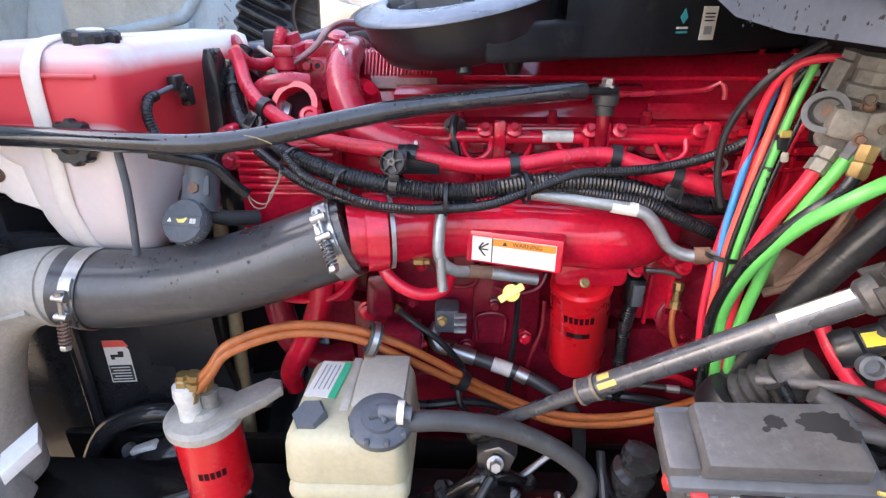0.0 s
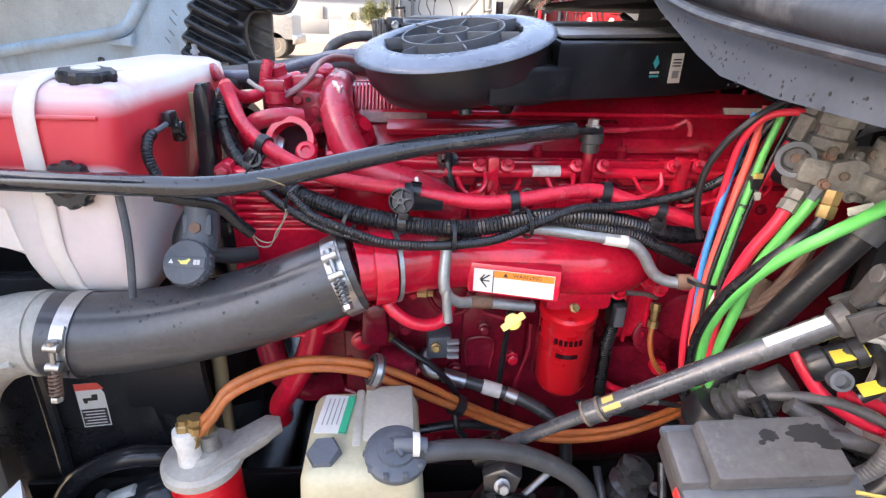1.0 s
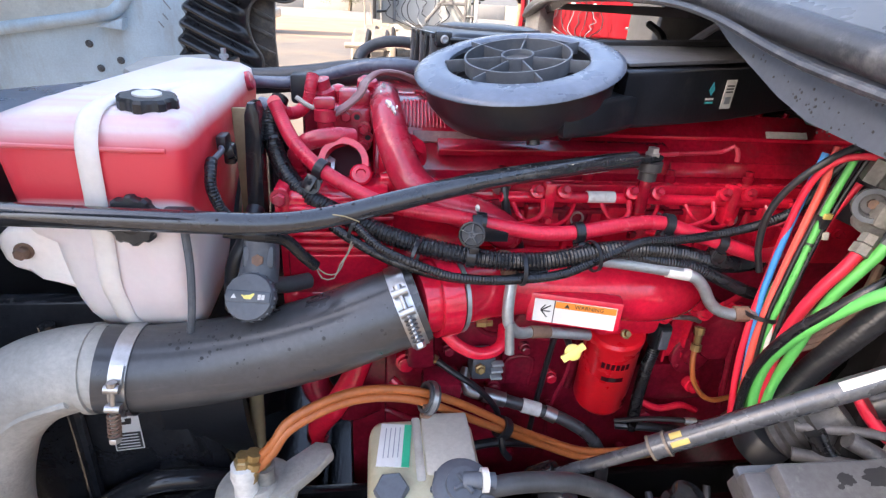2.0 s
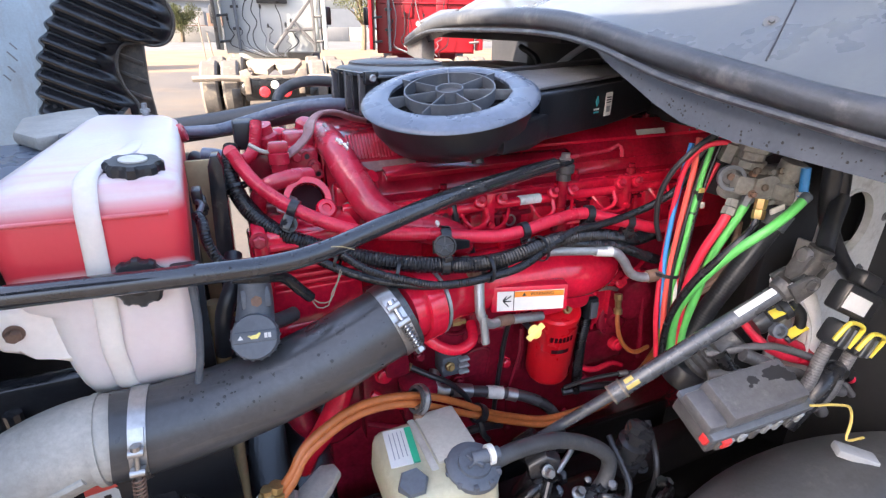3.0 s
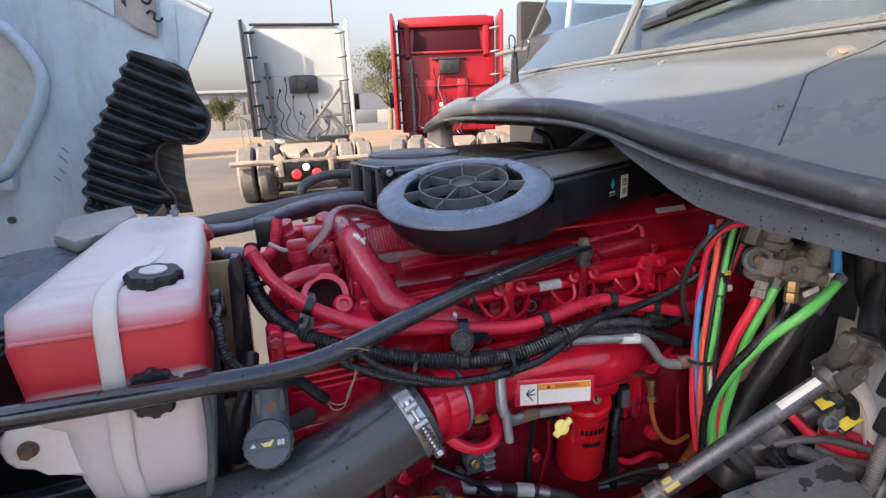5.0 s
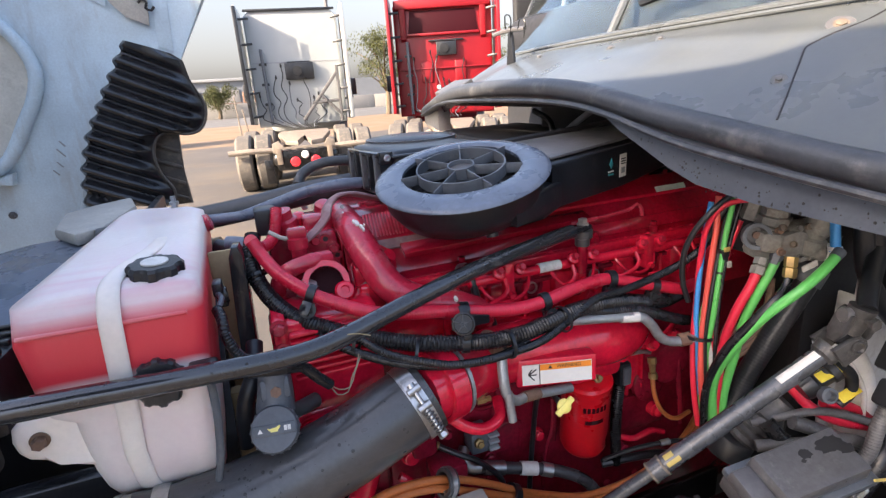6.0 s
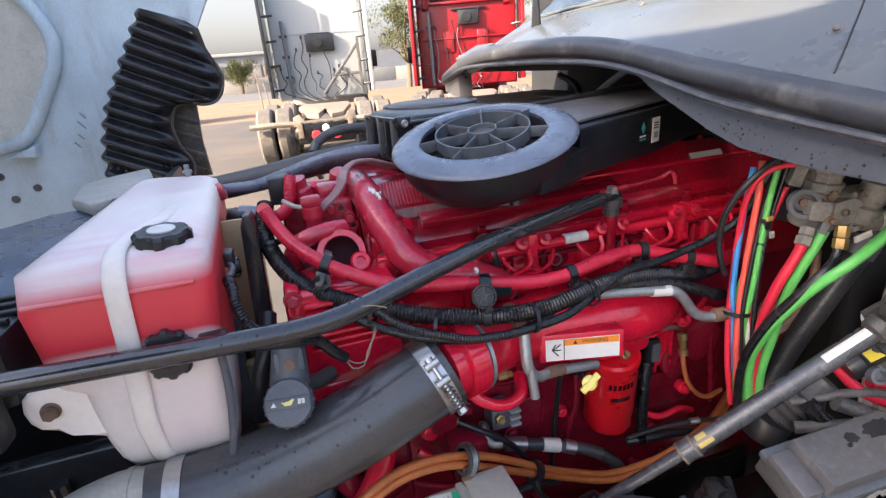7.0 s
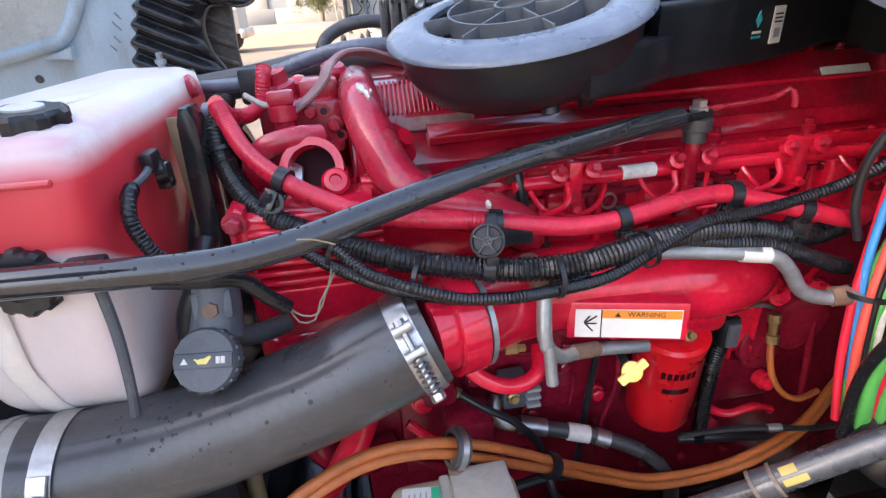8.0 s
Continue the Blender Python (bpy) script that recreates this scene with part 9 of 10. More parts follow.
# ---- fuse box ----
fuse = thing("fuse_box", (0.31, 0.5, 1.2), "weathered grey fuse box with a stepped stained lid", "fuse box")
fx = Vector((0.985, -0.10, 0.10)).normalized()
fy = Vector((0.10, 0.93, 0.34))
fy = (fy - fx * fy.dot(fx)).normalized()
fz = fx.cross(fy)
fo = Vector((0.312, 0.508, 1.300))
lid = part("lid", box(fo + fz * 0.004, (0.148, 0.072, 0.028), 0.005, (fx, fy, fz), taper=0.95), M["lid"], fuse)
part("lid_step", box(fo - fx * 0.088 - fz * 0.009, (0.034, 0.066, 0.024), 0.005, (fx, fy, fz), taper=0.94), M["lid"], fuse)
part("lid_skirt", box(fo - fx * 0.006 - fz * 0.018, (0.192, 0.088, 0.014), 0.004, (fx, fy, fz)), M["capgrey"], lid)
part("base", box(fo - fx * 0.004 - fz * 0.042, (0.188, 0.082, 0.034), 0.004, (fx, fy, fz)), M["lid"], fuse)
rnd = random.Random(14)
for k in range(8):
    part("base_rib", box(fo + fx * (-0.080 + k * 0.022) - fy * 0.042 - fz * (0.038 + rnd.uniform(0, 0.006)), (rnd.uniform(0.006, 0.014), 0.007, rnd.uniform(0.014, 0.028)), 0.0015, (fx, fy, fz)), M["lid"] if k % 3 == 0 else M["grey"], fuse)
part("base_slot", box(fo + fx * 0.02 - fy * 0.0415 - fz * 0.030, (0.11, 0.002, 0.006), 0.0, (fx, fy, fz)), M["ink"], fuse)
for k in range(2):
    part("red_tab", box(fo - fx * (0.096 - k * 0.022) - fy * (0.030 + k * 0.012) - fz * 0.032, (0.016, 0.014, 0.020), 0.003, (fx, fy, fz)), M["label_red"], fuse)
for cx_, cy_, a, b in ((0.044, 0.012, 0.027, 0.012), (0.000, 0.012, 0.011, 0.008), (0.060, 0.000, 0.013, 0.009), (-0.010, 0.004, 0.004, 0.003)):
    rim_ = []
    for k in range(26):
        an = 2 * math.pi * k / 26
        w = rnd.uniform(0.74, 1.08)
        rim_.append(fo + fx * (cx_ + a * w * math.cos(an)) + fy * (cy_ + b * w * math.sin(an)) + fz * 0.0180)
    part("oil_stain", prism(rim_, fz * 0.0005), M["ink"], lid, "dark oil stain")
wire = thing("yellow_wire", (0.44, 0.46, 1.25), "loose thin yellow wire running to a ribbon connector", "wire")
part("wire", tube([(0.385, 0.463, 1.287), (0.43, 0.455, 1.28), (0.475, 0.452, 1.262), (0.480, 0.445, 1.235), (0.462, 0.435, 1.215), (0.50, 0.43, 1.21)], 0.0022, segs=6), M["yellow"], wire)
cn2 = part("connector", box((0.455, 0.415, 1.205), (0.060, 0.026, 0.014), 0.003, (Vector((0.75, -0.6, -0.2)).normalized(), Vector((0.6, 0.78, 0)).normalized(), Vector((0.15, -0.12, 0.98)).normalized())), M["grey"], wire, "grey multi-pin connector")
for k in range(8):
    part("pin", box((0.436 + k * 0.0055, 0.426 - k * 0.0044, 1.2135 - k * 0.0014), (0.003, 0.010, 0.003)), M["ink"], cn2)

# ---- inner fender and bulkhead at the rear ----
fender = thing("inner_fender", (0.55, 0.4, 1.0), "dusty dark inner fender liner", "vehicle panel", kind="structure")
part("liner", tube([(0.20, 0.42, 0.96), (0.33, 0.42, 1.055), (0.48, 0.40, 1.082), (0.68, 0.36, 1.05), (0.85, 0.34, 0.95)], 0.12, segs=32, step=0.02), M["rubber"], fender)
part("outer_panel", box((0.55, 0.23, 0.95), (0.8, 0.03, 0.5), 0.01), M["black"], fender)
bulk = thing("bulkhead_plate", (0.78, 0.67, 1.3), "pale grey painted bulkhead plate with a large round hole", "vehicle panel")


def holed_plate(cx, cz, r, x0, x1, z0, z1, y, thick):
    """An upright sheet with a round hole through it."""
    bm = bmesh.new()
    n, loops = 48, []
    for yy in (y, y + thick):
        inner, outer = [], []
        for k in range(n):
            a = 2 * math.pi * (k + 0.5) / n
            c, sn2 = math.cos(a), math.sin(a)
            far = min(((x1 - cx) if c > 0 else (x0 - cx)) / c, ((z1 - cz) if sn2 > 0 else (z0 - cz)) / sn2)
            inner.append(bm.verts.new((cx + c * r, yy, cz + sn2 * r)))
            outer.append(bm.verts.new((cx + c * far, yy, cz + sn2 * far)))
        loops.append((inner, outer))
    (ia, oa), (ib, ob) = loops
    for k in range(n):
        q = (k + 1) % n
        for a, b in ((ia, oa), (ob, ib), (ib, ia), (oa, ob)):
            bm.faces.new((a[k], a[q], b[q], b[k]))
    return bm


part("plate", holed_plate(0.705, 1.470, 0.068, 0.632, 1.05, 1.15, 1.68, 0.66, 0.008), M["plate"], bulk)
part("hole_rim", ring((0.705, 0.660, 1.470), (0, 1, 0), 0.070, 0.005, 0.014, segs=48), M["plate"], bulk)
for x, z in ((0.775, 1.568), (0.80, 1.36), (0.665, 1.385), (0.83, 1.47)):
    bolt(bulk, (x, 0.659, z), (0, -1, 0), 0.007, 0.008, M["lid"])
part("lower_panel", box((0.835, 0.674, 1.22), (0.47, 0.008, 0.40), 0.003), M["plate"], bulk)
# near-black sheet added behind the hole in place of its shade
part("shade_backing", box((0.80, 0.72, 1.38), (0.46, 0.02, 0.62), 0.005), M["dark"], bulk)
part("plate_edge", box((0.634, 0.676, 1.30), (0.006, 0.04, 0.28), 0.002), M["plate"], bulk)
press = thing("curved_pressing", (0.54, 0.60, 1.3), "bright curved metal pressing below the steering joint", "bracket")
part("pressing", tube([(0.470, 0.605, 1.412), (0.505, 0.603, 1.402), (0.540, 0.600, 1.365), (0.566, 0.598, 1.315), (0.580, 0.60, 1.255), (0.585, 0.61, 1.20)], 0.024, segs=24, flat=0.8), M["bright"], press)
part("pressing_edge", tube([(0.462, 0.590, 1.395), (0.497, 0.585, 1.383), (0.525, 0.580, 1.348), (0.548, 0.578, 1.305), (0.560, 0.58, 1.25)], 0.004, segs=8), M["bright"], press)
# hanging dark conduits beside the valve
for pts, r, lab_ in (([(0.585, 0.66, 1.66), (0.600, 0.645, 1.60), (0.610, 0.64, 1.54), (0.612, 0.64, 1.495)], 0.018, "black conduit hanging open beside the brake valve"),
                     ([(0.500, 0.60, 1.62), (0.520, 0.60, 1.545), (0.565, 0.60, 1.48), (0.640, 0.60, 1.41), (0.72, 0.60, 1.36), (0.80, 0.60, 1.33)], 0.014, "black conduit slanting across the bulkhead plate")):
    c_ = thing("conduit", pts[0], lab_, "conduit", "bulkhead conduits")
    part("tube", tube(pts, r, segs=16), M["black"], c_)
relay = thing("relay_module", (0.50, 0.52, 1.35), "black relay module with a white label and yellow-locked plugs", "relay")
ra, rb, rc = Vector((0.903, 0.0, -0.430)), Vector((0, 1, 0)), Vector((0.430, 0.0, 0.903))
ro = Vector((0.492, 0.52, 1.425))
part("body", box(ro + ra * 0.034 + rc * 0.000, (0.118, 0.026, 0.050), 0.006, (ra, rb, rc)), M["black"], relay)
part("shoulder", box(ro + ra * 0.03 + rc * 0.038, (0.060, 0.024, 0.026), 0.005, (ra, rb, rc)), M["black"], relay)
part("label", box(ro + ra * 0.018 - rb * 0.0136 - rc * 0.003, (0.082, 0.0012, 0.027), 0.0, (ra, rb, rc)), M["white"], relay, "white paper label")
for k in range(2):
    q = ro + ra * (0.042 + 0.090 * k) - rc * (0.058 + 0.002 * k)
    plug = part("plug", box(q, (0.046, 0.034, 0.044), 0.008, (ra, rb, rc)), M["black"], relay)
    for e in (-1, 1):
        part("plug_rib", box(q + ra * (e * 0.012) - rb * 0.018, (0.005, 0.004, 0.036), 0.001, (ra, rb, rc)), M["capgrey"], plug)
    lq = q - ra * 0.008
    part("lock", tube([lq - ra * 0.028 - rb * 0.018 - rc * 0.010, lq - ra * 0.028 - rb * 0.022 + rc * 0.018, lq - ra * 0.018 - rb * 0.024 + rc * 0.027, lq + ra * 0.018 - rb * 0.024 + rc * 0.027, lq + ra * 0.028 - rb * 0.022 + rc * 0.016, lq + ra * 0.028 - rb * 0.018 - rc * 0.014], 0.0042, segs=8, flat=0.8), M["lockyellow"], plug, "bright yellow locking lever")
    part("cable", tube([q - rc * 0.02, q - rc * 0.055 + ra * 0.004, q - rc * 0.11 + ra * 0.012, q - rc * 0.17 + rb * 0.02], 0.011, segs=14, ribs=0.0008, pitch=0.005), M["lid"], plug)
for pts, r, m_, lab_ in (([(0.425, 0.640, 1.350), (0.432, 0.620, 1.328), (0.445, 0.602, 1.306), (0.464, 0.588, 1.290), (0.50, 0.575, 1.272), (0.545, 0.562, 1.258), (0.60, 0.55, 1.235), (0.66, 0.54, 1.20)], 0.0088, M["cable_red"], "red taped power cable by the fuse box"),
                        ([(0.36, 0.620, 1.24), (0.42, 0.575, 1.258), (0.46, 0.555, 1.266), (0.50, 0.548, 1.252), (0.55, 0.54, 1.222), (0.62, 0.53, 1.19)], 0.010, M["lid"], "grey cable across the bulkhead"),
                        ([(0.37, 0.64, 1.27), (0.44, 0.595, 1.298), (0.49, 0.575, 1.290), (0.545, 0.55, 1.268), (0.60, 0.54, 1.23), (0.66, 0.53, 1.17)], 0.007, M["lid"], "slim grey cable lying across the bulkhead"),
                        ([(0.41, 0.60, 1.285), (0.45, 0.58, 1.268), (0.50, 0.565, 1.238), (0.55, 0.55, 1.20), (0.60, 0.54, 1.14)], 0.012, M["lid"], "dusty cable dropping behind the fuse box"),
                        ([(0.48, 0.60, 1.30), (0.53, 0.59, 1.285), (0.58, 0.58, 1.25), (0.64, 0.57, 1.19)], 0.008, M["cable_red"], "second red power cable with dusty tape"),
                        ([(0.45, 0.52, 1.18), (0.49, 0.51, 1.25), (0.53, 0.52, 1.27), (0.60, 0.53, 1.24)], 0.018, M["loom"], "thick corrugated loom by the relay"),
                        ([(0.38, 0.62, 1.28), (0.40, 0.60, 1.25), (0.44, 0.57, 1.24), (0.50, 0.55, 1.22)], 0.013, M["loom"], "black loom under the steering shaft")):
    c_ = thing("power_cable", pts[0], lab_, "cable", "bulkhead cables")
    part("cable", tube(pts, r, segs=14), m_, c_)
boot = thing("rubber_boot", (0.37, 0.68, 1.22), "grey bellows boot beneath the steering shaft", "rubber boot")
part("boot", lathe((0.372, 0.660, 1.225), (0.55, -0.30, 0.78), [(0.026, 0)] + [(0.027 + (0.005 if k % 2 else 0), 0.007 * k) for k in range(1, 10)] + [(0.024, 0.074), (0.022, 0.10), (0, 0.101)], 26), M["joint"], boot)
part("boot_foot", lathe((0.352, 0.672, 1.19), (0.3, -0.2, 0.9), rounded(0.036, 0, 0.045, 0.010), 24), M["black"], boot)
tags = thing("tape_flag", (0.44, 0.59, 1.36), "dark round connector flagged with yellow tape", "connector")
part("connector", lathe((0.415, 0.600, 1.345), (0.75, -0.25, 0.55), [(0.019, 0), (0.021, 0.006), (0.021, 0.022), (0.017, 0.026), (0.017, 0.048), (0.020, 0.050), (0.020, 0.062), (0, 0.062)], 22), M["black"], tags)
part("socket", lathe((0.432, 0.572, 1.348), (-0.3, -0.85, 0.3), [(0.013, 0), (0.013, 0.012), (0.009, 0.013), (0.008, 0.004), (0, 0.004)], 18), M["capgrey"], tags)
for c_, d_ in ((Vector((0.442, 0.578, 1.379)), Vector((0.86, -0.18, 0.35))), (Vector((0.482, 0.566, 1.338)), Vector((0.90, -0.1, 0.36)))):
    d_ = d_.normalized()
    up_ = Vector((-0.35, -0.45, 0.82))
    up_ = (up_ - d_ * up_.dot(d_)).normalized()
    part("yellow_tape", box(c_, (0.038, 0.016, 0.002), 0.0006, (d_, up_.cross(d_), up_)), M["lockyellow"], tags)
part("lead", tube([(0.470, 0.578, 1.385), (0.490, 0.572, 1.365), (0.492, 0.57, 1.335), (0.475, 0.575, 1.315)], 0.009, segs=12), M["black"], tags)
column = thing("steering_column_tube", (0.45, 0.66, 1.4), "black column tube leaning against the bulkhead", "tube")
part("tube", tube([(0.360, 0.700, 1.20), (0.405, 0.685, 1.33), (0.440, 0.668, 1.42), (0.490, 0.655, 1.52), (0.515, 0.655, 1.58)], 0.018, segs=18, ribs=0.0005, pitch=0.006), M["black"], column)
part("collar", tube([(0.478, 0.658, 1.498), (0.492, 0.655, 1.525)], 0.0235, segs=18), M["capgrey"], column)
rusty = thing("rusty_linkage", (0.41, 0.70, 1.4), "red-brown rusty linkage behind the air lines", "linkage")
part("body", lathe((0.41, 0.74, 1.38), (0.2, -1, 0.1), rounded(0.028, 0, 0.04, 0.008), 20), M["rust"], rusty)
for k in range(4):
    part("rod", tube([(0.385 + k * 0.012, 0.70, 1.36 + k * 0.012), (0.44, 0.69, 1.39 + k * 0.02), (0.47, 0.71, 1.40 + k * 0.03)], 0.006, segs=8), M["rust"], rusty)

# ---- brake valve and air lines ----
valve = thing("brake_valve", (0.40, 0.68, 1.5), "dirty cast-aluminium brake valve with brass fittings", "brake valve")
part("body", lathe((0.420, 0.705, 1.545), (0.15, -0.2, 1), [(0.022, 0), (0.026, 0.006), (0.026, 0.022), (0.022, 0.026), (0.024, 0.034), (0.024, 0.056), (0.018, 0.060), (0.018, 0.070), (0, 0.070)], 22), M["alu"], valve)
part("port_block", box((0.428, 0.678, 1.575), (0.085, 0.05, 0.034), 0.009, (Vector((0.92, -0.35, -0.15)).normalized(), Vector((0.35, 0.92, 0)).normalized(), Vector((0.14, 0, 0.99)).normalized())), M["alu"], valve)
part("side_port", lathe((0.395, 0.700, 1.588), (-0.55, -0.8, 0.1), [(0.017, 0), (0.017, 0.018), (0.014, 0.020), (0.012, 0.016), (0, 0.015)], 20), M["lid"], valve)
part("port_core", lathe((0.3865, 0.6875, 1.590), (-0.55, -0.8, 0.1), [(0.006, 0), (0.006, 0.006), (0, 0.007)], 8), M["rust"], valve)
part("lower_port", lathe((0.398, 0.680, 1.550), (-0.45, -0.15, -0.85), [(0.011, 0), (0.011, 0.012), (0.009, 0.013), (0.012, 0.015), (0.012, 0.028), (0, 0.029)], 6), M["alu"], valve)
part("second_body", lathe((0.455, 0.650, 1.555), (0.1, -0.2, 1), [(0.015, 0), (0.021, 0.006), (0.021, 0.028), (0.016, 0.032), (0.020, 0.042), (0.020, 0.066), (0, 0.066)], 20), M["alu"], valve)
part("white_boss", lathe((0.468, 0.640, 1.625), (0.1, -0.2, 1), rounded(0.0165, 0, 0.016, 0.003), 18), M["offwhite"], valve)
part("brass_fitting", lathe((0.402, 0.635, 1.560), (-0.25, -0.2, -0.9), [(0.0095, -0.004), (0.0095, 0.010), (0.008, 0.012), (0.010, 0.014), (0.010, 0.026), (0.008, 0.029), (0, 0.029)], 6), M["brass"], valve)
part("top_hex", lathe((0.412, 0.715, 1.632), (0.1, -0.2, 1), [(0.016, -0.025), (0.016, 0.006), (0.012, 0.008), (0.012, 0.016), (0, 0.016)], 6), M["alu"], valve)
part("grey_flag", box((0.436, 0.628, 1.545), (0.026, 0.004, 0.010), 0.001, (Vector((0.9, -0.2, 0.35)).normalized(), Vector((0.2, 0.97, 0)).normalized(), Vector((-0.35, 0, 0.93)).normalized())), M["offwhite"], valve, "pale tag")
part("white_tag", box((0.378, 0.722, 1.530), (0.008, 0.005, 0.012), 0.002, (Vector((0.9, -0.3, 0.2)).normalized(), Vector((0.3, 0.95, 0)).normalized(), Vector((-0.2, 0, 0.98)).normalized())), M["castalu"], valve)
part("blue_fitting", lathe((0.462, 0.612, 1.580), (-0.1, 0.1, 1), [(0.009, -0.01), (0.009, -0.004), (0.007, -0.003), (0.007, 0.036), (0, 0.037)], 12), M["blue"], valve)
part("blue_fitting", ring((0.462, 0.612, 1.574), (0, 0.1, 1), 0.0075, 0.004, 0.006, segs=16), M["offwhite"], valve)
part("lower_port", lathe((0.412, 0.664, 1.560), (-0.35, 0.05, -0.9), [(0.010, 0), (0.010, 0.008), (0.0085, 0.010), (0.0085, 0.018), (0, 0.018)], 6), M["capgrey"], valve)
part("plug", box((0.376, 0.735, 1.545), (0.012, 0.014, 0.018), 0.002), M["black"], valve)
part("plug_lock", box((0.375, 0.727, 1.556), (0.012, 0.004, 0.008), 0.001), M["yellow"], valve)
part("elbow_connector", tube([(0.428, 0.700, 1.628), (0.440, 0.692, 1.628), (0.452, 0.684, 1.622)], 0.0105, segs=12, ribs=0.0012, pitch=0.005), M["black"], valve, "black push-in connector")
part("elbow_connector", tube([(0.448, 0.70, 1.618), (0.470, 0.69, 1.632), (0.49, 0.68, 1.64)], 0.012, segs=12), M["capgrey"], valve)
part("side_boss", lathe((0.452, 0.645, 1.562), (0.75, -0.6, 0.0), [(0.015, 0), (0.015, 0.020), (0.012, 0.022), (0.012, 0.034), (0, 0.034)], 16), M["alu"], valve)
part("boss_ring", ring((0.472, 0.629, 1.562), (0.75, -0.6, 0.0), 0.0125, 0.003, 0.006, segs=20), M["offwhite"], valve)
part("web", prism([(0.405, 0.655, 1.560), (0.440, 0.640, 1.548), (0.462, 0.632, 1.545), (0.462, 0.632, 1.585), (0.430, 0.645, 1.600), (0.408, 0.655, 1.592)], (0.012, 0.03, 0), 0.005), M["alu"], valve)
for q, ax_, mm in (((0.412, 0.668, 1.596), (-0.4, -0.8, 0.4), "rust"), ((0.432, 0.652, 1.600), (-0.3, -0.8, 0.5), "alu"), ((0.407, 0.657, 1.566), (-0.4, -0.9, 0.1), "rust"), ((0.428, 0.640, 1.556), (-0.3, -0.9, 0.1), "alu"), ((0.452, 0.633, 1.592), (-0.2, -0.9, 0.3), "alu")):
    bolt(valve, q, ax_, 0.0052, 0.008, M[mm])
part("upper_body", lathe((0.425, 0.690, 1.600), (0.05, -0.1, 1), [(0.020, 0), (0.026, 0.004), (0.026, 0.016), (0.021, 0.018), (0.021, 0.030), (0.025, 0.032), (0.025, 0.044), (0, 0.046)], 8), M["alu"], valve)
part("rear_body", lathe((0.448, 0.668, 1.585), (0.85, -0.35, 0.1), rounded(0.024, -0.02, 0.035, 0.006), 24), M["alu"], valve)
part("port_flange", ring((0.3815, 0.682, 1.5895), (-0.55, -0.8, 0.1), 0.0185, 0.006, 0.010, segs=26), M["capgrey"], valve, "dark port flange")
for q in ((0.404, 0.656, 1.606), (0.440, 0.640, 1.606), (0.421, 0.648, 1.578)):
    part("plug_hole", lathe(q, (-0.35, -0.9, 0.25), [(0.0055, -0.004), (0.0055, 0.0025), (0.004, 0.003), (0.0035, 0.001), (0, 0.001)], 14), M["dustdark"], valve)
part("mount", box((0.49, 0.77, 1.58), (0.10, 0.05, 0.10), 0.01), M["dark"], valve)

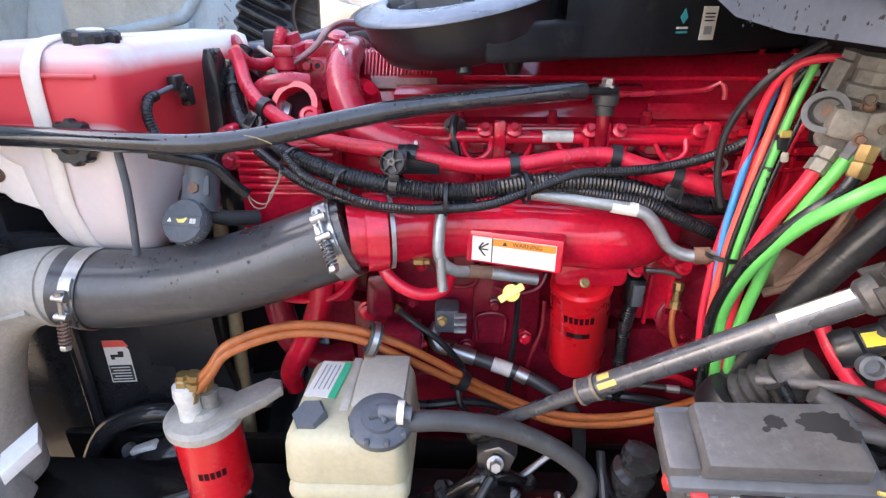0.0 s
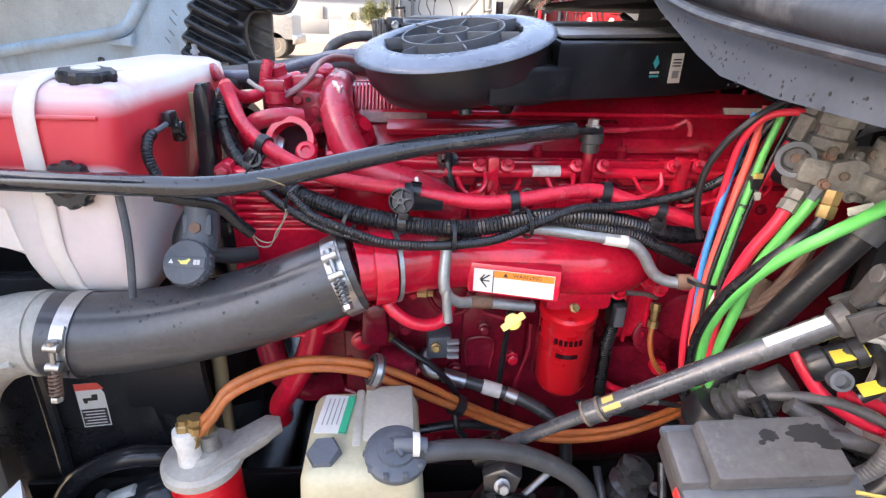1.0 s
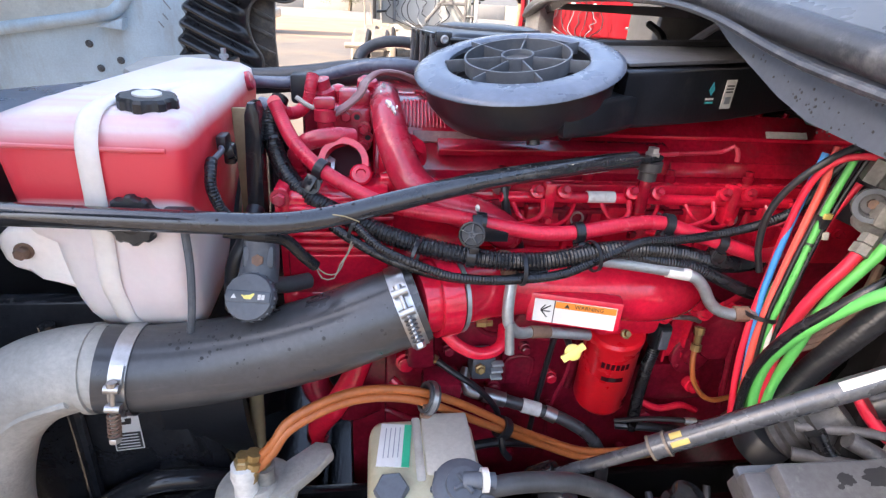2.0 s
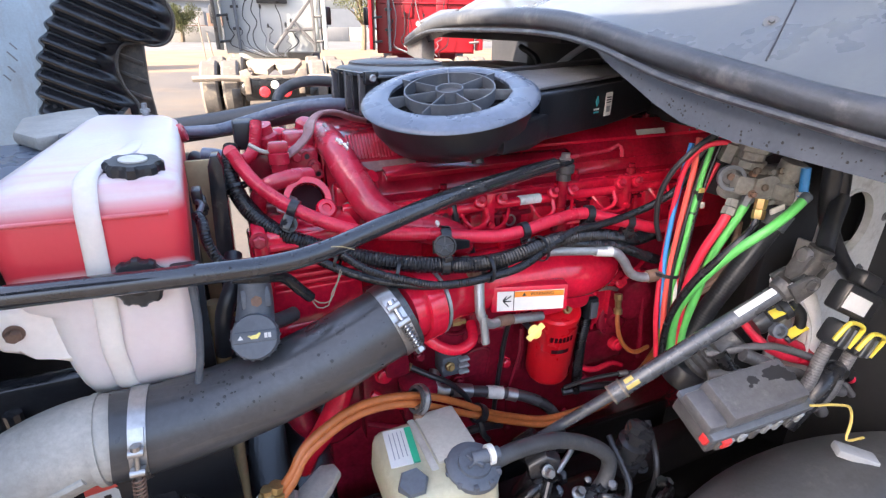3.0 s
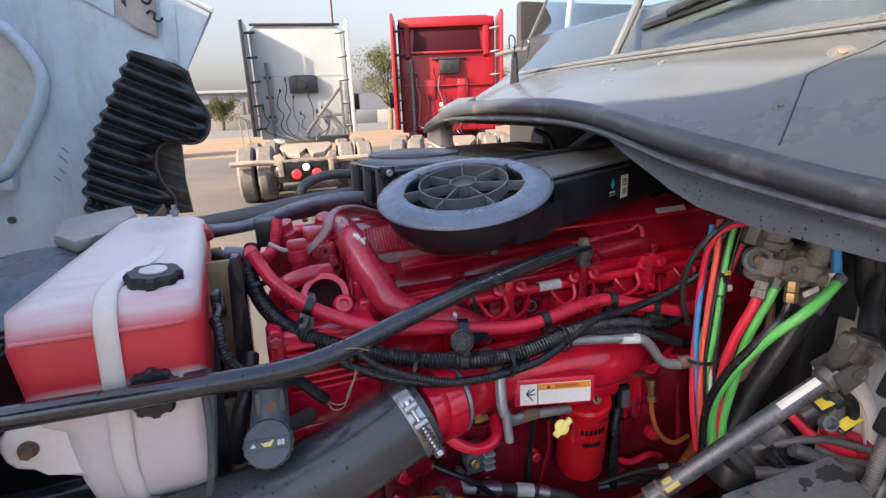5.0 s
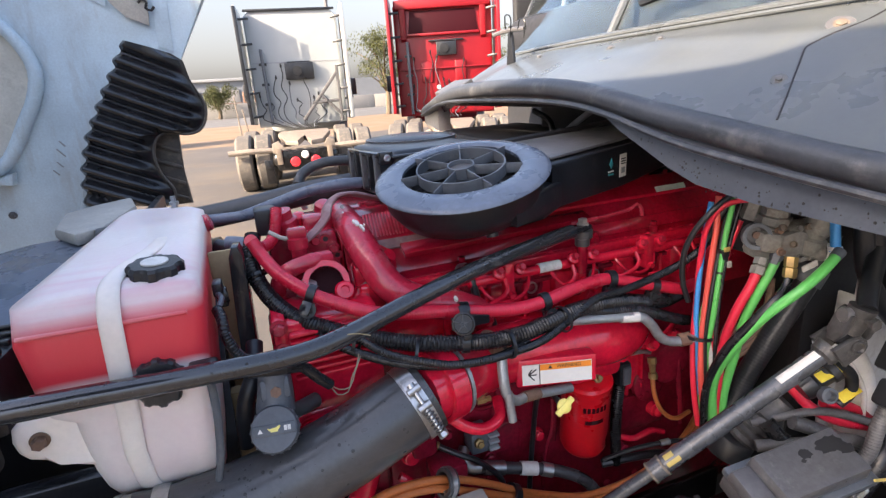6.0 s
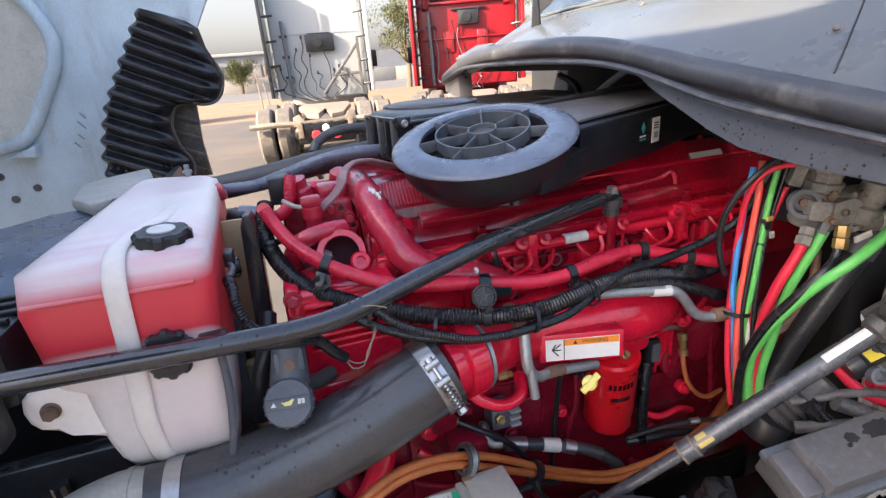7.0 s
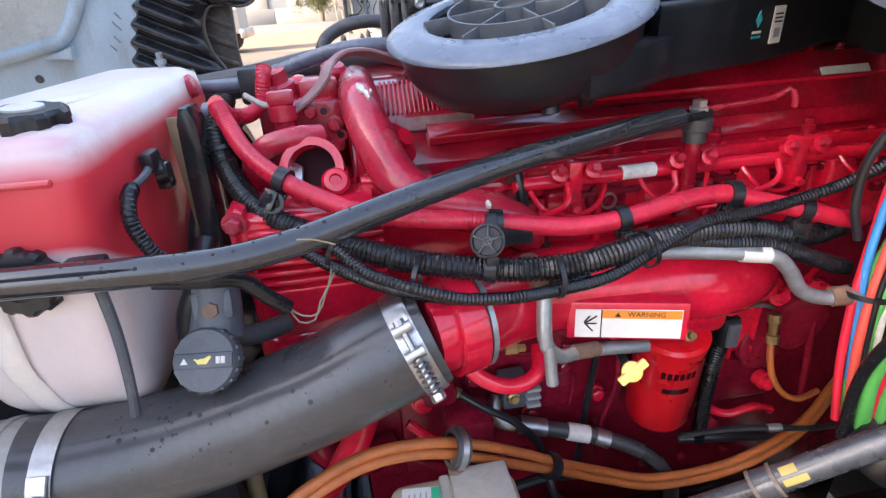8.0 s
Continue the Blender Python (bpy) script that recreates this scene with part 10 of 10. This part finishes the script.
AIR = (
    ("green", 0.0076, [(0.452, 0.600, 1.570), (0.420, 0.598, 1.549), (0.385, 0.602, 1.525), (0.355, 0.628, 1.480), (0.340, 0.660, 1.420), (0.338, 0.690, 1.350), (0.345, 0.70, 1.30), (0.352, 0.70, 1.25), (0.36, 0.70, 1.20)], "thick bright green air line sweeping from the valve"),
    ("green", 0.0070, [(0.408, 0.664, 1.548), (0.399, 0.665, 1.527), (0.384, 0.671, 1.488), (0.372, 0.678, 1.445), (0.362, 0.680, 1.38), (0.360, 0.690, 1.30), (0.365, 0.69, 1.24), (0.37, 0.69, 1.18)], "thick green air line dropping behind the shaft"),
    ("airred", 0.0078, [(0.387, 0.677, 1.531), (0.378, 0.678, 1.507), (0.363, 0.684, 1.470), (0.354, 0.690, 1.430), (0.350, 0.694, 1.39), (0.349, 0.696, 1.34), (0.356, 0.700, 1.27), (0.36, 0.70, 1.20)], "thick red air line from the valve's lower port"),
    ("loom", 0.0068, [(0.395, 0.630, 1.536), (0.385, 0.626, 1.519), (0.363, 0.628, 1.498), (0.343, 0.643, 1.462), (0.331, 0.668, 1.412), (0.328, 0.692, 1.35), (0.334, 0.706, 1.29), (0.345, 0.71, 1.20)], "thick black air line from the brass fitting"),
    ("green", 0.0042, [(0.405, 0.750, 1.570), (0.392, 0.752, 1.530), (0.374, 0.752, 1.480), (0.360, 0.752, 1.430), (0.352, 0.748, 1.38), (0.350, 0.735, 1.30), (0.352, 0.72, 1.22)], "green nylon air line in the bundle"),
    ("airred", 0.0048, [(0.431, 0.699, 1.628), (0.418, 0.705, 1.632), (0.398, 0.720, 1.640), (0.372, 0.742, 1.628), (0.360, 0.758, 1.590), (0.358, 0.765, 1.52), (0.352, 0.760, 1.45), (0.340, 0.748, 1.38), (0.336, 0.735, 1.30), (0.342, 0.722, 1.22)], "red nylon air line looping over the bundle"),
    ("salmon", 0.0052, [(0.388, 0.765, 1.640), (0.378, 0.755, 1.590), (0.366, 0.748, 1.53), (0.355, 0.742, 1.46), (0.346, 0.735, 1.40), (0.340, 0.725, 1.33), (0.345, 0.715, 1.25)], "orange-red nylon air line in the bundle"),
    ("blue", 0.0047, [(0.380, 0.772, 1.630), (0.368, 0.768, 1.57), (0.357, 0.762, 1.50), (0.347, 0.752, 1.42), (0.345, 0.740, 1.36), (0.348, 0.728, 1.28)], "blue nylon air line in the bundle"),
    ("black", 0.0042, [(0.405, 0.745, 1.650), (0.388, 0.748, 1.59), (0.374, 0.745, 1.52), (0.362, 0.738, 1.45), (0.352, 0.730, 1.38), (0.350, 0.72, 1.30)], "black nylon air line in the bundle"),
    ("green", 0.0047, [(0.397, 0.742, 1.640), (0.382, 0.738, 1.58), (0.367, 0.730, 1.51), (0.356, 0.724, 1.44), (0.352, 0.726, 1.36), (0.356, 0.715, 1.26), (0.36, 0.71, 1.19)], "thin green air line with dark stripes"),
    ("airred", 0.0047, [(0.41, 0.735, 1.600), (0.392, 0.738, 1.55), (0.376, 0.735, 1.49), (0.362, 0.728, 1.42), (0.356, 0.718, 1.34)], "thin red air line beside the valve"),
    ("yellow", 0.0042, [(0.356, 0.742, 1.42), (0.352, 0.738, 1.39), (0.350, 0.728, 1.34), (0.356, 0.712, 1.26), (0.364, 0.705, 1.19)], "thin yellow air line in the bundle"),
    ("offwhite", 0.0042, [(0.366, 0.735, 1.44), (0.356, 0.722, 1.37), (0.356, 0.708, 1.29), (0.366, 0.70, 1.19)], "thin white air line in the bundle"),
    ("black", 0.0030, [(0.400, 0.742, 1.648), (0.384, 0.744, 1.59), (0.366, 0.738, 1.52), (0.352, 0.731, 1.45), (0.345, 0.726, 1.39), (0.346, 0.716, 1.30)], "thin black nylon line twisted into the bundle"),
    ("loom", 0.0034, [(0.408, 0.735, 1.640), (0.394, 0.736, 1.58), (0.379, 0.732, 1.52), (0.366, 0.724, 1.46), (0.357, 0.716, 1.40), (0.354, 0.708, 1.33)], "black taped line beside the green ones"),
    ("black", 0.0048, [(0.395, 0.735, 1.655), (0.362, 0.748, 1.625), (0.340, 0.765, 1.585), (0.330, 0.775, 1.54), (0.333, 0.775, 1.49), (0.345, 0.77, 1.45)], "thin black loop hanging off the bundle"),
)
for key, r, pts, lab_ in AIR:
    a_ = thing("air_line", pts[0], lab_, "air line", "air lines at the valve")
    part("line", tube(pts, r, segs=14), M[key], a_)
    if key == "green" and r == 0.0047:
        for k in range(3):
            part("stripe", tube([(0.3685 - k * 0.0018, 0.7308 - k * 0.001, 1.516 - k * 0.012), (0.3679 - k * 0.0018, 0.7305 - k * 0.001, 1.511 - k * 0.012)], 0.0054, segs=12), M["ink"], a_)
part("line_fitting", lathe((0.446, 0.600, 1.566), (0.75, 0.05, 0.5), [(0.0085, 0), (0.0085, 0.006), (0.0088, 0.007), (0.0088, 0.014), (0, 0.014)], 12), M["capgrey"], valve)
tie2 = thing("cable_tie", (0.348, 0.735, 1.39), "black cable tie round the air-line bundle", "cable tie")
part("tie", ring((0.348, 0.742, 1.392), (0.1, 0.1, 1), 0.022, 0.002, 0.006, segs=26), M["black"], tie2)
